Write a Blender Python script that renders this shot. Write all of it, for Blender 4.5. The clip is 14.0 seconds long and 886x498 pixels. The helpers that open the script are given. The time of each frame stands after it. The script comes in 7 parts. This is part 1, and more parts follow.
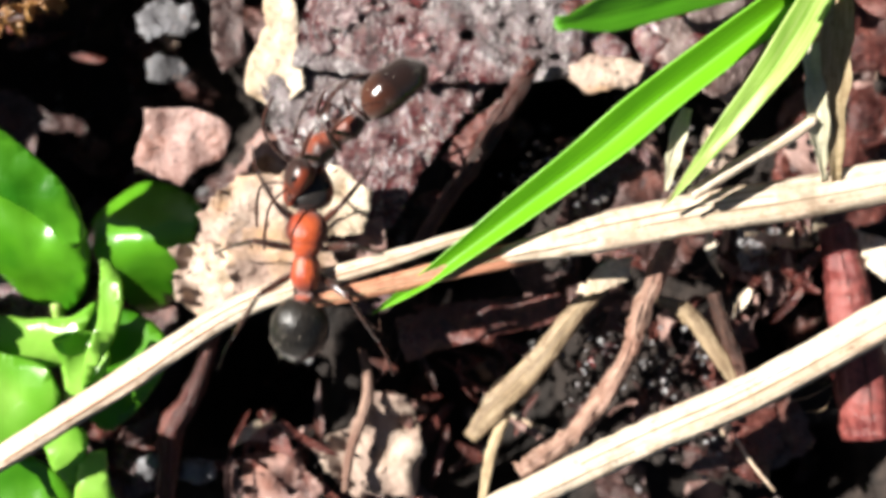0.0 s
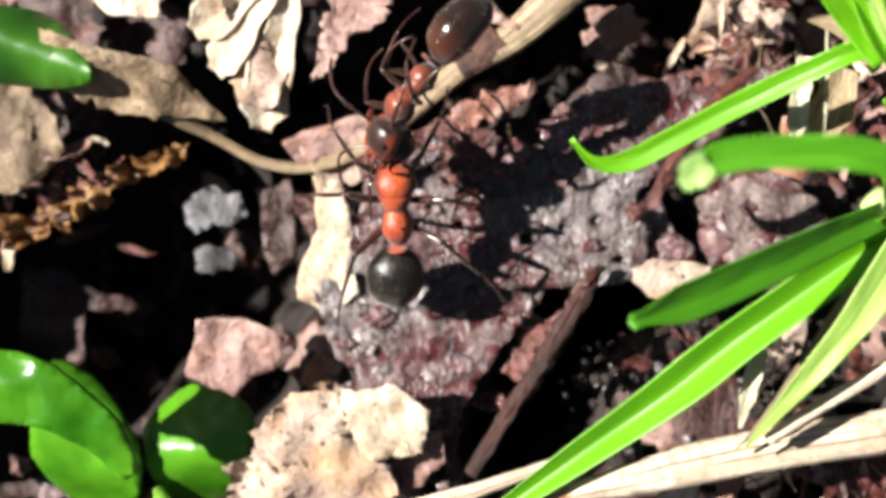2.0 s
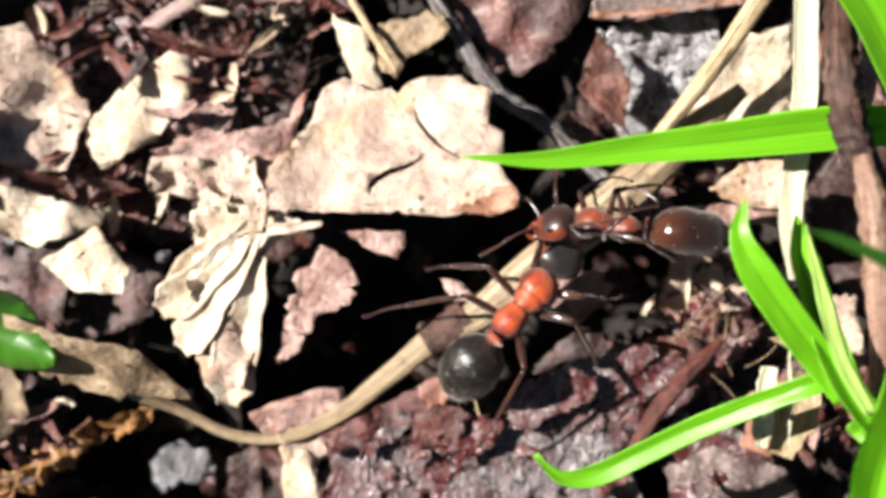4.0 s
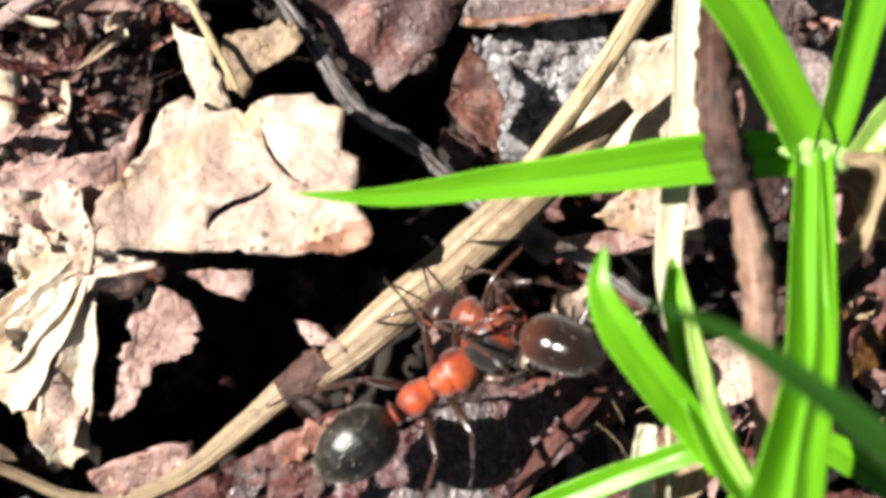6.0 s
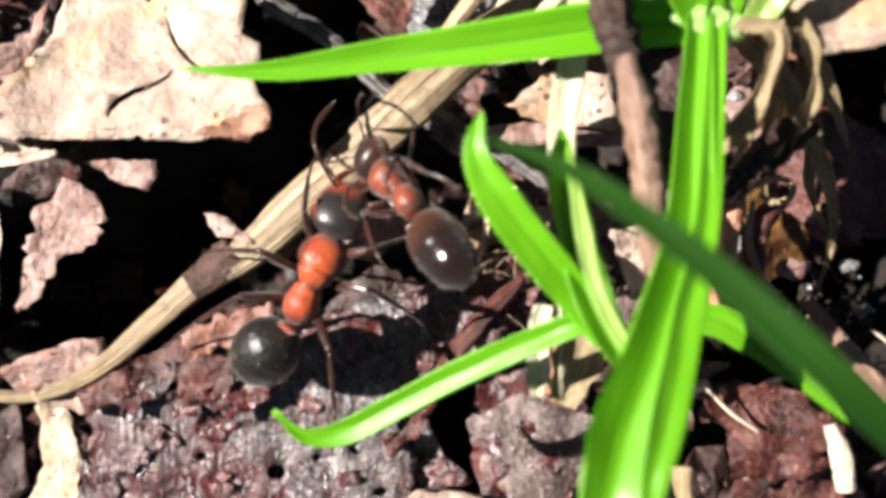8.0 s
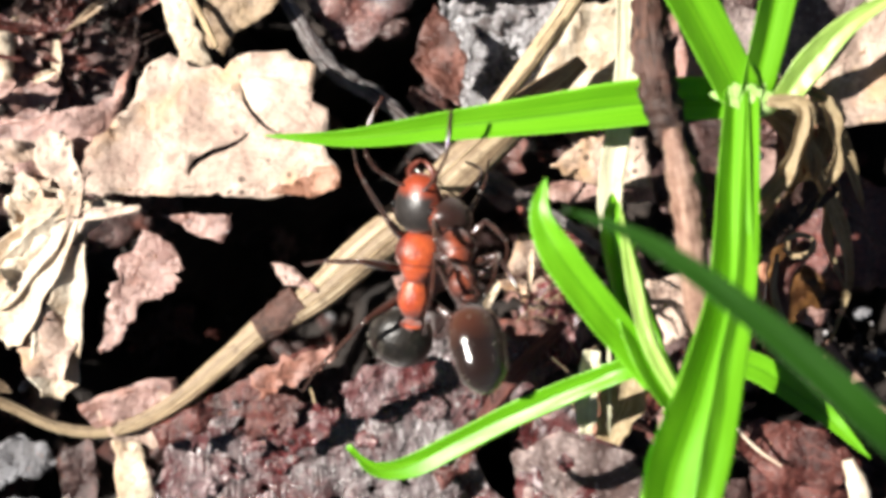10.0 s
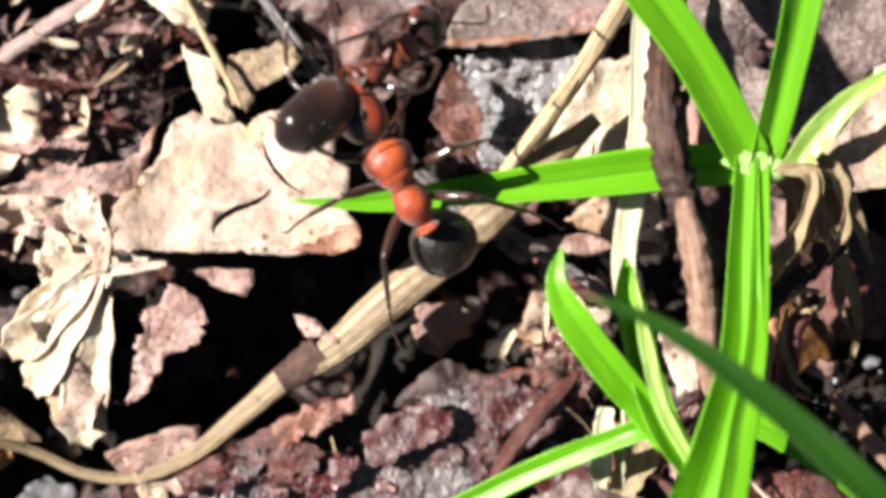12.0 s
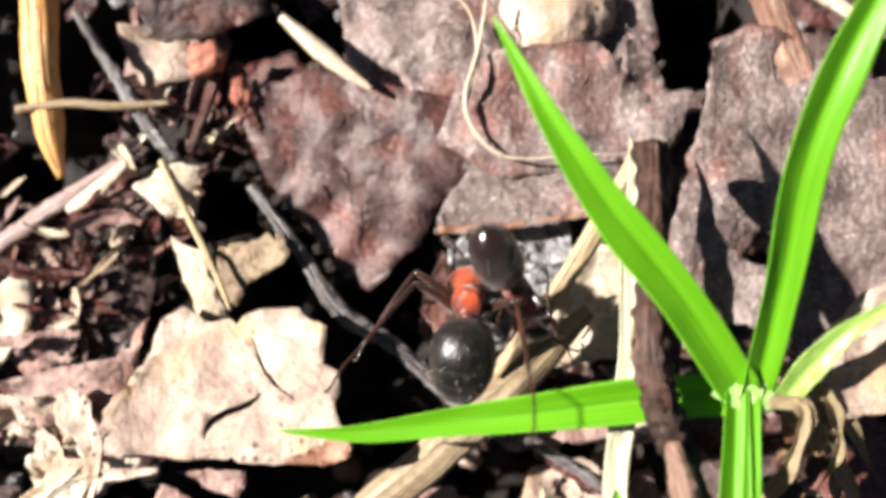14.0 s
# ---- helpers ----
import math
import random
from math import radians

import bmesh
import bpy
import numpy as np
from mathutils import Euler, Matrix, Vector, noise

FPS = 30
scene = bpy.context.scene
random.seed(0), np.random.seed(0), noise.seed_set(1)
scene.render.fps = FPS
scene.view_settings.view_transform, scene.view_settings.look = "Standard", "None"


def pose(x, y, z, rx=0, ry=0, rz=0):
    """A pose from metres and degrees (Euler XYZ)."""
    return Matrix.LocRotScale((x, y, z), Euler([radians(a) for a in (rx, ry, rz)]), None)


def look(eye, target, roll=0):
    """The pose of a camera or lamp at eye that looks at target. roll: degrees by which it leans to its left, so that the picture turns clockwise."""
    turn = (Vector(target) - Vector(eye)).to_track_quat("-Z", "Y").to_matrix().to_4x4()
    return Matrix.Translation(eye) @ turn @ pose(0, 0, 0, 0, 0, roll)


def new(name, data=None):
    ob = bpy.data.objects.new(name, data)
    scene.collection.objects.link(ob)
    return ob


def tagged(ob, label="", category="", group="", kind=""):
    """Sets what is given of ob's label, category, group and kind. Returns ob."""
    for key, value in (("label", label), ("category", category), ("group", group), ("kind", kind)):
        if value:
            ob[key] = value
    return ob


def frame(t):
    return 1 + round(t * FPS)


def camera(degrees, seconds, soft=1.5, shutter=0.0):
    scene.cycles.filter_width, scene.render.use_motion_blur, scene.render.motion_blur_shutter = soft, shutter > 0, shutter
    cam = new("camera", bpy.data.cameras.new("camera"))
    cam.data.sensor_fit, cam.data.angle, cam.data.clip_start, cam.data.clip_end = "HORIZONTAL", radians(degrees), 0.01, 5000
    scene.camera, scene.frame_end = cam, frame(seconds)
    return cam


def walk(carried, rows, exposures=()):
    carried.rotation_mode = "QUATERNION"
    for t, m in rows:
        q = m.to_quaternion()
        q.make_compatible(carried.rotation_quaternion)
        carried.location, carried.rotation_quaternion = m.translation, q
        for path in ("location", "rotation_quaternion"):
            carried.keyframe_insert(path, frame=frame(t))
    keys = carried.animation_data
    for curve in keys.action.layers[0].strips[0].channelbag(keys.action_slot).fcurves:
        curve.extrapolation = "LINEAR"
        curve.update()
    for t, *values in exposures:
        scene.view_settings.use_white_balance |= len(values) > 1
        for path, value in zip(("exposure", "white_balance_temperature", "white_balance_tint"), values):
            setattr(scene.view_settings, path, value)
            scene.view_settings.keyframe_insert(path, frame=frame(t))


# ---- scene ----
from mathutils import geometry

MM = 0.001

# ---- camera: held over the litter, looking straight down ----
cam = camera(44.0, 14.0, soft=3.8, shutter=0.4)
cam.data.dof.use_dof, cam.data.dof.focus_distance, cam.data.dof.aperture_fstop = True, 0.0345, 68
EYE = 40.0
# seconds, place in mm, yaw, pitch, roll
ROWS = [
    (0, 0.00, 0.00, -0.00, -0.30, 1.02, 0.50),
    (0.5, -0.35, 1.10, -0.64, -0.03, 0.52, 0.37),
    (1, 0.70, 1.72, 2.29, 0.87, -0.07, 0.72),
    (1.5, 0.38, 1.59, 6.01, 1.61, -0.03, 0.97),
    (2, -0.73, 1.22, 8.22, 1.55, 0.26, 1.19),
    (2.5, -0.80, 0.98, 10.03, 1.87, 1.53, 1.35),
    (3, -0.74, 0.87, 12.29, 2.06, 2.84, 1.39),
    (3.5, -0.38, 0.72, 15.01, 1.53, 2.90, 1.48),
    (6, 3.92, 5.10, 18.17, -0.47, 1.58, 2.52),
    (6.5, 4.79, 4.71, 20.13, -0.67, 1.62, 2.75),
    (7, 4.55, 4.59, 18.48, -0.44, 1.67, 2.56),
    (7.5, 5.65, 5.34, 16.90, -0.61, 0.48, 2.67),
    (8, 7.08, 5.68, 15.73, 0.30, -0.23, 2.74),
    (8.5, 6.83, 4.87, 15.59, 0.34, -0.06, 2.99),
    (9, 6.00, 3.56, 16.34, -0.41, 0.54, 2.74),
    (11.5, 4.77, 2.09, 16.31, -0.08, 1.84, 2.45),
    (12, 4.87, 1.65, 18.02, 0.18, 1.67, 2.50),
    (12.5, 4.42, 1.60, 20.30, 0.34, 1.59, 2.43),
    (13, 5.06, 2.38, 21.90, 0.72, 1.88, 3.02),
    (13.5, 5.53, 2.58, 22.29, 0.84, 1.86, 3.21),
    (14, 6.00, 1.77, 24.70, 0.96, 1.67, 3.33),
]
HELD = pose(0, 0, EYE * MM, -90, 0, 0)
walk(cam, [(t, HELD @ pose(MM * x, MM * y, MM * z, 90 + pitch, roll, yaw)) for t, x, y, z, yaw, pitch, roll in ROWS],
     exposures=[(0.0, 1.30), (14.0, 1.30)])

# ---- light: low-mid sun from the left, clear sky ----
SUN_FROM = Vector((-0.97, 0.27, 0.95)).normalized()
world = bpy.data.worlds.new("sky")
world.use_nodes = True
scene.world = world
wn, wl = world.node_tree.nodes, world.node_tree.links
sky = wn.new("ShaderNodeTexSky")
sky.sky_type, sky.sun_disc = "NISHITA", False
sky.sun_elevation = math.asin(SUN_FROM.z)
sky.sun_rotation = math.atan2(SUN_FROM.x, SUN_FROM.y)
wl.new(sky.outputs[0], wn["Background"].inputs[0])
wn["Background"].inputs[1].default_value = 0.015
sun = new("sun", bpy.data.lights.new("sun", "SUN"))
sun.data.energy, sun.data.angle, sun.data.color = 5.0, radians(0.6), (1.0, 0.95, 0.88)
sun.matrix_basis = look(SUN_FROM, (0, 0, 0))


# ---- materials ----
class Nodes:
    """A small builder for procedural materials."""

    def __init__(self, name):
        self.mat = bpy.data.materials.new(name)
        self.mat.use_nodes = True
        self.n, self.l = self.mat.node_tree.nodes, self.mat.node_tree.links
        self.bsdf = self.n["Principled BSDF"]
        self.coord = self.n.new("ShaderNodeTexCoord")
        self.info = self.n.new("ShaderNodeObjectInfo")
        self.geo = self.n.new("ShaderNodeNewGeometry")
        self.shift = self.n.new("ShaderNodeVectorMath")
        self.shift.operation = "MULTIPLY_ADD"
        self.shift.inputs[1].default_value = (1, 1, 1)
        big = self.n.new("ShaderNodeCombineXYZ")
        for k in range(3):
            self.l.new(self.info.outputs["Random"], big.inputs[k])
        self.l.new(self.coord.outputs["Object"], self.shift.inputs[0])
        self.l.new(big.outputs[0], self.shift.inputs[2])

    def noise(self, scale, detail=4, rough=0.6, stretch=None, uv=False, distort=0.0):
        t = self.n.new("ShaderNodeTexNoise")
        t.inputs["Scale"].default_value, t.inputs["Detail"].default_value = scale, detail
        t.inputs["Roughness"].default_value, t.inputs["Distortion"].default_value = rough, distort
        src = self.coord.outputs["UV"] if uv else self.shift.outputs[0]
        if stretch:
            m = self.n.new("ShaderNodeMapping")
            m.inputs["Scale"].default_value = stretch
            self.l.new(src, m.inputs[0])
            src = m.outputs[0]
        self.l.new(src, t.inputs[0])
        return t.outputs["Fac"]

    def cells(self, scale, feature="F1"):
        t = self.n.new("ShaderNodeTexVoronoi")
        t.feature = feature
        t.inputs["Scale"].default_value = scale
        self.l.new(self.shift.outputs[0], t.inputs[0])
        return t.outputs["Distance"]

    def ramp(self, fac, stops):
        r = self.n.new("ShaderNodeValToRGB")
        e = r.color_ramp.elements
        while len(e) < len(stops):
            e.new(0.5)
        for k, (at, c) in enumerate(stops):
            e[k].position = at
            e[k].color = (*c, 1) if len(c) == 3 else c
        self.l.new(fac, r.inputs[0])
        return r.outputs[0]

    def mix(self, fac, a, b, kind="MIX"):
        m = self.n.new("ShaderNodeMix")
        m.data_type, m.blend_type = "RGBA", kind
        for sock, v in ((m.inputs[0], fac), (m.inputs[6], a), (m.inputs[7], b)):
            if isinstance(v, (int, float)):
                sock.default_value = v
            elif isinstance(v, tuple):
                sock.default_value = (*v, 1)
            else:
                self.l.new(v, sock)
        return m.outputs[2]

    def bump(self, height, strength, dist):
        b = self.n.new("ShaderNodeBump")
        b.inputs["Strength"].default_value, b.inputs["Distance"].default_value = strength, dist * MM
        self.l.new(height, b.inputs["Height"])
        last = self.bsdf.inputs["Normal"]
        if last.is_linked:
            self.l.new(last.links[0].from_socket, b.inputs["Normal"])
        self.l.new(b.outputs[0], last)

    def done(self, color, rough=0.6, spec=0.5, thin=0.0, coat=0.0, vary=0.0):
        if vary:
            hsv = self.n.new("ShaderNodeHueSaturation")
            rng = self.n.new("ShaderNodeMapRange")
            rng.inputs[3].default_value, rng.inputs[4].default_value = 1 - vary, 1 + vary
            self.l.new(self.info.outputs["Random"], rng.inputs[0])
            self.l.new(rng.outputs[0], hsv.inputs["Value"])
            self.l.new(color, hsv.inputs["Color"])
            color = hsv.outputs[0]
        self.l.new(color, self.bsdf.inputs["Base Color"])
        if isinstance(rough, (int, float)):
            self.bsdf.inputs["Roughness"].default_value = rough
        else:
            self.l.new(rough, self.bsdf.inputs["Roughness"])
        self.bsdf.inputs["Specular IOR Level"].default_value = spec
        self.bsdf.inputs["Coat Weight"].default_value = coat
        self.bsdf.inputs["Coat Roughness"].default_value = 0.2
        if thin:
            tr = self.n.new("ShaderNodeBsdfTranslucent")
            mx = self.n.new("ShaderNodeMixShader")
            mx.inputs[0].default_value = thin
            self.l.new(color, tr.inputs[0])
            self.l.new(self.bsdf.outputs[0], mx.inputs[1])
            self.l.new(tr.outputs[0], mx.inputs[2])
            self.l.new(mx.outputs[0], self.n["Material Output"].inputs[0])
        return self.mat


def litter(name, dark, mid, light, rough=0.7, wet=0.0, vary=0.12, grain=900, relief=0.5, patch=None, glint=0.0, stained=0.75, dots=0.0):
    """Dead leaf or bark: blotches, fine fibres, specks, wet glints where wet, and sparkle painted on by glint."""
    m = Nodes(name)
    big, fine, fibre = m.noise(260, 5, 0.65, distort=0.6), m.noise(grain, 6, 0.7), m.noise(1500, 3, 0.6, stretch=(1, 0.15, 1))
    base = m.ramp(big, [(0.33, dark), (0.48, mid), (0.66, light)])
    base = m.mix(m.ramp(fine, [(0.36, (1, 1, 1)), (0.56, (0, 0, 0))]), base, dark)
    base = m.mix(0.35, base, m.ramp(fibre, [(0.35, dark), (0.65, light)]))
    if patch:
        base = m.mix(m.ramp(m.noise(330, 3, 0.6), [(0.53, (0, 0, 0)), (0.68, (0.8, 0.8, 0.8))]), base, patch)
    base = m.mix(m.ramp(m.noise(170, 5, 0.7, distort=1.2), [(0.50, (0, 0, 0)), (0.64, (stained,) * 3)]), base, tuple(0.8 * c for c in dark))
    cracks = m.noise(380, 5, 0.62, distort=1.4)
    line = m.ramp(cracks, [(0.482, (0, 0, 0)), (0.5, (1, 1, 1)), (0.518, (0, 0, 0))])
    base = m.mix(m.mix(0.45, (0, 0, 0), line), base, tuple(0.5 * c for c in dark))
    m.bump(cracks, relief * 0.9, 0.22)
    net = m.cells(520, "DISTANCE_TO_EDGE")
    base = m.mix(m.ramp(net, [(0.0, (0.22, 0.22, 0.22)), (0.03, (0, 0, 0))]), base, tuple(0.6 * c for c in dark))
    m.bump(m.ramp(net, [(0.0, (0, 0, 0)), (0.08, (1, 1, 1))]), relief * 0.25, 0.05)
    spots = m.cells(700)
    base = m.mix(m.ramp(spots, [(0.05, (0.7, 0.7, 0.7)), (0.14, (0, 0, 0))]), base, tuple(0.4 * c for c in dark))
    if dots:
        peck = m.mix(m.ramp(m.noise(420, 3, 0.6), [(0.46, (0, 0, 0)), (0.56, (1, 1, 1))]), (0, 0, 0), m.ramp(m.cells(1700), [(0.15, (1, 1, 1)), (0.24, (0, 0, 0))]))
        base = m.mix(m.mix(dots, (0, 0, 0), peck), base, (0.03, 0.015, 0.008))
    sand = m.noise(5200, 4, 0.7)
    # glint: sparkle painted into the colour as pale grains among dark ones
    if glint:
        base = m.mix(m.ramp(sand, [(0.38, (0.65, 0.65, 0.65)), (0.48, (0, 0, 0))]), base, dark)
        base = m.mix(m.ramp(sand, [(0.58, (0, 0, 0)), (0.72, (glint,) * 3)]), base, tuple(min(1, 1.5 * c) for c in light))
    m.bump(sand, relief, 0.08)
    m.bump(m.cells(3400), relief * 0.5, 0.06)
    m.bump(fine, relief, 0.14)
    m.bump(fibre, relief * 0.6, 0.06)
    m.bump(big, relief, 0.3)
    r = rough if not wet else m.ramp(m.noise(500, 4), [(0.4, (rough,) * 3), (0.6, (rough - wet,) * 3)])
    return m.done(base, r, 0.5, vary=vary)


def barky(name, red, mauve, grey, light, rough=0.3, ridges=0.6, pitted=0.9):
    """Damp old bark: grey scurf and painted silvery sheen over red-brown, wormy ridges with glints in their colour,
    pits and black cracks.
    """
    m = Nodes(name)
    big = m.noise(150, 5, 0.6, distort=1.0)
    base = m.ramp(big, [(0.40, red), (0.48, mauve), (0.54, grey)])
    base = m.mix(m.ramp(m.noise(520, 4, 0.7), [(0.52, (0, 0, 0)), (0.68, (0.7, 0.7, 0.7))]), base, red)
    worm = m.noise(3000, 4, 0.62, stretch=(1, 0.4, 1), distort=1.2)
    ridge = m.ramp(worm, [(0.53, (0, 0, 0)), (0.62, (1, 1, 1))])
    # valleys darkened and ridge tops silvered: shade and glint in the base colour
    base = m.mix(m.ramp(worm, [(0.36, (0.6, 0.6, 0.6)), (0.44, (0, 0, 0))]), base, tuple(0.3 * c for c in red))
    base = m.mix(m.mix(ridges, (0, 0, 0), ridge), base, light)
    cracks = m.noise(330, 6, 0.66, distort=1.8)
    line = m.ramp(cracks, [(0.472, (0, 0, 0)), (0.495, (1, 1, 1)), (0.505, (1, 1, 1)), (0.528, (0, 0, 0))])
    base = m.mix(m.mix(0.8, (0, 0, 0), line), base, (0.006, 0.003, 0.003))
    pits = m.cells(900)
    base = m.mix(m.ramp(pits, [(0.09, (pitted,) * 3), (0.15, (0, 0, 0))]), base, (0.004, 0.003, 0.003))
    m.bump(ridge, 0.7, 0.08)
    m.bump(worm, 0.8, 0.12)
    m.bump(m.noise(7000, 3, 0.6), 0.8, 0.05)
    m.bump(m.noise(1000, 5, 0.7, stretch=(1, 0.5, 1)), 0.7, 0.16)
    m.bump(big, 0.4, 0.3)
    return m.done(base, m.ramp(m.noise(700, 3), [(0.35, (rough + 0.2,) * 3), (0.6, (rough,) * 3)]), 0.7, vary=0.1)


def fibrous(name, dark, mid, light, rough=0.55, thin=0.0, vary=0.08, patch=None, flecks=0.6, relief=0.5):
    """Straw, stem or twig: streaks that run along it, stains across it, dark flecks, worn patches."""
    m = Nodes(name)
    streak = m.noise(1.0, 6, 0.7, stretch=(20, 0.45, 1), uv=True)
    broad = m.noise(1.0, 3, 0.6, stretch=(6, 0.5, 1), uv=True)
    stain, grit = m.noise(320, 5, 0.7), m.noise(2600, 4, 0.7)
    base = m.ramp(streak, [(0.32, dark), (0.48, mid), (0.64, light)])
    base = m.mix(m.ramp(broad, [(0.42, (0.7, 0.7, 0.7)), (0.56, (0, 0, 0))]), base, tuple(0.6 * a + 0.4 * b for a, b in zip(dark, mid)))
    if patch:
        base = m.mix(m.ramp(m.noise(420, 5, 0.7), [(0.5, (0, 0, 0)), (0.6, (0.85, 0.85, 0.85))]), base, patch)
    base = m.mix(m.ramp(stain, [(0.56, (0, 0, 0)), (0.74, (0.7, 0.7, 0.7))]), base, tuple(0.5 * c for c in dark))
    dash = m.noise(1.0, 2, 0.5, stretch=(14, 9, 1), uv=True)
    base = m.mix(m.ramp(dash, [(0.66, (0, 0, 0)), (0.72, (flecks,) * 3)]), base, tuple(0.35 * c for c in dark))
    base = m.mix(m.ramp(grit, [(0.36, (0.5, 0.5, 0.5)), (0.5, (0, 0, 0))]), base, dark)
    m.bump(streak, relief, 0.12)
    m.bump(broad, relief, 0.2)
    m.bump(grit, relief * 0.8, 0.06)
    return m.done(base, rough, 0.4, thin=thin, vary=vary)


def green(name, dark, light, rough=0.38, thin=0.3, streaks=18, vary=0.06):
    """Living blade or leaf: pale veins along it, light comes through."""
    m = Nodes(name)
    vein = m.noise(1.0, 2, 0.5, stretch=(streaks, 0.35, 1), uv=True)
    soft = m.noise(220, 3, 0.5)
    base = m.ramp(vein if streaks else soft, [(0.3, dark), (0.7, light)])
    base = m.mix(m.ramp(soft, [(0.4, (0, 0, 0)), (0.75, (0.4, 0.4, 0.4))]), base, light)
    if streaks:
        sep = m.n.new("ShaderNodeSeparateXYZ")
        m.l.new(m.coord.outputs["UV"], sep.inputs[0])
        crease = m.ramp(sep.outputs[0], [(0.455, (0, 0, 0)), (0.485, (1, 1, 1)), (0.515, (1, 1, 1)), (0.545, (0, 0, 0))])
        base = m.mix(m.mix(0.4, (0, 0, 0), crease), base, tuple(0.35 * c for c in dark))
        rim = m.ramp(sep.outputs[0], [(0.0, (0.6, 0.6, 0.6)), (0.05, (0, 0, 0)), (0.95, (0, 0, 0)), (1.0, (0.6, 0.6, 0.6))])
        base = m.mix(rim, base, tuple(min(1, 1.3 * c + 0.05) for c in light))
        m.bump(vein, 0.2, 0.05)
    else:
        net = m.ramp(m.cells(900, "DISTANCE_TO_EDGE"), [(0.0, (0, 0, 0)), (0.1, (1, 1, 1))])
        m.bump(net, 0.1, 0.04)
    m.bump(m.noise(1800, 3), 0.2, 0.03)
    return m.done(base, rough, 0.5, thin=thin, vary=vary)


PALE = litter("pale_dead_leaf", (0.26, 0.17, 0.135), (0.50, 0.375, 0.305), (0.66, 0.54, 0.43), 0.75, relief=0.8, patch=(0.46, 0.27, 0.13), stained=0.45, dots=0.85)
# bleached leaf with the dimness of the hollow's shade mixed into its colour
BLEACHED_SHADED = litter("bluish_bleached_leaf_shaded", (0.04, 0.036, 0.038), (0.13, 0.126, 0.135), (0.30, 0.30, 0.32), 0.6, relief=0.9)
CREAM = litter("cream_dead_leaf", (0.38, 0.26, 0.16), (0.68, 0.57, 0.43), (0.82, 0.74, 0.61), 0.7, relief=0.6, stained=0.4, dots=0.4)
PINK = litter("pinkish_dead_leaf", (0.12, 0.055, 0.045), (0.33, 0.19, 0.165), (0.52, 0.36, 0.31), 0.5, wet=0.2, relief=0.8, patch=(0.32, 0.13, 0.085), stained=0.6)
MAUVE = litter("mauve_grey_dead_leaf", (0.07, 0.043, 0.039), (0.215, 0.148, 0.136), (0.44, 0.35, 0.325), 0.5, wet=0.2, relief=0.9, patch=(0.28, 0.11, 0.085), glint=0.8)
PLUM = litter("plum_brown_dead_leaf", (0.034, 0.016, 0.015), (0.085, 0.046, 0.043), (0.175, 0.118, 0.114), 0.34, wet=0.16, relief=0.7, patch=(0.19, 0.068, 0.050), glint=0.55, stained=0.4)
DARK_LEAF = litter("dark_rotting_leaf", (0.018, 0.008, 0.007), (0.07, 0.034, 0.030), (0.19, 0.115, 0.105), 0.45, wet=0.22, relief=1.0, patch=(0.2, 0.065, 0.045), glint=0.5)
GREY = barky("grey_weathered_bark", (0.08, 0.06, 0.058), (0.22, 0.20, 0.205), (0.30, 0.29, 0.30), (0.62, 0.60, 0.62), 0.25, 0.3)
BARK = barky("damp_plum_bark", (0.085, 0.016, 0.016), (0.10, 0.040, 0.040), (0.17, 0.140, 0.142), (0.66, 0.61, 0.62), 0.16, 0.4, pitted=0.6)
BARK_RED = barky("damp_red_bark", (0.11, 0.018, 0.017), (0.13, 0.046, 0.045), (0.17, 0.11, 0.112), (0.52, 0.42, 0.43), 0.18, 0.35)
RED = litter("red_brown_bark", (0.025, 0.007, 0.006), (0.10, 0.026, 0.021), (0.24, 0.085, 0.066), 0.4, wet=0.2, relief=1.0, glint=0.4)
RED_CRUMB = litter("orange_red_rotten_wood", (0.16, 0.035, 0.02), (0.44, 0.13, 0.08), (0.62, 0.27, 0.18), 0.6, relief=0.9)
TAN_LEAF = litter("tan_dead_leaf", (0.10, 0.062, 0.034), (0.27, 0.185, 0.11), (0.44, 0.33, 0.21), 0.6, relief=0.7)
ROT = litter("rotten_red_bark", (0.05, 0.015, 0.010), (0.19, 0.068, 0.048), (0.36, 0.17, 0.13), 0.5, wet=0.15, relief=0.9)
RUST = litter("rusty_leaf", (0.16, 0.06, 0.03), (0.34, 0.15, 0.09), (0.5, 0.30, 0.2), 0.6)
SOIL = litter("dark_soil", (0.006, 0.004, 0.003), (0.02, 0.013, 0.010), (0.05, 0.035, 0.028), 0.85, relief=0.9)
WOODY = fibrous("ribbed_brown_straw", (0.10, 0.060, 0.034), (0.34, 0.245, 0.145), (0.60, 0.49, 0.33), flecks=0.2)
TAN = fibrous("tan_straw", (0.22, 0.14, 0.07), (0.50, 0.38, 0.22), (0.70, 0.59, 0.40))
WHITE_STRAW = fibrous("bleached_straw", (0.38, 0.25, 0.15), (0.74, 0.64, 0.50), (0.86, 0.80, 0.68), 0.45, patch=(0.68, 0.52, 0.39))
RED_STRAW = fibrous("reddish_straw", (0.30, 0.10, 0.05), (0.56, 0.26, 0.15), (0.72, 0.45, 0.30))
BROWN_TWIG = fibrous("brown_twig", (0.008, 0.004, 0.003), (0.045, 0.020, 0.014), (0.26, 0.14, 0.095), 0.5, patch=(0.11, 0.048, 0.034), relief=1.0)
DARK_TWIG = fibrous("black_brown_twig", (0.007, 0.004, 0.003), (0.026, 0.012, 0.009), (0.085, 0.040, 0.028), 0.5, patch=(0.06, 0.022, 0.016), relief=1.0)
ROSY_TWIG = fibrous("rosy_twig", (0.11, 0.05, 0.035), (0.36, 0.22, 0.16), (0.56, 0.40, 0.32), 0.55, patch=(0.20, 0.10, 0.07), relief=0.8)
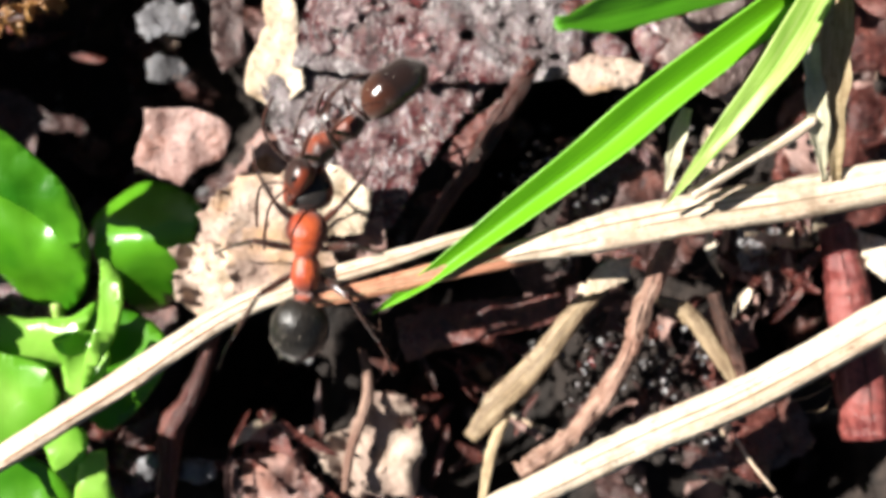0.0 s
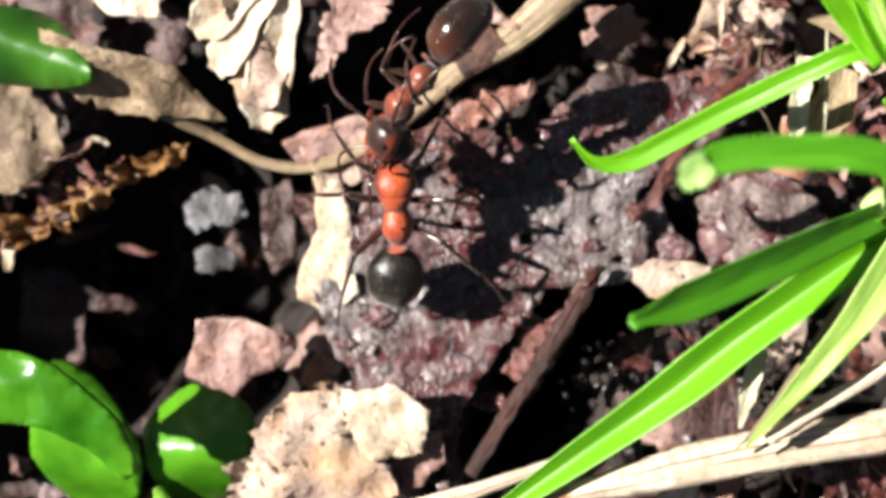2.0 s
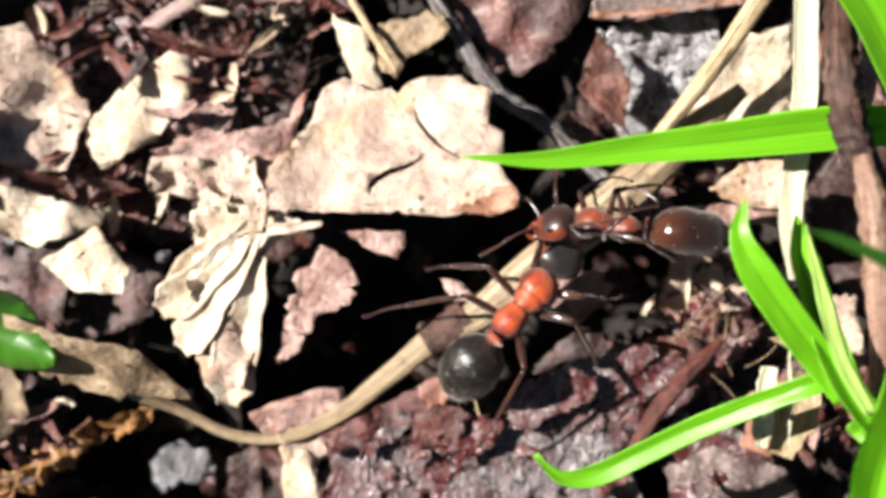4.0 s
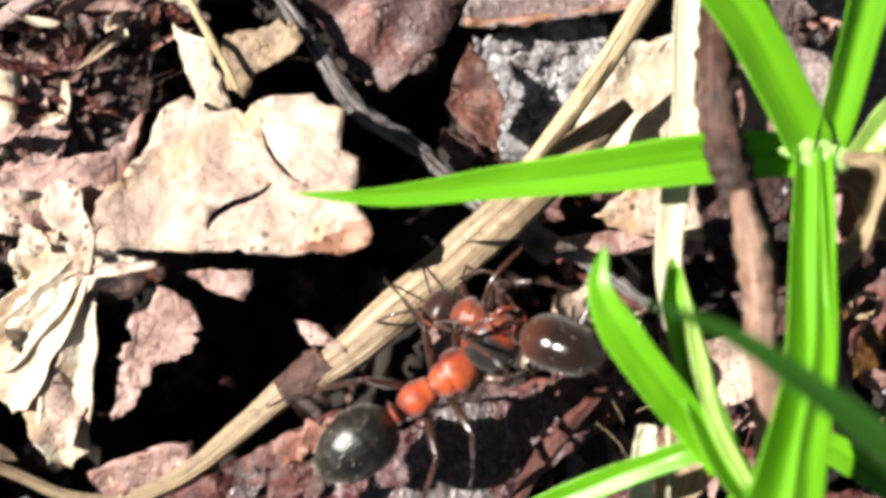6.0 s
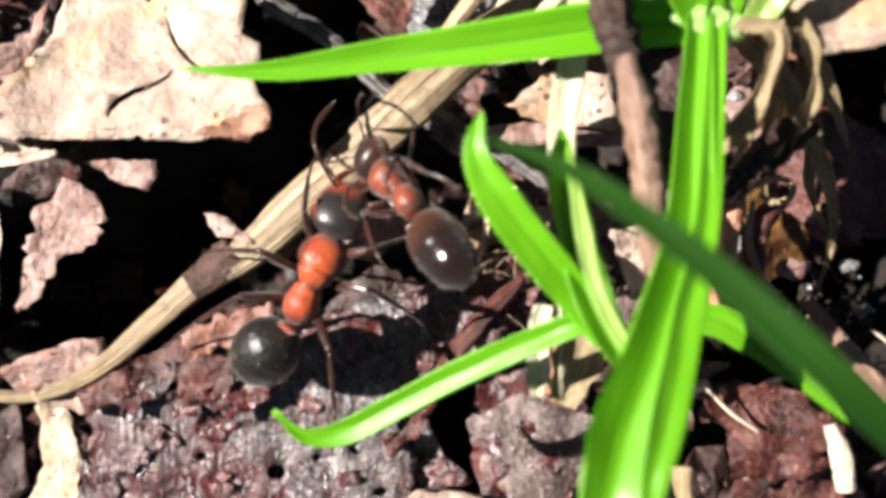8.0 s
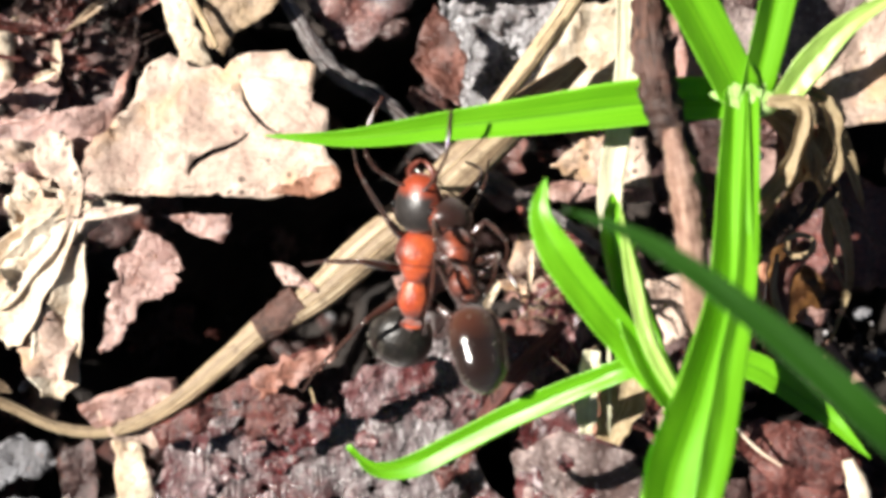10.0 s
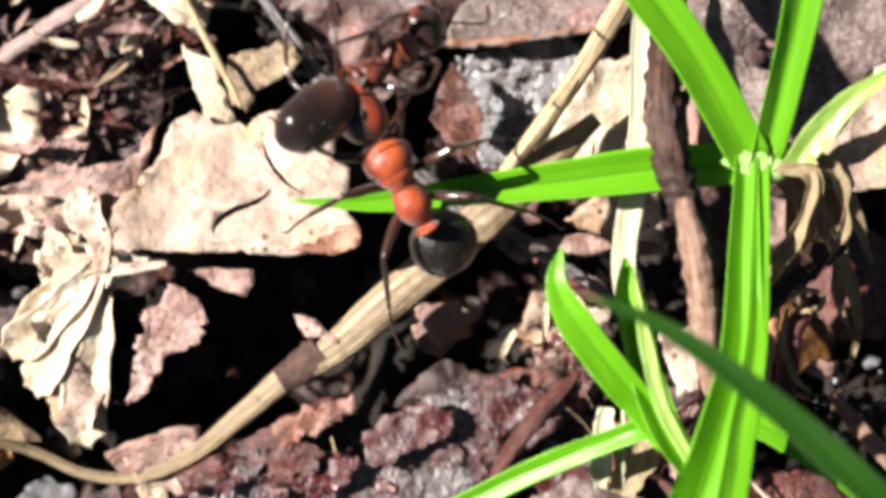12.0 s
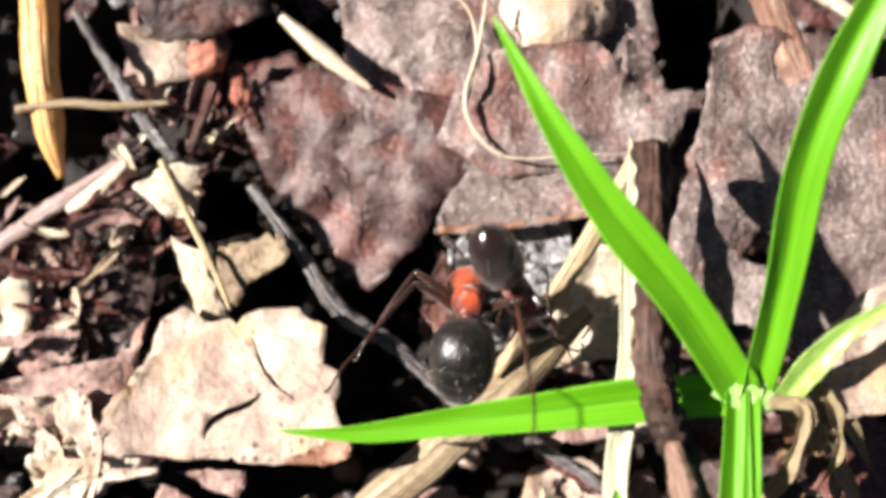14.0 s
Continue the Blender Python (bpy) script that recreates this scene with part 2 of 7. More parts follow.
GREY_TWIG = fibrous("grey_twig", (0.035, 0.028, 0.027), (0.25, 0.225, 0.222), (0.62, 0.58, 0.58), 0.45, patch=(0.10, 0.07, 0.066), relief=1.0)
RED_TWIG = fibrous("dark_red_twig", (0.022, 0.005, 0.004), (0.11, 0.028, 0.02), (0.28, 0.10, 0.07), 0.42, patch=(0.05, 0.013, 0.010), relief=0.9)
CHERRY_TWIG = fibrous("cherry_red_twig", (0.04, 0.008, 0.008), (0.17, 0.032, 0.030), (0.36, 0.14, 0.125), 0.3, patch=(0.26, 0.07, 0.06), relief=0.9)
LEAF_DARK = green("dark_green_leaf", (0.012, 0.065, 0.004), (0.055, 0.19, 0.012), 0.4, 0.12, streaks=0)
LEAF_PALE = green("pale_green_leaf", (0.11, 0.38, 0.014), (0.34, 0.62, 0.10), 0.25, 0.35, streaks=0)
PINK_CURL = fibrous("pinkish_curl", (0.16, 0.09, 0.08), (0.40, 0.28, 0.26), (0.60, 0.48, 0.46), 0.45)
ORANGE_NEEDLE = fibrous("orange_needle", (0.50, 0.18, 0.035), (0.76, 0.40, 0.13), (0.86, 0.62, 0.32), 0.4)
RUSTY_LEAF = litter("orange_brown_leaf", (0.03, 0.01, 0.004), (0.22, 0.085, 0.02), (0.5, 0.27, 0.09), 0.4, wet=0.15, relief=0.8)
CROWN = green("pale_grass_crown", (0.24, 0.50, 0.07), (0.50, 0.70, 0.26))
WHITE_BLADE = fibrous("bleached_blade", (0.55, 0.50, 0.30), (0.80, 0.77, 0.56), (0.90, 0.88, 0.74), 0.5, thin=0.2)
DRY_SHEATH = fibrous("dry_sheath", (0.26, 0.17, 0.08), (0.56, 0.44, 0.26), (0.76, 0.66, 0.46), 0.5, thin=0.35)
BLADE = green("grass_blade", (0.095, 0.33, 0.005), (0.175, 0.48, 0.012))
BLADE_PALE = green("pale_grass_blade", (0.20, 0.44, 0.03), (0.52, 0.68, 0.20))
# the blade green in two darker copies, with shade put into the colour
BLADE_SHADED = green("shaded_grass_blade", (0.045, 0.21, 0.005), (0.10, 0.35, 0.014))
BLADE_DEEP_SHADE = green("deep_shade_grass_blade", (0.007, 0.034, 0.002), (0.018, 0.070, 0.004), thin=0.08)
BROADLEAF = green("broad_green_leaf", (0.022, 0.14, 0.003), (0.13, 0.40, 0.018), 0.28, 0.24, streaks=0)


# ---- mesh tools, in millimetres ----
def part(name, bm, material, parent=None, label="", smooth=True):
    """One mesh object: a part under parent, or a thing whose origin lies in its middle."""
    mesh = bpy.data.meshes.new(name)
    verts = bm.verts
    mid = Vector((0, 0, 0))
    if parent is None:
        lo = [min(v.co[k] for v in verts) for k in range(3)]
        hi = [max(v.co[k] for v in verts) for k in range(3)]
        mid = Vector(((lo[0] + hi[0]) / 2, (lo[1] + hi[1]) / 2, lo[2]))
    for v in verts:
        v.co = (v.co - mid) * MM
    if smooth:
        for f in bm.faces:
            f.smooth = True
    bm.to_mesh(mesh)
    bm.free()
    mesh.materials.append(material)
    ob = new(name, mesh)
    ob.location = mid * MM
    if parent is not None:
        ob.parent = parent
    if label:
        tagged(ob, label)
    return ob


def empty(name, at, label, category, group=""):
    ob = new(name)
    ob.location = Vector(at) * MM
    ob.empty_display_size = MM
    return tagged(ob, label, category, group)


def spline(pts, n):
    """n + 1 places along a smooth line through pts, which may carry more than three numbers each."""
    p = [np.array(q, float) for q in pts]
    p = [2 * p[0] - p[1], *p, 2 * p[-1] - p[-2]]
    out = []
    for k in range(n + 1):
        s = k / n * (len(p) - 3)
        i = min(int(s), len(p) - 4)
        t = s - i
        a, b, c, d = p[i:i + 4]
        out.append(0.5 * ((2 * b) + (c - a) * t + (2 * a - 5 * b + 4 * c - d) * t * t + (3 * b - a - 3 * c + d) * t ** 3))
    return out


def rnoise(x, y=0.0, z=0.0):
    return noise.noise(Vector((x, y, z)))


def blade_mesh(pts, width, tip=0.35, base=0.8, fold=0.35, thick=0.09, lean=0.0, n=36, wave=0.06, blunt=0.0, rise=0.3):
    """A grass blade along pts: folded on its midrib, ribbed, tapered to its tip (the last point). lean tips its face sideways, in degrees."""
    line = [Vector(q) for q in spline(pts, n)]
    bm = bmesh.new()
    uv = bm.loops.layers.uv.new("UVMap")
    us = (-1, -0.86, -0.6, -0.3, -0.06, 0.06, 0.3, 0.6, 0.86, 1)
    rows, seed = [], random.random() * 50
    for k, p in enumerate(line):
        s = k / n
        ahead = (line[min(k + 1, n)] - line[max(k - 1, 0)]).normalized()
        side = ahead.cross(Vector((0, 0, 1))).normalized()
        up = side.cross(ahead).normalized()
        side = Matrix.Rotation(radians(lean), 3, ahead) @ side
        up = Matrix.Rotation(radians(lean), 3, ahead) @ up
        w = width / 2 * (base + (1 - base) * min(1, s / rise)) * max(blunt, min(1, ((1 - s) / tip)) ** 0.75 if s < 1 else blunt)
        w = max(w, 0.012) * (1 + wave * rnoise(s * 6, seed))
        ring = []
        for lower in (False, True):
            for u in (us if not lower else us[::-1]):
                rib = 0.010 * math.cos(u * 17)
                q = p + side * (u * w) + up * (fold * w * (abs(u) - 0.4) + (rib if not lower else -rib) * min(1, w) - (thick * (1.05 - abs(u) ** 3) if lower else 0))
                q += up * 0.05 * rnoise(s * 9, u * 2 + seed)
                ring.append((bm.verts.new(q), u * 0.5 + 0.5))
        rows.append(ring)
    m = len(rows[0])
    for k in range(n):
        for j in range(m):
            a, b, c, d = rows[k][j], rows[k][(j + 1) % m], rows[k + 1][(j + 1) % m], rows[k + 1][j]
            f = bm.faces.new((a[0], b[0], c[0], d[0]))
            for lp, (src, kk) in zip(f.loops, ((a, k), (b, k), (c, k + 1), (d, k + 1))):
                lp[uv].uv = (src[1], kk / n * 5)
    bm.faces.new([v for v, _ in rows[0]][::-1])
    bm.faces.new([v for v, _ in rows[-1]])
    bmesh.ops.recalc_face_normals(bm, faces=bm.faces)
    return bm


def stem_mesh(pts, widths, flat=1.0, n=30, rough=0.06, sides=12, ridges=0.0, split=0.0):
    """A straw or twig along pts, widths across at even steps; flat squashes it in height; knots and ridges roughen it."""
    line = [Vector(q) for q in spline(pts, n)]
    wide = [float(q[0]) for q in spline([(w, 0) for w in widths], n)] if len(widths) > 1 else [widths[0]] * (n + 1)
    bm = bmesh.new()
    uv = bm.loops.layers.uv.new("UVMap")
    seed = random.random() * 90
    rings = []
    for k, p in enumerate(line):
        ahead = (line[min(k + 1, n)] - line[max(k - 1, 0)]).normalized()
        side = ahead.cross(Vector((0, 0, 1)))
        side = side.normalized() if side.length > 1e-4 else Vector((1, 0, 0))
        up = side.cross(ahead).normalized()
        r = max(0.02, wide[k] / 2)
        ring = []
        for j in range(sides):
            a = 2 * math.pi * j / sides
            q = 1 + rough * 2 * rnoise(k * 0.35, j * 1.1, seed) + rough * rnoise(k * 1.3, j * 2.3, seed + 7) + ridges * (1 if j % 2 else -1)
            ring.append(bm.verts.new(p + side * (math.cos(a) * r * q) + up * (math.sin(a) * r * flat * q)))
        rings.append(ring)
    for k in range(n):
        for j in range(sides):
            i = (j + 1) % sides
            f = bm.faces.new((rings[k][j], rings[k][i], rings[k + 1][i], rings[k + 1][j]))
            for lp, (u, v) in zip(f.loops, ((j, k), (j + 1, k), (j + 1, k + 1), (j, k + 1))):
                lp[uv].uv = (u / sides, v / n * 4)
    for ring, flip in ((rings[0], 1), (rings[-1], -1)):
        mid = sum((v.co for v in ring), Vector()) / sides
        c = bm.verts.new(mid + Vector((0.04 * random.uniform(-1, 1), 0.04 * random.uniform(-1, 1), 0)))
        for j in range(sides):
            bm.faces.new((ring[(j + 1) % sides], ring[j], c)[::flip])
    bmesh.ops.recalc_face_normals(bm, faces=bm.faces)
    return bm


def sheet_mesh(outline, step=0.45, ragged=0.18, bumps=0.25, thick=0.07, veins=0.0, axis=0.0, curl=0.0, bump_size=1.6, holes=(), slits=(), pleats=None, rounded=False, roof=0.0):
    """A torn leaf or bark flake: a ragged outline through a few corners with heights, crumpled in between."""
    pts = [np.array(q, float) for q in outline]
    if rounded:
        ring = spline([pts[-1], *pts, pts[0], pts[1]], 6 * (len(pts) + 2))
        pts = ring[6:-12]
    m = len(pts)
    edge = []
    seed = random.random() * 100
    centre = sum(pts) / m
    loop = [*pts, pts[0]]
    for k in range(m):
        a, b = loop[k], loop[k + 1]
        c = max(2, int(np.linalg.norm((b - a)[:2]) / (step * 0.55)))
        nrm = np.array([(b - a)[1], -(b - a)[0], 0]) / (np.linalg.norm((b - a)[:2]) + 1e-6)
        for j in range(c):
            t = j / c
            q = a + (b - a) * t
            bow = 0 if rounded else 0.14 * rnoise(k * 3.1 + t * 1.4, seed) * math.sin(math.pi * t)
            bite = max(0.0, rnoise(q[0] * 0.9, q[1] * 0.9, seed + 9) - 0.12) * 3.0
            jag = ragged * (0.35 * rnoise(q[0] * 2.3, q[1] * 2.3, seed) + 0.9 * rnoise(q[0] * 5.3, q[1] * 5.3, seed + 2) * (0.5 + bite) + bite * rnoise(q[0] * 3.1, q[1] * 3.1, seed + 5))
            edge.append((q + nrm * (bow + jag))[:2])
    flat = [Vector((q[0], q[1])) for q in edge]
    ne = len(flat)
    loops = [list(range(ne))]
    for hx, hy, hr in holes:
        first = len(flat)
        for j in range(12):
            a = -2 * math.pi * j / 12
            r = hr * (1 + 0.25 * rnoise(math.cos(a) * 2, math.sin(a) * 2, seed))
            flat.append(Vector((hx + r * math.cos(a), hy + 0.8 * r * math.sin(a))))
        loops.append(list(range(first, len(flat))))
    for line, wide in slits:
        first, path = len(flat), [Vector(q[:2]) for q in spline(line, 12)]
        for way in (path, path[::-1]):
            for j in range(12):
                side = way[min(j + 1, 12)] - way[max(j - 1, 0)]
                side = Vector((side.y, -side.x)).normalized() * wide / 2 * (0.15 + math.sin(math.pi * j / 12)) * random.uniform(0.6, 1.3)
                flat.append(way[j] + side)
        loops.append(list(range(first, len(flat))))
    edges = [(lp[j], lp[(j + 1) % len(lp)]) for lp in loops for j in range(len(lp))]
    lo, hi = np.min([q[:2] for q in edge], 0), np.max([q[:2] for q in edge], 0)

    def inside(x, y):
        odd = False
        for lp in loops:
            for j in range(len(lp)):
                a, b = flat[lp[j]], flat[lp[(j + 1) % len(lp)]]
                if (a.y > y) != (b.y > y) and x < (b.x - a.x) * (y - a.y) / (b.y - a.y) + a.x:
                    odd = not odd
        return odd

    grid = []
    for y in np.arange(lo[1], hi[1], step):
        for x in np.arange(lo[0], hi[0], step):
            x2, y2 = x + random.uniform(-0.3, 0.3) * step, y + random.uniform(-0.3, 0.3) * step
            if inside(x2, y2):
                grid.append(Vector((x2, y2)))
    vs, _, fs, _, _, _ = geometry.delaunay_2d_cdt(flat + grid, edges, [], 0, 1e-4)
    ca, sa = math.cos(axis), math.sin(axis)
    rad = max(hi - lo) / 2

    def height(x, y):
        w = [1 / ((x - q[0]) ** 2 + (y - q[1]) ** 2 + 0.6) ** 1.5 for q in pts]
        z = sum(wi * q[2] for wi, q in zip(w, pts)) / sum(w)
        z += bumps * rnoise(x / bump_size, y / bump_size, seed) + 0.4 * bumps * rnoise(x * 2.1 / bump_size, y * 2.1 / bump_size, seed + 3)
        z -= 0.9 * bumps * abs(rnoise(x * 0.75 / bump_size, y * 0.75 / bump_size, seed + 11))
        u, v = (x - centre[0]) * ca + (y - centre[1]) * sa, -(x - centre[0]) * sa + (y - centre[1]) * ca
        if veins:
            z += veins * (math.exp(-(v / 0.16) ** 2) + 0.5 * max(0, math.cos((u + abs(v) * 0.9) * 3.1)) ** 6)
        if pleats:
            z += pleats[0] * abs(((v * pleats[1] + 0.15 * u + 50) % 2) - 1)
        return z + curl * (v / rad) ** 2 - roof * abs(v)

    sheet_mesh.height, sheet_mesh.inside, sheet_mesh.span = height, inside, (lo, hi)
    bm = bmesh.new()
    uv = bm.loops.layers.uv.new("UVMap")
    frill = 0.16 if not rounded else 0.0
    top = [bm.verts.new((q.x, q.y, height(q.x, q.y) + (frill * (0.3 + rnoise(q.x * 1.3, q.y * 1.3, seed + 21) + 0.6 * rnoise(q.x * 4, q.y * 4, seed + 22)) if k < ne else 0))) for k, q in enumerate(vs)]
    low = [bm.verts.new((q.x, q.y, t.co.z - thick * (1 + 0.4 * rnoise(q.x, q.y, seed)))) for q, t in zip(vs, top)]
    count = {}
    for f in fs:
        if len(f) != 3:
            continue
        c = sum((vs[i] for i in f), Vector((0, 0))) / 3
        if not inside(c.x, c.y):
            continue
        a, b, d = f
        if (vs[b] - vs[a]).cross(vs[d] - vs[a]) < 0:
            b, d = d, b
        for tri in ((top[a], top[b], top[d]), (low[d], low[b], low[a])):
            fc = bm.faces.new(tri)
            for lp in fc.loops:
                lp[uv].uv = (lp.vert.co.x * 0.2, lp.vert.co.y * 0.2)
        for e in ((a, b), (b, d), (d, a)):
            count[e] = 1
    for a, b in count:
        if (b, a) not in count:
            bm.faces.new((top[b], top[a], low[a], low[b]))
    bmesh.ops.delete(bm, geom=[v for v in bm.verts if not v.link_faces], context="VERTS")
    return bm


def lump_mesh(at, size, rough=0.3, detail=2, turn=0.0, seed=None):
    """A crumb of earth, wood or seed: a worn, uneven lump."""
    seed = random.random() * 100 if seed is None else seed
    bm = bmesh.new()
    bmesh.ops.create_icosphere(bm, subdivisions=detail, radius=1)
    ca, sa = math.cos(turn), math.sin(turn)
    for v in bm.verts:
        q = v.co * (1 + rough * rnoise(v.co.x * 1.4, v.co.y * 1.4, v.co.z * 1.4 + seed) + 0.5 * rough * rnoise(v.co.x * 4, v.co.y * 4, v.co.z * 4 + seed))
        x, y, z = q.x * size[0], q.y * size[1], q.z * size[2]
        v.co = Vector((at[0] + x * ca - y * sa, at[1] + x * sa + y * ca, at[2] + z))
    return bm


SURFACES = []


def vein(leaf, line, wide, material):
    """A raised rib on the leaf just made, following its surface until it meets the edge."""
    base, up = leaf.location / MM, sheet_mesh.height
    pts = []
    for x, y, *_ in spline(line, 14):
        if not sheet_mesh.inside(x, y):
            break
        pts.append((x - base.x, y - base.y, up(x, y) - 0.005 - base.z))
    if len(pts) > 4:
        part("vein", stem_mesh(pts, (wide, wide * 0.8, wide * 0.35), n=22, sides=6, flat=0.3), material, leaf)


def dead_leaf(outline, material, label, name="dead_leaf", category="dead leaf", group="", ribs=True, **kw):
    """One dead leaf or flake of bark; the broad ones carry a midrib and side veins."""
    ob = tagged(part(name, sheet_mesh(outline, **{**kw, "bumps": 1.35 * kw.get("bumps", 0.25)}), material), label, category, group)
    (x0, y0), (x1, y1) = sheet_mesh.span
    SURFACES.append((x0, x1, y0, y1, sheet_mesh.height, sheet_mesh.inside))
    size = math.hypot(x1 - x0, y1 - y0)
    if ribs and size > 3.4 and "bark" not in label and "flake" not in label:
        p = np.array(outline)[:, :2]
        mid = p.mean(0)
        along = np.linalg.svd(p - mid)[2][0]
        cross = np.array([-along[1], along[0]])
        root = mid - along * size * 0.30 + cross * 0.02 * size
        while not sheet_mesh.inside(*root) and np.linalg.norm(root - mid) > 0.2:
            root = root + along * 0.1
        vein(ob, [tuple(root + along * size * k / 3 + cross * 0.05 * size * math.sin(k * 1.3)) for k in range(4)], 0.07, material)
        for k, side in ((0.12, 1), (0.2, -1), (0.34, 1), (0.42, -1), (0.54, 1)):
            q = root + along * size * k
            vein(ob, [tuple(q + (along * 0.7 + cross * side) * size * 0.12 * j) for j in range(4)], 0.035, material)
    return ob


def scales(leaf, count, material, seed, size=(0.35, 0.9)):
    """Thin lifted scales on the bark flake just made, each a part of it."""
    rnd = random.Random(seed)
    up, inside, ((x0, y0), (x1, y1)), base = sheet_mesh.height, sheet_mesh.inside, sheet_mesh.span, leaf.location / MM
    made = 0
    while made < count:
        x, y, s = rnd.uniform(x0, x1), rnd.uniform(y0, y1), rnd.uniform(*size)
        turn, n = rnd.uniform(0, 6.3), rnd.randint(5, 7)
        tilt = (rnd.gauss(0, 0.12), rnd.gauss(0, 0.12))
        pts = []
        for j in range(n):
            a, q = turn + 6.283 * j / n, s * rnd.uniform(0.6, 1.2)
            dx, dy = q * math.cos(a), 0.65 * q * math.sin(a)
            pts.append((x + dx, y + dy))
        if not inside(x, y) or not all(inside(*p) for p in pts):
            continue
        made += 1
        pts = [(px - base.x, py - base.y, up(px, py) + 0.1 + (px - x) * tilt[0] + (py - y) * tilt[1] - base.z) for px, py in pts]
        part("scale", sheet_mesh(pts, step=0.25, ragged=0.2, bumps=0.12, bump_size=0.4, thick=0.08), material, leaf)


def straw(pts, widths, material, label, name="straw", category="straw", strands=(), strand_material=None, **kw):
    """One straw or twig; strands are loose fibres that run along it, each given by its start, end and offset."""
    ob = tagged(part(name, stem_mesh(pts, widths, **kw), material), label, category)
    base, line = ob.location / MM, [Vector(q) for q in spline([tuple(p[:3]) for p in pts], 60)]
    wide = [float(q[0]) for q in spline([(w, 0) for w in widths], 60)]
    for start, end, off in strands:
        way = []
        for k in range(int(start * 60), int(end * 60) + 1, 3):
            ahead = line[min(k + 1, 60)] - line[max(k - 1, 0)]
            side = ahead.cross(Vector((0, 0, 1))).normalized()
            h = wide[k] / 2 * kw.get("flat", 1.0) * math.sqrt(1 - off * off)
            way.append(tuple(line[k] + side * (off * wide[k] / 2 + 0.03 * rnoise(k * 0.3, off * 9)) + Vector((0, 0, h + 0.01)) - base))
        part("strand", stem_mesh(way, (0.02, 0.06, 0.055, 0.02), n=30, sides=6, flat=0.6, rough=0.15), strand_material or material, ob)
    return ob


def crumb(at, size, material, label, name="soil_crumb", category="crumb", **kw):
    return tagged(part(name, lump_mesh(at, size, **kw), material), label, category)


# ---- hollows: deep gaps between the leaves, place and radius ----
HOLLOWS_MIDDLE = [
    ((-2.0, 15.7), 4.4), ((1.7, 17.9), 2.6), ((-6.3, 13.6), 3.2), ((-9.4, 15.3), 2.0), ((2.3, 23.0), 2.4), ((3.7, 25.2), 1.4),
    ((-1.1, 25.9), 1.4), ((9.8, 17.9), 3.0), ((6.1, 17.4), 2.6), ((-14.8, 7.8), 4.8), ((-17.2, 4.6), 3.4), ((-13.6, 11.5), 3.0),
    ((7.1, 8.3), 1.8), ((4.7, 12.7), 2.4), ((-18.9, 5.8), 3.6), ((-10.9, 3.6), 2.6), ((-19.3, 9.3), 3.0), ((-11.3, 9.1), 2.2),
]
HOLLOWS_LOWER = [
    ((-13.7, 9.8), 4.2), ((-10.1, 7.4), 2.6), ((3.5, 5.3), 1.9), ((2.0, 2.8), 1.9), ((0.6, 0.5), 1.9), ((-15.4, 8.3), 4.6),
    ((1.8, -5.1), 4.6), ((-8.4, -5.2), 3.2), ((15.6, -1.7), 3.2), ((4.5, 6.5), 1.6), ((22.0, 15.4), 4.4), ((6.7, 7.8), 2.2),
    ((19.2, 12.2), 3.0), ((-8.2, 24.0), 1.6), ((-8.8, 34.2), 2.4), ((-0.9, 34.7), 1.3), ((-2.0, 35.7), 1.0), ((15.5, 33.2), 1.5),
]
HOLLOWS_UPPER = [
    ((16.1, 35.0), 1.3), ((-8.7, 31.3), 1.2), ((-3.6, 28.4), 1.2), ((22.4, 19.5), 3.0), ((16.6, -9.0), 2.2), ((15.3, 0.0), 1.2),
    ((3.8, 24.7), 1.0), ((-11.6, 29.5), 1.4), ((-1.7, 25.0), 0.8),
]
HOLLOWS = HOLLOWS_MIDDLE + HOLLOWS_LOWER + HOLLOWS_UPPER


def sunk(x, y):
    """How far the ground dips here."""
    return max(max(0.0, 1 - math.hypot(x - a, y - b) / (r * 1.15)) for (a, b), r in HOLLOWS)


# ---- ground: one sheet of dark soil out to the horizon ----
def ground():
    bm = bmesh.new()
    uv = bm.loops.layers.uv.new("UVMap")
    near = list(np.arange(-26, 46.1, 0.8))
    xs = [-2e4, -4e3, -800, -200, -90, -50, -36, *near, 56, 70, 110, 220, 800, 4e3, 2e4]
    ys = [-2e4, -4e3, -800, -200, -90, -50, -36, *near, 56, 70, 110, 220, 800, 4e3, 2e4]
    rows = []
    for y in ys:
        row = []
        for x in xs:
            z = -6.2 + (1.6 * rnoise(x / 7, y / 7, 3) + 0.8 * rnoise(x / 2.3, y / 2.3, 8) + 0.35 * rnoise(x / 0.9, y / 0.9, 5))
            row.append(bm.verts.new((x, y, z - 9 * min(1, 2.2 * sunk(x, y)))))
        rows.append(row)
    for j in range(len(ys) - 1):
        for i in range(len(xs) - 1):
            bm.faces.new((rows[j][i], rows[j][i + 1], rows[j + 1][i + 1], rows[j + 1][i]))
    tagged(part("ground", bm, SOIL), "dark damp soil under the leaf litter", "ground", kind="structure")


ground()

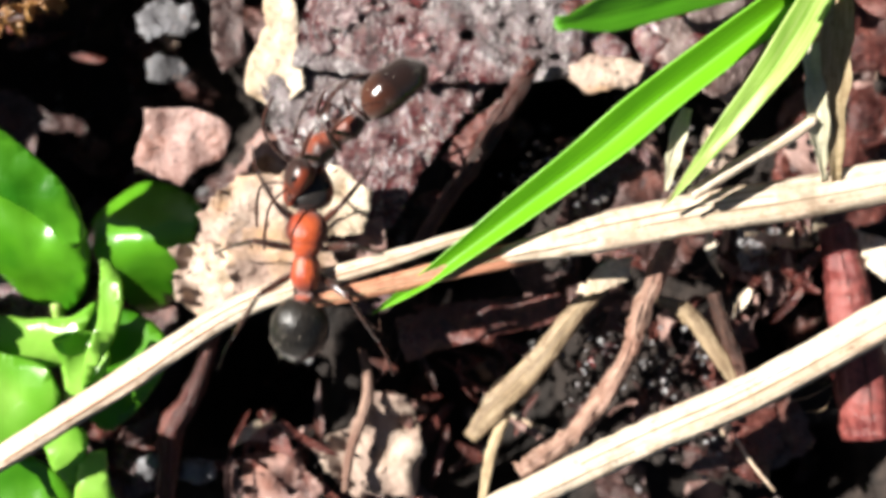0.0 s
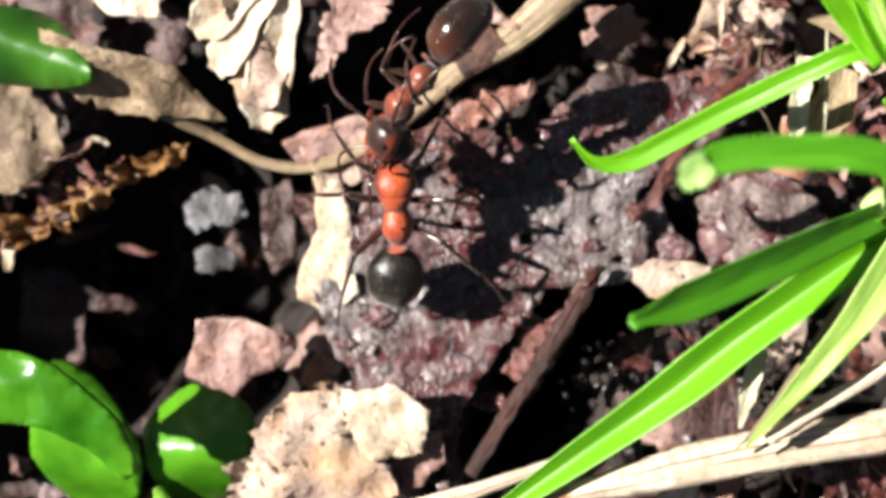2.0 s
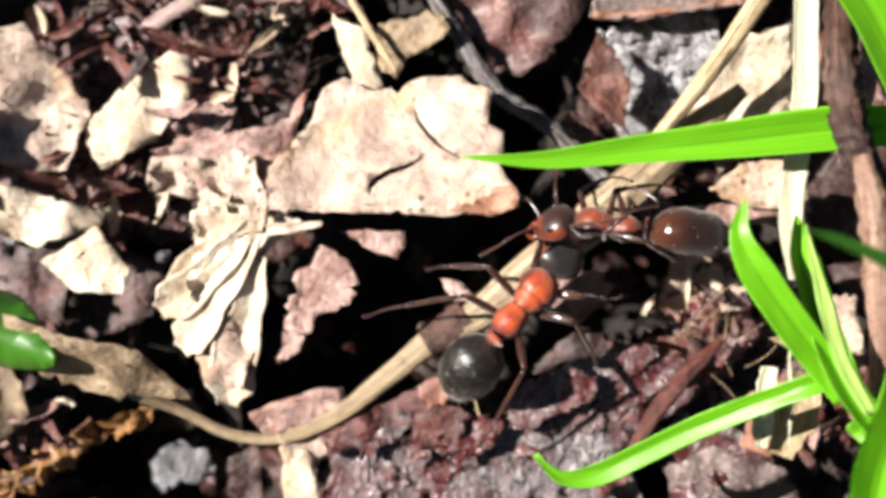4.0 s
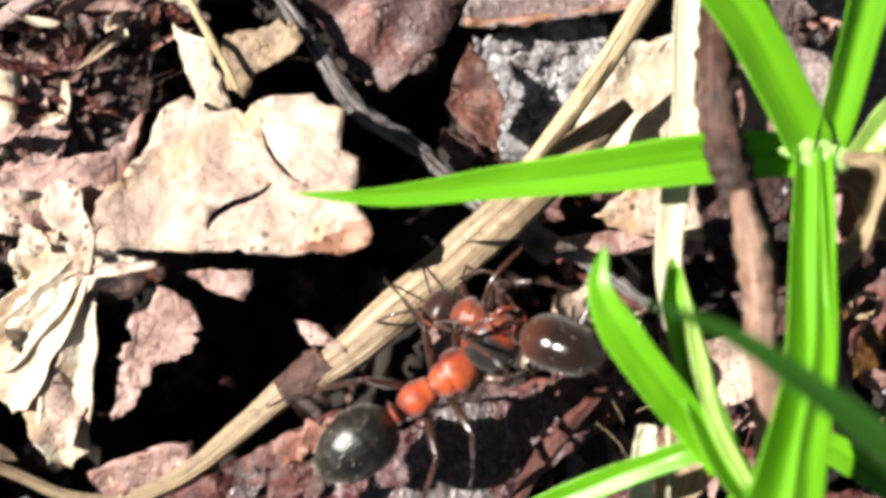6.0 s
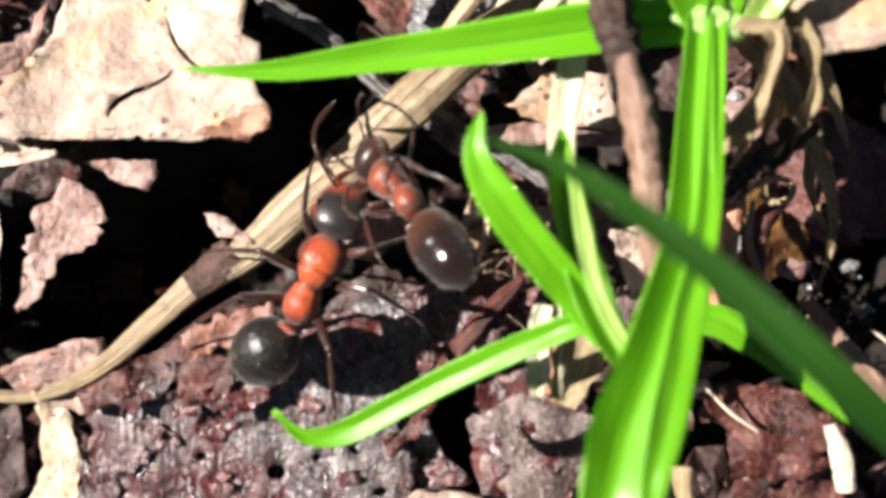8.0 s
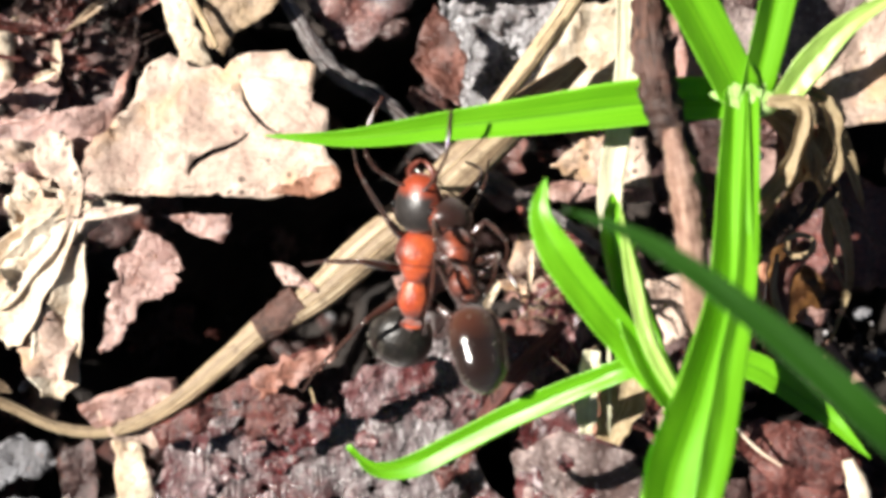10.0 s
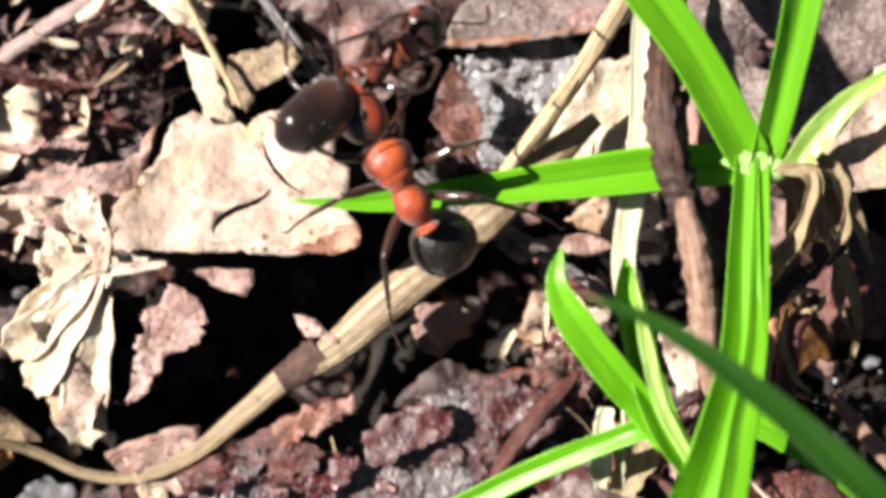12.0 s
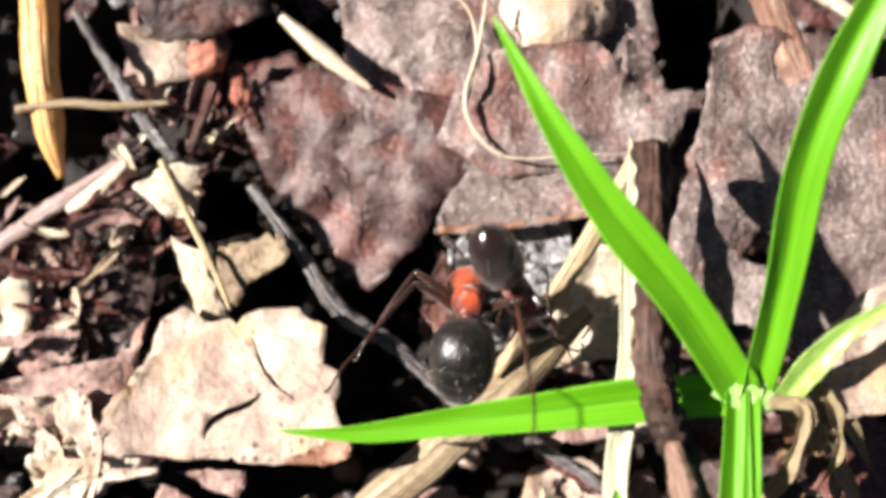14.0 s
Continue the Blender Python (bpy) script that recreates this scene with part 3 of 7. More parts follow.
# ---- bark and dead leaves, the large flat forms ----
def leaves():
    a = dead_leaf([(-6.3, 21.0, 1.5), (-6.4, 19.5, 1.6), (-3.1, 19.3, 2.2), (0.2, 19.1, 2.8), (2.1, 19.4, 3.2), (2.2, 19.8, 3.2), (1.7, 20.6, 2.6), (1.8, 21.2, 2.5), (1.8, 21.9, 2.4), (1.3, 22.2, 2.1), (1.4, 23.4, 1.5), (0.4, 24.1, 1.2), (-0.9, 24.1, 1.0), (-1.8, 23.7, 0.8), (-2.9, 23.8, 0.5), (-3.7, 24.3, 0.3), (-4.5, 23.9, 0.2), (-4.9, 22.9, 0.4), (-5.7, 21.6, 1.0)], PALE,
              "large pale beige dead leaf, cracked, with a torn lower edge", veins=0.04, axis=0.2, bumps=0.3, ragged=0.13, ribs=False,
              slits=(([(-0.8, 21.4, 2.2), (-1.3, 21.0, 2.2), (-2.4, 20.6, 2.2), (-2.7, 20.3, 2.2), (-2.8, 19.9, 2.2)], 0.2), ([(-1.3, 23.3, 2.0), (-1.0, 22.4, 2.0), (-0.4, 21.6, 2.0), (0.4, 21.0, 2.0)], 0.12)))
    vein(a, [(-1.0, 22.7, 2.0), (-0.6, 22.0, 2.0), (-0.2, 21.4, 2.0), (0.4, 20.9, 2.0), (1.1, 20.4, 2.0), (1.7, 20.0, 2.0)], 0.12, BROWN_TWIG)
    vein(a, [(-5.8, 19.7, 2.0), (-3.1, 19.6, 2.0), (-0.6, 19.6, 2.0), (1.8, 19.6, 2.0)], 0.07, PALE)
    dead_leaf([(-0.1, 19.2, 2.9), (0.8, 19.5, 3.0), (1.5, 20.0, 3.2), (2.0, 20.0, 3.3), (2.2, 19.6, 3.4), (2.2, 19.3, 3.4), (1.4, 19.0, 3.1)], RUST, "brown withered tip on the pale leaf", bumps=0.2, step=0.25, ragged=0.12)
    dead_leaf([(-4.6, 18.4, 1.0), (-3.4, 17.5, 1.0), (-3.6, 16.3, 1.0), (-4.8, 15.8, 1.0), (-5.5, 14.6, 1.0), (-6.2, 14.3, 1.0), (-5.9, 15.7, 1.0), (-5.5, 17.1, 1.0)], PINK, "torn pinkish leaf scrap hanging under the pale leaf", ragged=0.22, step=0.3)
    dead_leaf([(-4.0, 18.8, 1.2), (-1.5, 18.7, 1.2), (-1.9, 17.7, 1.2), (-2.7, 18.0, 1.2)], PINK, "small pinkish leaf scrap under the pale leaf", step=0.3)
    dead_leaf([(-9.0, 19.7, 0.8), (-7.6, 19.9, 0.8), (-6.7, 19.6, 0.8), (-5.2, 19.2, 0.8), (-6.6, 18.2, 0.8), (-7.7, 17.1, 0.8), (-9.2, 16.5, 0.8)], CREAM, "cream folded dead leaf with raised veins", axis=0.8, bumps=0.3, step=0.35, pleats=(0.6, 1.3))
    dead_leaf([(-6.9, 18.1, 0.4), (-7.7, 16.0, 0.4), (-7.1, 14.8, 0.4), (-7.4, 13.5, 0.4), (-8.7, 13.6, 0.4), (-9.2, 14.5, 0.4), (-8.8, 16.1, 0.4), (-8.1, 17.1, 0.4)], PALE, "crumpled pale dead leaf with raised veins", axis=1.2, bumps=0.4, step=0.35, pleats=(0.6, 1.2))
    dead_leaf([(-14.7, 18.1, 0.2), (-12.6, 19.3, 0.2), (-11.6, 17.7, 0.2), (-11.7, 16.8, 0.2), (-13.5, 17.0, 0.2)], CREAM, "bright cream scrap of dead leaf", bumps=0.4, step=0.35)
    dead_leaf([(-18.1, 21.7, -0.5), (-16.4, 21.0, -0.5), (-14.3, 20.3, -0.5), (-12.6, 20.0, -0.5), (-13.0, 19.3, -0.5), (-15.1, 18.6, -0.5), (-16.4, 19.1, -0.5), (-18.1, 19.4, -0.5)], CREAM, "bleached dead leaf, crumpled", bumps=0.6)
    dead_leaf([(-18.3, 26.5, -1.2), (-16.0, 27.3, -1.2), (-14.5, 25.5, -1.2), (-13.4, 23.6, -1.2), (-14.1, 21.5, -1.2), (-16.7, 21.8, -1.2), (-18.4, 22.7, -1.2)], PALE, "soft pale dead leaf, weathered", bumps=0.7)
    dead_leaf([(-13.8, 23.1, -1.0), (-10.8, 25.4, -1.0), (-9.3, 26.2, -1.0), (-9.5, 24.3, -1.0), (-10.8, 22.4, -1.0), (-12.7, 21.4, -1.0)], CREAM, "bent cream strip of dead leaf", bumps=0.5)
    dead_leaf([(-11.2, 23.4, -1.5), (-9.4, 24.6, -1.5), (-7.9, 23.7, -1.5), (-8.4, 22.3, -1.5), (-9.9, 21.8, -1.5)], PINK, "brownish scrap of dead leaf", bumps=0.4)
    dead_leaf([(-10.8, 22.0, 0.0), (-8.7, 22.4, 0.0), (-6.2, 22.7, 0.0), (-5.0, 24.1, 0.0), (-5.9, 21.0, 0.0), (-7.5, 20.1, 0.0), (-9.1, 20.7, 0.0)], PINK, "flat pinkish leaf piece joining the pale leaf", bumps=0.4)
    flake = dead_leaf([(-6.8, 7.7, -1.4), (-4.3, 8.3, -1.4), (-2.2, 8.0, -1.4), (0.9, 9.2, -1.4), (2.4, 8.5, -1.4), (2.2, 7.3, -1.4), (0.8, 5.4, -1.4), (-0.6, 3.5, -1.4), (-1.7, 1.6, -1.4), (-3.3, 0.4, -1.4), (-5.7, 0.8, -1.4), (-7.0, 2.5, -1.4), (-5.3, 3.7, -1.4), (-6.3, 5.8, -1.4)], BARK,
              "broad plum-brown bark flake, damp and wrinkled", bumps=0.13, thick=0.3, bump_size=0.8, step=0.3, ragged=0.3)
    scales(flake, 14, BARK, 51)
    dead_leaf([(-4.2, 7.8, -1.9), (-5.2, 10.0, -1.9), (-3.4, 11.6, -1.9), (-1.1, 12.8, -1.9), (1.7, 13.4, -1.9), (2.7, 11.0, -1.9), (2.4, 9.4, -1.9), (0.3, 7.7, -1.9), (-2.3, 7.6, -1.9)], DARK_LEAF, "wrinkled dark leaf under the strap-like straw", bumps=0.6, bump_size=0.9)
    flake = dead_leaf([(-4.4, 11.3, -0.8), (-2.0, 11.4, -0.8), (0.4, 12.2, -0.8), (1.5, 11.8, -0.8), (3.9, 13.9, -0.8), (6.7, 14.5, -0.8), (8.7, 13.8, -0.8), (6.8, 12.6, -0.8), (6.1, 11.0, -0.8), (5.1, 10.1, -0.8), (5.7, 8.9, -0.8), (5.5, 7.1, -0.8), (-1.0, 6.9, -0.8), (-5.4, 7.6, -0.8), (-4.9, 9.5, -0.8)], BARK,
              "damp grey-plum bark flake with a grainy skin", bumps=0.13, thick=0.25, bump_size=0.8, step=0.28, ragged=0.3,
              holes=tuple(spot + (q,) for spot, q in (((-1.2, 9.3), 0.16), ((1.2, 8.7), 0.3), ((3.8, 9.3), 0.24), ((2.5, 9.1), 0.14), ((4.5, 7.9), 0.2), ((-2.7, 9.9), 0.12))))
    scales(flake, 14, BARK_RED, 52)
    def lifted(outline, mat):
        dead_leaf(outline, mat, "small lifted flake of damp bark", bumps=0.18, bump_size=0.6, step=0.22, ragged=0.3, thick=0.12)

    lifted([(-1.4, 13.3, 0.4), (0.0, 13.8, 0.5), (1.5, 14.3, 0.6), (1.6, 13.9, 0.1), (0.3, 13.0, 0.1), (-1.3, 12.3, -0.2)], PINK)
    lifted([(-3.7, 11.4, -0.2), (-1.8, 12.4, -0.2), (-1.5, 12.1, -0.2), (-2.4, 11.3, -0.2), (-3.4, 10.7, -0.2)], BARK)
    lifted([(-1.8, 12.2, 0.0), (-0.5, 12.7, 0.0), (0.5, 12.3, 0.3), (-0.0, 11.4, 0.0), (-1.5, 11.1, 0.0)], RED)
    lifted([(-0.8, 11.5, 0.3), (0.4, 12.3, -0.1), (1.6, 12.0, -0.1), (1.2, 11.1, -0.1), (-0.1, 10.6, -0.1)], BARK_RED)
    lifted([(1.6, 12.6, 0.1), (2.5, 13.4, 0.1), (3.9, 13.8, 0.1), (5.0, 13.5, 0.1), (4.8, 12.6, 0.1), (3.1, 12.1, 0.1), (2.4, 11.4, 0.1)], BARK_RED)
    lifted([(-2.1, 11.4, -0.3), (-0.6, 11.6, -0.3), (-0.3, 11.0, -0.3), (-1.8, 10.5, -0.3)], BARK_RED)
    lifted([(4.6, 9.7, -0.1), (5.9, 10.5, -0.1), (6.1, 11.0, -0.1), (6.5, 10.8, -0.1), (5.7, 9.6, -0.1), (4.8, 9.1, -0.1)], RED)
    dead_leaf([(7.8, 11.2, -1.0), (9.5, 11.7, -1.0), (11.3, 10.7, -1.0), (11.1, 8.6, -1.0), (10.4, 6.8, -1.0), (7.9, 6.5, -1.0), (7.5, 8.8, -1.0)], BARK, "small plum bark flake beside the grass", bumps=0.5, bump_size=1.0)
    dead_leaf([(-4.9, 11.6, -0.2), (-2.4, 12.8, -0.2), (0.4, 14.1, -0.2), (1.4, 14.2, -0.2), (1.1, 13.5, -0.2), (-0.9, 12.3, -0.2), (-3.7, 11.2, -0.2), (-4.6, 10.9, -0.2)], RED, "long dark red strip of bark under the straw", bumps=0.4, thick=0.4)
    dead_leaf([(-7.6, 12.4, -0.8), (-5.3, 13.2, -0.8), (-4.1, 13.3, -0.8), (-4.2, 12.4, -0.8), (-5.7, 11.8, -0.8), (-7.0, 11.6, -0.8)], PINK, "pinkish leaf scrap beside the straw", bumps=0.3)
    dead_leaf([(-0.5, 17.1, 0.4), (0.3, 16.9, 0.4), (1.1, 16.0, 0.4), (-0.1, 16.3, 0.4)], PINK, "small pink leaf tip poking over the straw", step=0.25, ragged=0.1)
    dead_leaf([(3.5, 16.4, -2.0), (4.8, 17.0, -2.0), (6.1, 16.7, -2.0), (4.5, 15.2, -2.0), (3.7, 15.6, -2.0)], PINK, "small lilac scrap of leaf in the hollow", step=0.3)
    dead_leaf([(6.7, 13.5, -1.5), (8.4, 15.8, -1.5), (10.4, 16.5, -1.5), (11.2, 14.9, -1.5), (9.9, 13.3, -1.5), (8.2, 12.2, -1.5), (6.1, 11.1, -1.5)], BARK_RED, "reddish crumbly bark under the grass", bumps=0.7, bump_size=0.8)
    dead_leaf([(2.4, 10.4, -1.2), (4.4, 10.6, -1.2), (6.1, 10.1, -1.2), (6.6, 8.9, -1.2), (7.6, 8.0, -1.2), (4.8, 7.5, -1.2), (3.6, 8.5, -1.2)], BARK, "greyish bark flake by the dark stick", bumps=0.5, bump_size=0.9)
    dead_leaf([(2.5, 13.6, -1.6), (4.6, 15.2, -1.6), (6.3, 14.5, -1.6), (8.7, 14.8, -1.6), (9.3, 13.8, -1.6), (7.5, 13.1, -1.6), (5.6, 13.5, -1.6), (3.7, 13.3, -1.6)], DARK_LEAF, "dark plum leaf piece under the grass tip", bumps=0.4)
    dead_leaf([(3.6, 17.1, -1.8), (5.3, 17.3, -1.8), (5.7, 16.0, -1.8), (4.4, 15.6, -1.8)], PINK, "pink leaf scrap in the hollow", step=0.3)
    dead_leaf([(8.0, 17.7, -1.4), (10.7, 18.1, -1.4), (10.8, 15.8, -1.4), (8.5, 15.0, -1.4), (7.3, 15.9, -1.4)], PALE, "pale crumpled leaf scrap near the grass", bumps=0.6)
    dead_leaf([(7.4, 9.9, -1.0), (9.1, 10.8, -1.0), (11.5, 10.0, -1.0), (12.8, 7.5, -1.0), (10.4, 6.3, -1.0), (9.0, 7.2, -1.0), (7.8, 8.4, -1.0)], MAUVE, "mauve leaf piece under the grass", bumps=0.5)
    for outline, mat in (([(-8.7, 2.0, 0.3), (-7.3, 3.4, 0.3), (-5.5, 3.5, 0.3), (-5.1, 1.9, 0.3), (-6.8, 0.9, 0.3), (-8.4, 1.0, 0.3)], PALE), ([(-5.6, 3.5, 0.6), (-3.5, 3.7, 0.6), (-2.3, 2.8, 0.6), (-2.6, 1.3, 0.6), (-4.4, 1.1, 0.6), (-5.3, 2.2, 0.6)], CREAM),
                         ([(-7.7, 1.2, 0.4), (-5.6, 2.0, 0.4), (-4.0, 1.2, 0.4), (-3.5, -0.2, 0.4), (-5.6, -1.1, 0.4), (-7.4, -0.9, 0.4)], PALE), ([(-3.9, 1.3, -0.2), (-2.0, 2.0, -0.2), (-1.8, 0.8, -0.2), (-3.3, -0.4, -0.2)], PINK), ([(-9.0, 0.9, -0.3), (-7.7, 0.9, -0.3), (-7.1, -0.7, -0.3), (-8.1, -1.5, -0.3)], CREAM)):
        dead_leaf(outline, mat, "crumbling pale piece of leaf, rough and lumpy", bumps=0.3, bump_size=1.0, step=0.28, ragged=0.25)
    dead_leaf([(-9.8, 0.8, -0.2), (-8.5, 1.1, -0.2), (-7.3, 0.1, -0.2), (-7.1, -1.5, -0.2), (-8.3, -2.1, -0.2), (-9.5, -1.1, -0.2)], PALE, "crumbled pale leaf bits beside the green leaves", bumps=0.5, bump_size=0.9, step=0.3, ragged=0.35)
    dead_leaf([(-10.8, 6.0, -0.8), (-8.9, 6.1, -0.8), (-7.6, 5.3, -0.8), (-7.8, 4.3, -0.8), (-9.5, 3.3, -0.8), (-11.3, 3.7, -0.8)], PINK, "rose-brown leaf piece, sunlit", bumps=0.4)
    dead_leaf([(-6.5, 11.2, -1.2), (-5.5, 11.0, -1.2), (-5.1, 9.1, -1.2), (-4.9, 6.8, -1.2), (-6.0, 6.2, -1.2), (-7.2, 6.7, -1.2), (-7.1, 7.9, -1.2), (-6.4, 9.2, -1.2)], CREAM, "bright cream curled leaf piece", bumps=0.35, curl=0.7, axis=1.3, step=0.35)
    dead_leaf([(-7.1, 12.3, -1.0), (-5.0, 12.9, -1.0), (-3.4, 12.6, -1.0), (-3.5, 11.4, -1.0), (-5.1, 10.8, -1.0), (-6.3, 11.2, -1.0)], PALE, "pinkish leaf under the straw strap", bumps=0.3)
    dead_leaf([(-8.6, 10.7, -2.0), (-7.5, 11.1, -2.0), (-7.3, 8.3, -2.0), (-8.2, 7.5, -2.0), (-8.6, 8.5, -2.0)], DARK_LEAF, "narrow dark edge of a leaf", bumps=0.3, step=0.35)
    # whitish pieces, their shade painted in
    dead_leaf([(-12.1, 10.3, -4.2), (-11.6, 10.9, -4.2), (-10.8, 11.1, -4.2), (-10.4, 10.7, -4.2), (-9.8, 10.8, -4.2), (-9.6, 10.0, -4.2), (-10.2, 9.4, -4.2), (-10.9, 9.6, -4.2), (-11.5, 9.2, -4.2), (-11.9, 9.6, -4.2)], BLEACHED_SHADED, "bluish-white bleached leaf piece deep in the hollow", bumps=0.4, step=0.35)
    dead_leaf([(-11.8, 8.5, -4.4), (-11.2, 8.8, -4.4), (-10.5, 8.7, -4.4), (-10.0, 8.2, -4.4), (-10.4, 7.8, -4.4), (-11.0, 7.6, -4.4), (-11.7, 7.8, -4.4)], BLEACHED_SHADED, "small bleached leaf piece deep in the hollow", bumps=0.4, step=0.3)
    # the dark material stands in for shadow on this leaf
    dead_leaf([(-20.1, 8.1, -7.6), (-18.3, 8.0, -7.6), (-17.2, 7.1, -7.6), (-15.4, 6.6, -7.6), (-15.2, 6.0, -7.6), (-17.2, 6.2, -7.6), (-17.5, 3.8, -7.6), (-20.2, 3.6, -7.6)], DARK_LEAF, "brown dead leaf at the edge of the hollow, painted dark as shaded", bumps=0.5)
    dead_leaf([(-15.5, 16.3, 1.8), (-13.4, 15.5, 1.9), (-10.9, 14.9, 1.9), (-9.3, 13.1, 0.6), (-10.8, 13.2, 0.4), (-13.3, 13.5, 0.0), (-15.4, 14.4, 0.2)], TAN_LEAF, "greyish-tan soft dead leaf bent over the hollow", bumps=0.4)
    dead_leaf([(-19.5, 14.6, -2.5), (-17.8, 15.2, -2.5), (-16.3, 13.7, -2.5), (-16.1, 12.4, -2.5), (-17.8, 10.9, -2.5), (-19.6, 10.7, -2.5)], TAN_LEAF, "curled tan dead leaf in the litter", bumps=0.6, curl=0.6)
    # upper stretch
    b = dead_leaf([(-1.6, 31.0, -1.5), (-0.7, 32.2, -1.5), (1.2, 32.7, -1.5), (3.6, 32.0, -1.5), (6.1, 31.4, -1.5), (7.2, 30.1, -1.5), (6.9, 28.5, -1.5), (5.6, 27.7, -1.5), (4.6, 26.1, -1.5), (2.7, 24.5, -1.5), (1.8, 25.0, -1.5), (0.4, 27.0, -1.5), (-1.0, 28.9, -1.5)], PLUM,
              "broad plum-brown dead leaf with a torn tip", bumps=0.4, thick=0.09, veins=0.1, axis=-0.9, bump_size=1.4)
    vein(b, [(-0.5, 31.6, -1.5), (1.1, 28.4, -1.5), (2.6, 24.8, -1.5)], 0.08, PLUM)
    vein(b, [(1.0, 28.8, -1.5), (3.1, 29.9, -1.5), (4.8, 30.7, -1.5)], 0.05, PLUM)
    vein(b, [(1.7, 26.9, -1.5), (3.8, 27.8, -1.5), (5.5, 28.1, -1.5)], 0.05, PLUM)
    d = dead_leaf([(5.1, 26.4, -0.3), (5.6, 27.5, -1.2), (6.7, 28.9, -1.2), (8.0, 29.6, -1.2), (11.1, 29.7, -1.2), (13.9, 29.3, -1.2), (13.4, 27.6, -1.2), (11.0, 26.7, -0.3), (7.8, 26.4, -0.2)], MAUVE, "pinkish-grey dead leaf with a curled lit rim", bumps=0.35, thick=0.1)
    # no true vein: a rust strip for the brown, lit lower rim
    vein(d, [(5.3, 26.5, -0.3), (7.8, 26.5, -0.3), (10.9, 26.8, -0.3)], 0.34, RUST)
    dead_leaf([(5.4, 29.7, -0.8), (6.5, 32.5, -0.8), (8.8, 32.9, -0.8), (11.4, 33.0, -0.8), (12.3, 31.7, -0.8), (13.3, 30.4, -0.8), (12.5, 28.7, -0.8), (11.1, 28.3, -0.8), (7.5, 28.3, -0.8)], MAUVE, "pale mauve dead leaf, sunlit", bumps=0.4)
    dead_leaf([(7.6, 36.5, -2.2), (12.7, 36.8, -2.2), (13.6, 35.9, -2.2), (13.8, 33.1, -2.2), (13.0, 31.5, -2.2), (8.2, 32.0, -2.2)], MAUVE, "mauve-brown dead leaf behind the seed head", bumps=0.5)
    dead_leaf([(1.9, 36.6, -2.2), (5.9, 36.8, -2.2), (8.6, 35.4, -2.2), (8.4, 32.0, -2.2), (5.2, 31.1, -2.2), (2.3, 32.2, -2.2)], MAUVE, "dull pinkish dead leaf in the litter", bumps=0.5)
    dead_leaf([(3.8, 32.8, -1.8), (5.8, 34.2, -1.8), (7.5, 34.3, -1.8), (8.2, 32.6, -1.8), (7.1, 31.2, -1.8), (5.2, 31.1, -1.8)], MAUVE, "pinkish scrap of dead leaf", bumps=0.4)
    flake = dead_leaf([(5.6, 26.1, -1.7), (7.9, 26.7, -1.7), (10.0, 26.8, -1.7), (10.1, 25.0, -1.7), (7.6, 22.1, -1.7), (6.4, 22.1, -1.7), (5.5, 24.6, -1.7)], GREY, "grey crackled bark, scaly", bumps=0.35, bump_size=0.6, step=0.3, thick=0.4)
    scales(flake, 16, GREY, 53)
    dead_leaf([(5.4, 25.8, -1.0), (5.9, 24.7, 0.6), (6.4, 23.8, 0.6), (6.1, 21.9, 0.6), (5.1, 22.8, 0.6), (4.5, 23.7, 0.6), (4.8, 24.5, 0.6)], ROT, "red-brown curled bark flake", bumps=0.35, step=0.3, curl=0.5)
    c = dead_leaf([(12.9, 25.7, 1.8), (13.7, 27.9, 1.8), (14.3, 29.6, 1.8), (14.8, 32.0, 1.8), (16.1, 32.7, 1.8), (17.4, 32.2, 1.8), (18.8, 31.0, 1.8), (21.4, 30.3, 1.8), (21.1, 21.1, 1.8), (17.1, 21.4, 1.8), (15.5, 22.6, 1.8), (14.0, 23.0, 1.8)], MAUVE, "mauve-grey dead leaf with a round hole under the grass", bumps=0.4, thick=0.09,
              holes=((16.0, 25.2) + (0.75,),))
    vein(c, [(15.3, 31.8, 1.8), (17.1, 27.7, 1.8), (19.0, 22.7, 1.8)], 0.07, MAUVE)
    vein(c, [(16.8, 28.3, 1.8), (17.9, 28.4, 1.8), (18.7, 26.9, 1.8)], 0.05, MAUVE)
    dead_leaf([(12.4, 33.5, -0.5), (13.3, 32.0, -0.5), (13.8, 31.0, -0.5), (15.5, 30.8, -0.5), (14.3, 30.0, -0.5), (13.8, 28.9, -0.5), (12.1, 28.6, -0.5), (11.8, 30.7, -0.5)], MAUVE, "dark curled tip of a leaf", bumps=0.5, step=0.35)
    dead_leaf([(-2.6, 26.2, 0.0), (-0.3, 26.8, 0.0), (0.1, 25.9, 0.0), (-1.4, 25.0, 0.0), (-1.9, 24.2, 0.0), (-2.5, 24.7, 0.0)], TAN_LEAF, "tan leaf scrap beside the grey twig", bumps=0.4, step=0.35)
    dead_leaf([(-5.6, 28.7, -0.8), (-4.4, 29.5, -0.8), (-3.1, 29.3, -0.8), (-3.4, 27.3, -0.8), (-4.5, 27.7, -0.8)], CREAM, "white-pink scrap of dead leaf", bumps=0.3, step=0.35)
    dead_leaf([(-4.2, 26.8, -0.4), (-3.0, 26.3, -0.4), (-2.3, 23.9, -0.4), (-3.4, 23.9, -0.4)], CREAM, "narrow white scrap of dead leaf", bumps=0.3, step=0.35)
    dead_leaf([(-10.7, 23.7, -1.6), (-9.6, 24.6, -1.6), (-8.0, 24.2, -1.6), (-7.8, 22.5, -1.6), (-9.6, 21.6, -1.6)], PINK, "grey-brown leaf piece in the shade", bumps=0.5)
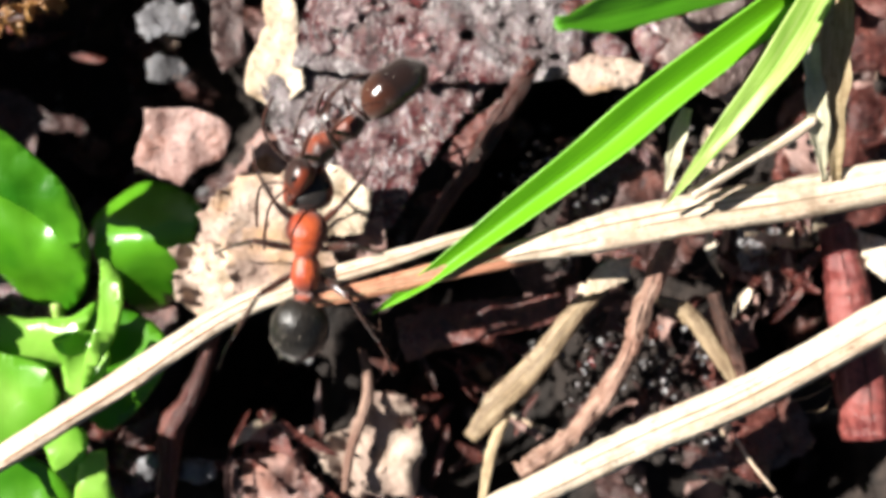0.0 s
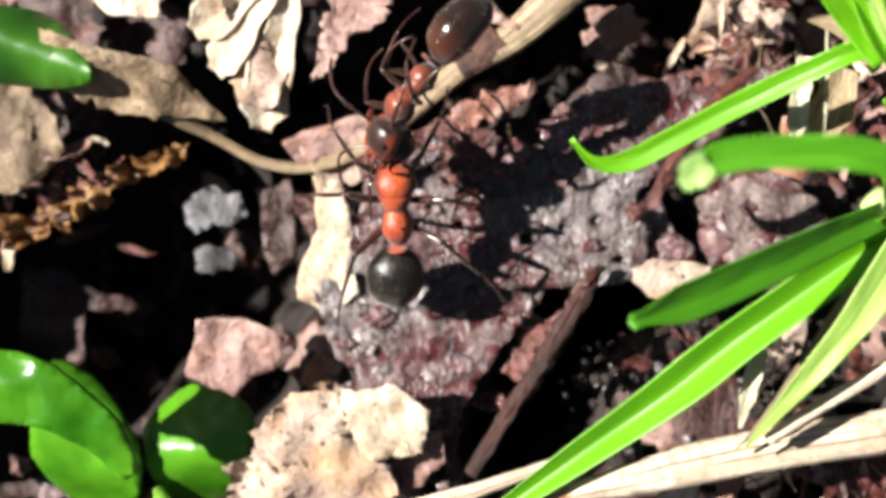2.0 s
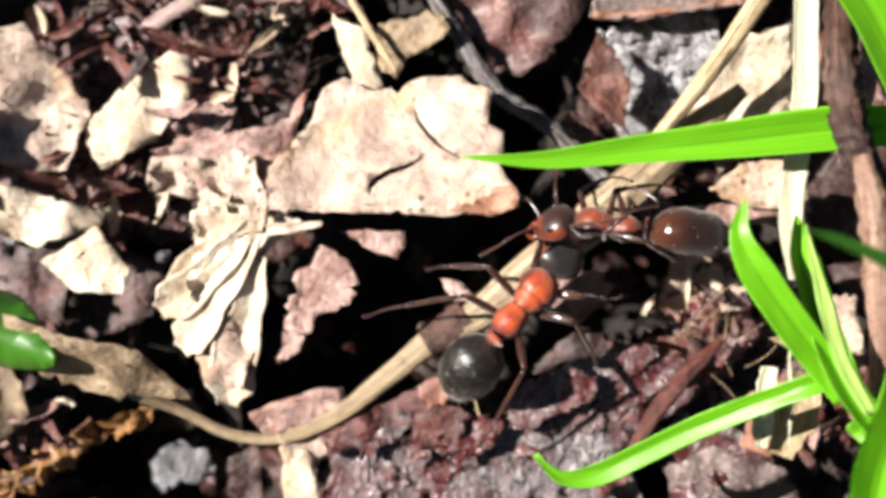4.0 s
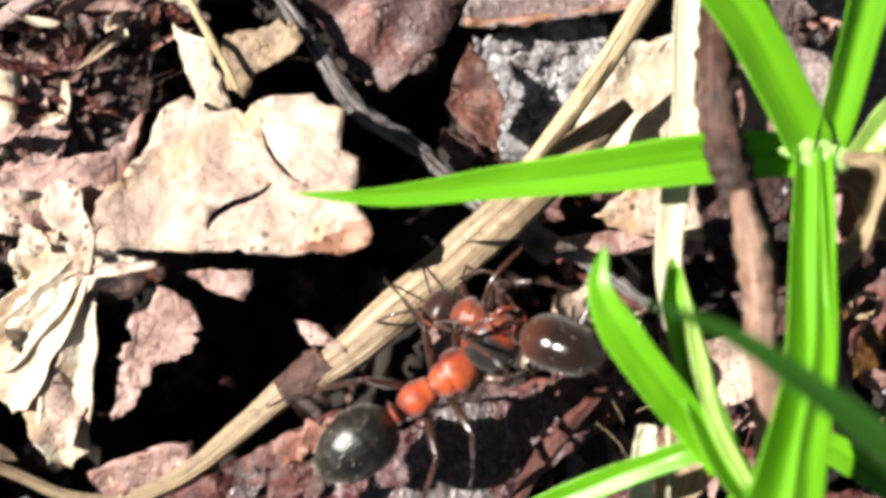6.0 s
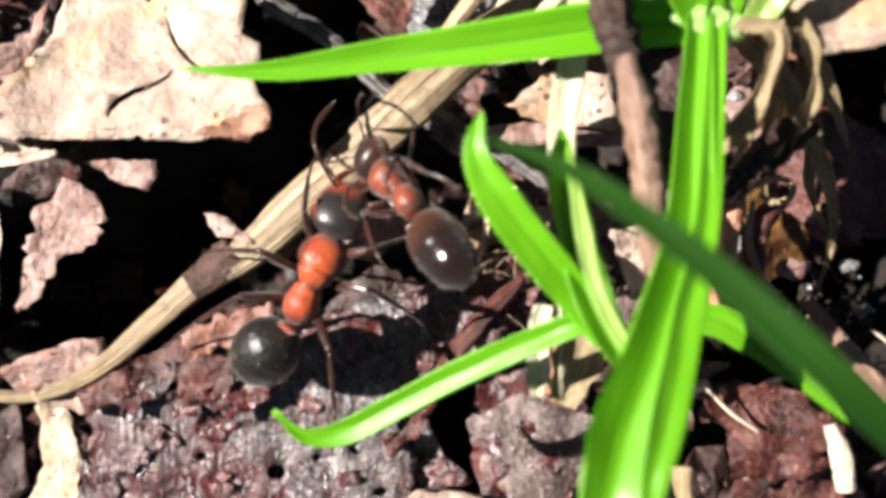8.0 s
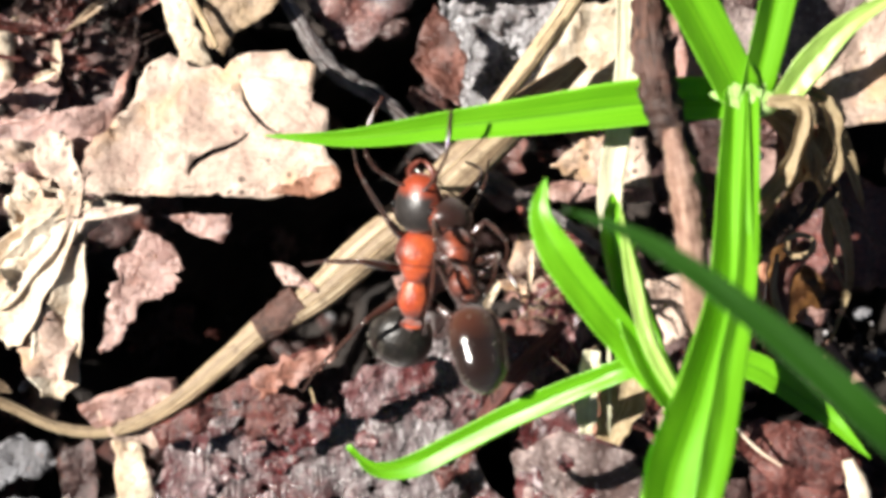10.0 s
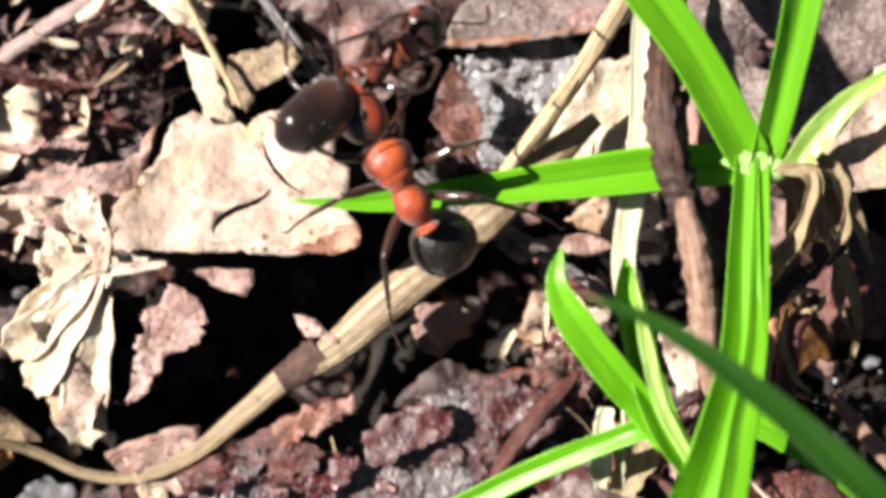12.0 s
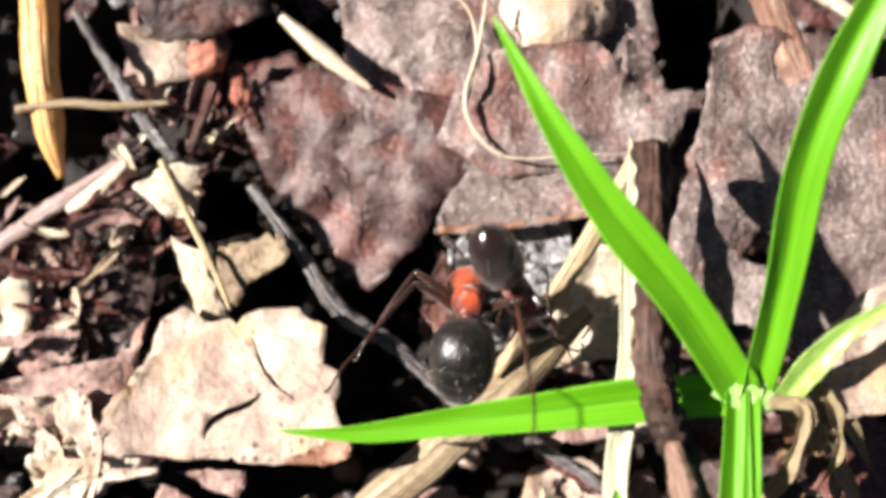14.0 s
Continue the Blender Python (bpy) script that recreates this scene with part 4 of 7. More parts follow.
    dead_leaf([(-7.5, 26.4, -2.4), (-5.4, 25.9, -2.4), (-5.8, 23.2, -2.4), (-7.9, 22.5, -2.4), (-8.5, 24.6, -2.4)], DARK_LEAF, "dark crumpled leaf in the shade", bumps=0.7)
    dead_leaf([(-6.3, 35.0, -2.0), (-3.6, 34.4, -2.0), (-3.5, 32.7, -2.0), (-5.4, 32.4, -2.0)], PALE, "pale pebbled leaf piece", bumps=0.5)
    dead_leaf([(-5.8, 36.6, -2.0), (-1.6, 36.8, -2.0), (-0.4, 35.0, -2.0), (-2.6, 34.3, -2.0), (-5.1, 34.3, -2.0)], DARK_LEAF, "crumpled brown dead leaf in the litter", bumps=0.5)
    dead_leaf([(-7.3, 21.5, 0.3), (-10.6, 21.7, 0.3), (-10.7, 20.5, 0.3), (-8.3, 19.8, 0.3), (-6.5, 20.1, 0.3)], PALE, "pale rubble of crumbled leaf", bumps=0.7, bump_size=0.7)
    dead_leaf([(10.4, 25.6, -0.6), (11.6, 25.7, -0.6), (12.5, 26.0, -0.6), (12.4, 22.9, -0.6), (11.2, 21.6, -0.6), (7.4, 21.3, -0.6), (8.7, 22.9, -0.6)], CREAM, "pale fibrous leaf behind the stem", bumps=0.4)
    dead_leaf([(9.1, 19.9, 0.2), (10.2, 20.9, 0.2), (12.4, 20.8, 0.2), (12.5, 19.0, 0.2), (10.5, 19.3, 0.2)], PALE, "pale leaf scrap under the grass blade", bumps=0.4)
    dead_leaf([(13.1, 24.1, 2.5), (14.4, 23.2, 2.5), (14.5, 21.6, 2.5), (13.0, 21.8, 2.5)], PINK, "pink leaf piece behind the twig", bumps=0.3)
    dead_leaf([(6.6, 19.2, -0.5), (9.2, 19.5, -0.5), (12.7, 19.7, -0.5), (12.8, 18.6, -0.5), (10.1, 18.7, -0.5), (7.3, 18.6, -0.5)], PINK, "brown strip of leaf under the grass blade", bumps=0.35)
    dead_leaf([(15.5, 20.9, 6.2), (16.2, 22.3, 6.2), (17.5, 23.6, 6.2), (19.4, 24.2, 6.2), (20.9, 22.5, 6.2), (20.8, 20.5, 6.2), (16.8, 20.1, 6.2)], PALE, "pale dead leaf behind the grass", bumps=0.4)
    dead_leaf([(16.8, 17.5, -0.5), (19.2, 19.7, -0.5), (21.6, 18.1, -0.5), (21.4, 15.2, -0.5), (18.9, 15.3, -0.5)], RED, "brown curled leaf in the shade", bumps=0.6)
    dead_leaf([(17.0, 18.1, -1.0), (18.5, 18.1, -1.6), (18.9, 16.5, -2.0), (19.1, 14.6, -2.6), (17.7, 13.9, -2.6), (17.0, 15.6, -2.0)], RUSTY_LEAF, "warm brown withered leaf behind the grass", bumps=0.4)
    dead_leaf([(16.0, 21.4, 3.2), (17.1, 21.1, 3.2), (17.7, 19.9, 3.2), (17.9, 18.8, 2.0), (16.4, 18.7, 2.0), (15.8, 20.0, 3.2)], RUST, "brown withered leaf under the crown of the grass", bumps=0.5)
    dead_leaf([(12.0, 15.9, 1.0), (13.7, 16.1, 1.0), (13.8, 14.1, 1.0), (12.5, 13.8, 1.0)], PALE, "tan scrap of leaf between the blades", bumps=0.4, step=0.3)
    dead_leaf([(14.4, 10.7, 0.5), (16.1, 11.1, 0.5), (18.0, 10.6, 0.5), (19.2, 9.4, 0.5), (18.1, 8.5, 0.5), (16.0, 9.0, 0.5)], RED, "brown leaf with olive stains behind the grass", bumps=0.5)
    dead_leaf([(10.2, 12.8, 0.0), (11.7, 13.2, 0.0), (12.2, 11.9, 0.0), (10.8, 10.5, 0.0), (9.9, 10.9, 0.0)], RUST, "tan-brown leaf scrap under the blades", bumps=0.5)
    dead_leaf([(15.8, 10.5, -2.0), (18.2, 9.4, -2.0), (19.7, 8.9, -2.0), (20.1, 7.3, -2.0), (16.1, 7.5, -2.0)], RED, "dark brown dead leaf behind the grass", bumps=0.6)
    # lower stretch
    dead_leaf([(-5.0, -7.0, -3.0), (-3.5, -6.2, -3.0), (-2.8, -4.7, -3.0), (-1.2, -4.9, -3.0), (-0.5, -7.2, -3.0), (-0.9, -8.9, -3.0), (-3.5, -8.9, -3.0)], PALE, "shrivelled pale leaf in the hollow", bumps=0.7, bump_size=1.0, step=0.35)
    dead_leaf([(-7.6, -7.2, -2.5), (-5.6, -7.0, -2.5), (-4.5, -8.3, -2.5), (-4.7, -9.9, -2.5), (-7.6, -9.4, -2.5)], PINK, "pinkish crumbled dead leaf", bumps=0.7, bump_size=0.8)
    dead_leaf([(-1.6, -1.8, -1.0), (1.2, -1.2, -1.0), (4.8, -1.0, -1.0), (5.2, -1.8, -1.0), (1.8, -2.6, -1.0), (-1.2, -3.5, -1.0)], RED, "brown leaf strip under the straw", bumps=0.5)
    dead_leaf([(4.6, 7.4, -0.6), (5.9, 7.9, -0.6), (7.8, 7.6, -0.6), (7.5, 6.8, -0.6), (5.6, 6.5, -0.6)], PALE, "pale chip of bare wood", bumps=0.3, thick=0.5, step=0.35)
    dead_leaf([(11.3, 1.5, -1.5), (13.4, 1.5, -1.5), (13.2, -0.2, -1.5), (11.5, -0.2, -1.5)], GREY, "grey speckled leaf piece", bumps=0.4, step=0.35)
    dead_leaf([(3.9, 3.6, -2.6), (4.8, 5.0, -2.6), (6.2, 5.2, -2.6), (5.6, 3.1, -2.6), (4.2, 2.0, -2.6)], DARK_LEAF, "dark red-brown leaf under the blade", bumps=0.6)
    dead_leaf([(15.0, 1.4, 0.0), (16.9, 0.8, 0.0), (16.8, -0.9, 0.0), (15.6, -0.0, 0.0)], CREAM, "cream edge of a dead leaf", bumps=0.3, step=0.35)
    dead_leaf([(11.2, -5.6, -1.5), (12.9, -5.3, -1.5), (13.2, -7.0, -1.5), (12.1, -8.3, -1.5), (10.9, -7.7, -1.5)], RED, "dark red scrap of bark", bumps=0.6)
    dead_leaf([(4.9, -0.9, 1.0), (5.8, 0.1, 1.0), (7.0, 0.4, 1.0), (6.8, -0.5, 1.0), (5.5, -1.0, 1.0)], CREAM, "small bleached leaf scrap", bumps=0.3, step=0.3)


leaves()


def fan():
    """A shrivelled leaf that has split into stiff folded lobes."""
    at = (-6.4, 19.4, 1.4)
    f = empty("dead_leaf", at, "shrivelled cream leaf split into stiff folded lobes", "dead leaf")

    def lobe(line, wide, mat=CREAM, **kw):
        part("lobe", blade_mesh([tuple(Vector(q) - Vector(at)) for q in line], wide, **{**dict(tip=0.12, base=0.3, rise=0.75, fold=0.45, blunt=0.45, thick=0.1, wave=0.25), **kw}), mat, f)

    lobe([(-6.5, 19.5, 1.5), (-7.6, 18.3, 1.3), (-9.0, 17.1, 0.9), (-10.4, 16.2, 0.4)], 1.5, lean=-14)
    lobe([(-6.7, 18.8, 1.4), (-7.6, 17.3, 1.1), (-8.7, 16.0, 0.7), (-9.7, 14.8, 0.1)], 1.45, lean=10)
    lobe([(-6.7, 18.0, 1.2), (-7.1, 16.4, 0.9), (-7.7, 14.8, 0.4), (-8.2, 12.8, -0.3)], 1.75, lean=-6)
    lobe([(-6.3, 19.5, 1.5), (-7.2, 19.2, 1.4), (-8.0, 19.3, 1.2), (-8.7, 20.4, 0.8)], 0.9, PALE, fold=0.3)
    lobe([(-6.7, 18.8, 1.6), (-6.7, 19.9, 1.5), (-7.2, 20.7, 1.2), (-7.8, 21.7, 0.8)], 1.2, PALE, fold=0.3)
    lobe([(-6.1, 19.2, 1.6), (-7.5, 18.9, 1.3), (-9.0, 18.0, 0.7), (-10.3, 16.6, 0.2)], 0.8, fold=0.6)
    lobe([(-4.4, 19.0, 1.9), (-5.6, 18.9, 1.7), (-6.5, 18.8, 1.5), (-7.1, 18.0, 1.2)], 0.55, PALE, fold=0.4)


fan()


# ---- straws, stems and twigs ----
def piece_of(thing, name, pts, widths, material, label="", **kw):
    """A part of a straw or twig, given by places in the world."""
    base = thing.location / MM
    return part(name, stem_mesh([tuple(Vector(p) - base) for p in pts], widths, **kw), material, thing, label)


def stems():
    straw([(-15.9, -7.0, 3.0), (-10.9, -3.9, 3.0), (-7.1, -1.5, 3.0), (-4.8, -0.6, 3.0), (-1.0, 0.5, 3.4), (1.8, 1.4, 3.2)], (0.75, 0.85, 0.8, 0.7, 0.5, 0.3), WHITE_STRAW, "long bleached straw lying across the litter", strands=((0.05, 0.45, 0.3), (0.3, 0.8, -0.35), (0.55, 0.97, 0.1)), strand_material=RED_STRAW, flat=0.32, sides=22, ridges=0.07, rough=0.05, n=50)
    straw([(1.4, 0.2, 3.2), (3.0, 0.6, 3.4), (4.5, 0.9, 3.4), (5.8, 1.2, 3.4), (9.0, 1.8, 3.4), (11.9, 2.2, 3.4), (16.4, 3.0, 3.4)], (0.3, 0.75, 1.05, 1.25, 1.3, 1.35, 1.4), WHITE_STRAW, "thick cream straw with dark specks", strands=((0.05, 0.45, 0.3), (0.3, 0.8, -0.35), (0.55, 0.97, 0.1)), strand_material=WOODY, flat=0.32, sides=22, ridges=0.07, rough=0.05, n=50)
    straw([(-5.2, -1.3, 3.2), (-2.9, -0.8, 3.2), (-0.3, -0.2, 3.2), (2.4, 0.4, 3.2), (4.7, 0.9, 3.2)], (0.35, 0.6, 0.7, 0.8, 0.75), RED_STRAW, "reddish split straw lying across the litter", strands=((0.05, 0.45, 0.3), (0.3, 0.8, -0.35), (0.55, 0.97, 0.1)), strand_material=TAN, flat=0.5)
    straw([(1.2, -8.6, 2.6), (4.3, -7.1, 2.6), (7.2, -5.8, 2.6), (11.1, -4.1, 2.6), (16.7, -1.1, 2.6)], (1.0, 1.1, 1.15, 1.2, 1.3), WHITE_STRAW, "pale bleached straw lying over the hollow", strands=((0.05, 0.45, 0.3), (0.3, 0.8, -0.35), (0.55, 0.97, 0.1)), strand_material=WOODY, flat=0.32, sides=22, ridges=0.07, rough=0.05, n=50)
    ribbed = straw([(10.3, 23.4, 0.5), (8.3, 21.8, 1.2), (6.6, 20.4, 1.4), (5.4, 19.4, 1.2), (4.2, 18.4, 1.0), (2.5, 17.1, 0.6), (1.0, 15.9, 0.2)] + [(-1.0, 14.8, -0.1), (-2.4, 13.7, -0.3), (-4.5, 12.2, -0.8), (-6.5, 11.5, -1.0), (-8.3, 11.7, -1.0), (-10.1, 12.7, -0.6), (-11.3, 13.3, 0.1), (-12.6, 13.8, 0.5)],
          (0.5, 1.2, 1.4, 1.4, 1.35, 1.35, 1.1, 0.9, 0.75, 0.6, 0.45, 0.4, 0.4, 0.5, 0.3), WOODY, "split brown straw with lengthwise ribs and a curling strap end", strands=((0.05, 0.45, 0.3), (0.3, 0.8, -0.35), (0.55, 0.97, 0.1)), strand_material=TAN, flat=0.3, ridges=0.07, sides=20, n=60)
    piece_of(ribbed, "node", [(-1.1, 14.8, -0.1), (-0.4, 15.2, 0.0), (0.4, 15.8, 0.1)], (0.95, 1.15, 1.2), BROWN_TWIG, "dark brown node of the straw", flat=0.36, rough=0.1)
    straw([(6.9, 21.5, 1.6), (8.4, 23.2, 2.0), (9.7, 24.9, 2.0), (11.1, 27.0, 2.6), (12.0, 28.4, 2.8)], (0.45, 0.6, 0.65, 0.7, 0.65), TAN, "smooth tan stem of dry grass", strands=((0.05, 0.45, 0.3), (0.3, 0.8, -0.35), (0.55, 0.97, 0.1)), strand_material=WOODY, flat=0.8)
    straw([(-4.5, 29.6, -0.8), (-3.4, 27.2, -0.4), (-2.4, 25.3, 0.6), (-1.8, 24.2, 1.6)], (0.28, 0.28, 0.24, 0.16), TAN, "thin curved stalk of a leaf", name="leaf_stalk", category="stalk")
    straw([(-8.7, 39.0, -1.0), (-8.7, 35.7, -1.0), (-8.7, 33.2, -1.0), (-8.5, 30.8, -1.0), (-8.2, 29.2, -1.0)], (1.3, 1.35, 1.3, 1.0, 0.25), ORANGE_NEEDLE, "orange pine needle with a blunt tip", strands=((0.05, 0.45, 0.3), (0.3, 0.8, -0.35), (0.55, 0.97, 0.1)), strand_material=RED_STRAW, name="pine_needle", category="needle")
    straw([(-9.5, 31.7, -0.5), (-7.6, 31.8, -0.5), (-6.0, 31.6, -0.5), (-4.0, 31.6, -0.5)], (0.3, 0.32, 0.3, 0.2), WOODY, "thin dull stem crossing the needle")
    straw([(-11.2, 26.6, -1.2), (-9.3, 27.8, -1.2), (-7.8, 28.7, -1.2), (-6.0, 29.7, -1.2)], (0.6, 0.6, 0.5, 0.3), PINK_CURL, "curved pinkish stem in the litter", flat=0.4, rough=0.2, ridges=0.05)
    straw([(0.1, 34.5, -0.8), (1.3, 33.3, -0.8), (2.3, 32.4, -0.8), (3.2, 31.7, -0.8)], (0.35, 0.65, 0.5, 0.2), WHITE_STRAW, "short pale sliver of straw")
    straw([(-1.3, 28.5, -0.6), (0.3, 26.1, -0.6), (1.7, 23.8, -0.6), (3.5, 22.5, -0.6), (5.4, 20.6, -0.6), (7.3, 19.2, -0.6)], (0.32, 0.45, 0.62, 0.5, 0.5, 0.4), GREY_TWIG, "grey weathered twig under the grass blade", strands=((0.05, 0.45, 0.3), (0.3, 0.8, -0.35), (0.55, 0.97, 0.1)), strand_material=BROWN_TWIG, name="twig", category="twig", flat=0.8, rough=0.22, n=80, sides=16, ridges=0.14)
    straw([(6.3, 20.2, 0.0), (7.8, 19.2, 0.0), (9.2, 18.2, 0.0), (11.0, 16.9, 0.0)], (0.5, 0.45, 0.4, 0.3), GREY_TWIG, "thin grey twig under the grass", name="twig", category="twig", rough=0.3, n=50)
    straw([(-7.4, 35.2, -1.0), (-6.1, 32.9, -1.0), (-5.1, 31.1, -1.0), (-4.0, 29.6, -1.0)], (0.3, 0.45, 0.5, 0.35), GREY_TWIG, "thin bluish-grey twig in the litter", name="twig", category="twig", rough=0.28, n=50)
    straw([(-2.2, 33.6, -1.5), (-2.8, 31.9, -1.5), (-3.6, 29.9, -1.5)], (0.5, 0.45, 0.4), RED_TWIG, "short dark red piece of twig", name="twig", category="twig", rough=0.12)
    straw([(-1.8, 33.1, -1.5), (-1.4, 31.4, -1.5), (-1.0, 30.6, -1.5)], (0.5, 0.6, 0.3), RED_TWIG, "short dark red bark splinter", name="twig", category="twig", rough=0.15)
    straw([(16.5, 34.3, 1.5), (17.3, 32.1, 1.5), (18.1, 29.8, 1.5), (18.6, 28.8, 1.5)], (1.1, 1.2, 1.1, 0.6), ROSY_TWIG, "rosy brown strip of stem", strands=((0.05, 0.45, 0.3), (0.3, 0.8, -0.35), (0.55, 0.97, 0.1)), strand_material=RED_STRAW, flat=0.4)
    straw([(18.3, 33.9, 1.0), (19.3, 33.3, 1.0), (20.4, 32.4, 1.0)], (0.4, 0.5, 0.4), WHITE_STRAW, "short white bit of stem")
    old = straw([(11.9, 28.4, 5.5), (11.5, 25.3, 7.0), (11.1, 22.6, 8.0), (11.3, 20.8, 8.0), (11.8, 19.2, 8.0), (12.1, 17.8, 8.0)], (0.9, 0.8, 0.92, 0.9, 0.75, 0.6), BROWN_TWIG, "dark brown weathered twig crossing a grass blade", strands=((0.05, 0.45, 0.3), (0.3, 0.8, -0.35), (0.55, 0.97, 0.1)), strand_material=BROWN_TWIG, name="twig", category="twig", rough=0.2, flat=0.7, n=90, sides=22, ridges=0.17)
    piece_of(old, "peeled_end", [(11.45, 20.0, 8.3), (11.65, 18.9, 8.3), (11.9, 17.6, 7.9), (12.1, 16.0, 7.4), (12.3, 14.2, 6.9), (12.4, 12.2, 6.0)], (0.4, 0.75, 0.8, 0.75, 0.7, 0.6), ROSY_TWIG, "pinkish peeled wood", rough=0.16, n=60, sides=14, ridges=0.04)
    straw([(8.4, 0.9, 0.5), (7.4, -1.5, 0.5), (6.8, -3.5, 0.0), (5.5, -5.6, -0.5), (4.1, -6.8, -0.6), (2.9, -7.5, -0.6)], (0.6, 0.65, 0.65, 0.7, 0.75, 0.6), ROSY_TWIG, "crooked grey-brown twig with a tan end", strands=((0.05, 0.45, 0.3), (0.3, 0.8, -0.35), (0.55, 0.97, 0.1)), strand_material=BROWN_TWIG, name="twig", category="twig", rough=0.3, n=60, sides=14, ridges=0.05)
    straw([(-8.6, -2.4, -2.0), (-9.3, -4.5, -2.0), (-10.2, -6.1, -2.0), (-10.3, -7.5, -2.0), (-10.6, -9.7, -2.0)], (0.6, 0.8, 1.0, 0.75, 0.8), RED_TWIG, "knotted red-brown twig in the hollow", strands=((0.05, 0.45, 0.3), (0.3, 0.8, -0.35), (0.55, 0.97, 0.1)), strand_material=CHERRY_TWIG, name="twig", category="twig", rough=0.14)
    straw([(10.2, -1.0, -0.6), (10.8, -2.9, -0.6), (11.5, -4.6, -0.6)], (0.5, 0.6, 0.5), BROWN_TWIG, "short brown twig in the hollow", name="twig", category="twig", rough=0.14)
    straw([(8.1, -1.2, -0.5), (9.3, -1.8, -0.5), (10.5, -3.5, -0.5), (11.1, -4.6, -0.5)], (0.4, 0.7, 0.6, 0.3), WOODY, "bent brown stem in the hollow", flat=0.5, rough=0.15)
    straw([(3.8, 7.7, 0.0), (2.7, 6.0, 0.0), (1.4, 4.0, 0.0), (0.4, 2.5, 0.0), (-1.0, 0.4, 0.0)], (0.3, 0.7, 0.7, 0.6, 0.5), DARK_TWIG, "dark brown stick lying on the bark", strands=((0.05, 0.45, 0.3), (0.3, 0.8, -0.35), (0.55, 0.97, 0.1)), strand_material=RED_TWIG, name="stick", category="stick", rough=0.25, flat=0.8, n=50)
    dead_leaf([(3.3, 7.7, 0.1), (3.7, 7.5, 0.1), (1.6, 4.8, 0.1), (0.8, 3.6, 0.1), (0.2, 4.0, 0.1), (1.0, 5.2, 0.1), (2.4, 6.2, 0.1)], RED, "dark red flake of bark along the stick", bumps=0.35, step=0.3)
    straw([(17.3, 16.9, 1.5), (16.3, 15.7, 1.5), (16.1, 14.3, 1.5), (15.8, 12.6, 1.5)], (0.5, 0.75, 0.75, 0.7), RED_TWIG, "red-brown twig stub beside the grass", name="twig", category="twig", rough=0.12)
    straw([(5.9, 10.4, -0.4), (6.9, 12.0, -0.4), (8.2, 13.5, -0.4), (9.4, 14.6, -0.4)], (0.4, 0.6, 0.6, 0.3), RED_TWIG, "split red-brown splinter of wood", name="splinter", category="twig", rough=0.1, flat=0.6)
    straw([(14.7, 1.5, -0.4), (15.1, -0.6, -0.4), (15.4, -3.1, -0.4), (15.8, -6.3, -0.4)], (1.2, 1.5, 1.9, 1.8), CHERRY_TWIG, "thick dark red piece of twig", strands=((0.05, 0.45, 0.3), (0.3, 0.8, -0.35), (0.55, 0.97, 0.1)), strand_material=RED_TWIG, name="twig", category="twig", rough=0.08, n=50, sides=16, ridges=0.03)
    # a tan straw in a browner material that carries its half shadow
    straw([(6.9, 0.1, -0.8), (5.4, -1.4, -0.8), (3.7, -3.5, -0.8), (2.2, -5.2, -1.6), (1.2, -6.5, -2.0)], (0.5, 0.7, 0.9, 1.0, 0.5), WOODY, "flattened straw in the hollow, painted duller for half shadow", strands=((0.05, 0.45, 0.3), (0.3, 0.8, -0.35), (0.55, 0.97, 0.1)), strand_material=TAN, flat=0.3, ridges=0.05, sides=16, rough=0.2)
    straw([(2.6, -5.5, -1.8), (2.0, -7.0, -1.8), (1.6, -9.1, -1.8)], (0.35, 0.45, 0.3), TAN, "short pale straw in the hollow", flat=0.4, ridges=0.06, rough=0.12)
    straw([(-2.9, -3.1, -2.2), (-2.7, -4.8, -2.2), (-3.4, -7.0, -2.2), (-3.6, -8.5, -2.2)], (0.3, 0.45, 0.4, 0.3), ROSY_TWIG, "withered tan stalk in the hollow")
    straw([(11.0, -6.3, -1.0), (11.7, -7.4, -1.0), (12.5, -8.4, -1.0)], (0.12, 0.14, 0.1), WHITE_STRAW, "hair-thin pale rootlet on the soil", name="rootlet", category="root", sides=6)
    straw([(8.2, 2.3, 4.8), (10.0, 3.4, 4.8), (11.1, 4.0, 4.8), (12.2, 4.7, 4.8)], (0.4, 0.45, 0.45, 0.4), WHITE_STRAW, "thin bleached stem beside the grass")
    dead_leaf([(-19.9, 10.3, -2.6), (-17.9, 10.0, -2.6), (-16.8, 10.4, -2.6), (-15.0, 11.5, -2.6), (-13.5, 12.1, -2.6), (-11.5, 12.7, -2.6), (-11.6, 12.0, -2.6), (-13.3, 11.4, -2.6), (-14.8, 10.6, -2.6), (-16.6, 9.3, -2.6), (-18.1, 8.8, -2.6), (-19.9, 9.0, -2.6)], RUSTY_LEAF, "orange-brown ragged leaf rim in the hollow", bumps=0.9, bump_size=0.5, step=0.25, ragged=0.5)
    straw([(-16.2, 12.5, -3.0), (-15.3, 12.9, -3.0), (-14.6, 12.7, -3.0)], (0.15, 0.25, 0.15), WHITE_STRAW, "short white plant fibre", name="fibre", category="straw")
    straw([(0.6, 12.8, -0.2), (0.8, 11.9, -0.2), (1.0, 11.1, -0.2)], (0.08, 0.11, 0.06), TAN, "tiny tan fibre standing on the bark", name="fibre", category="straw", sides=6)
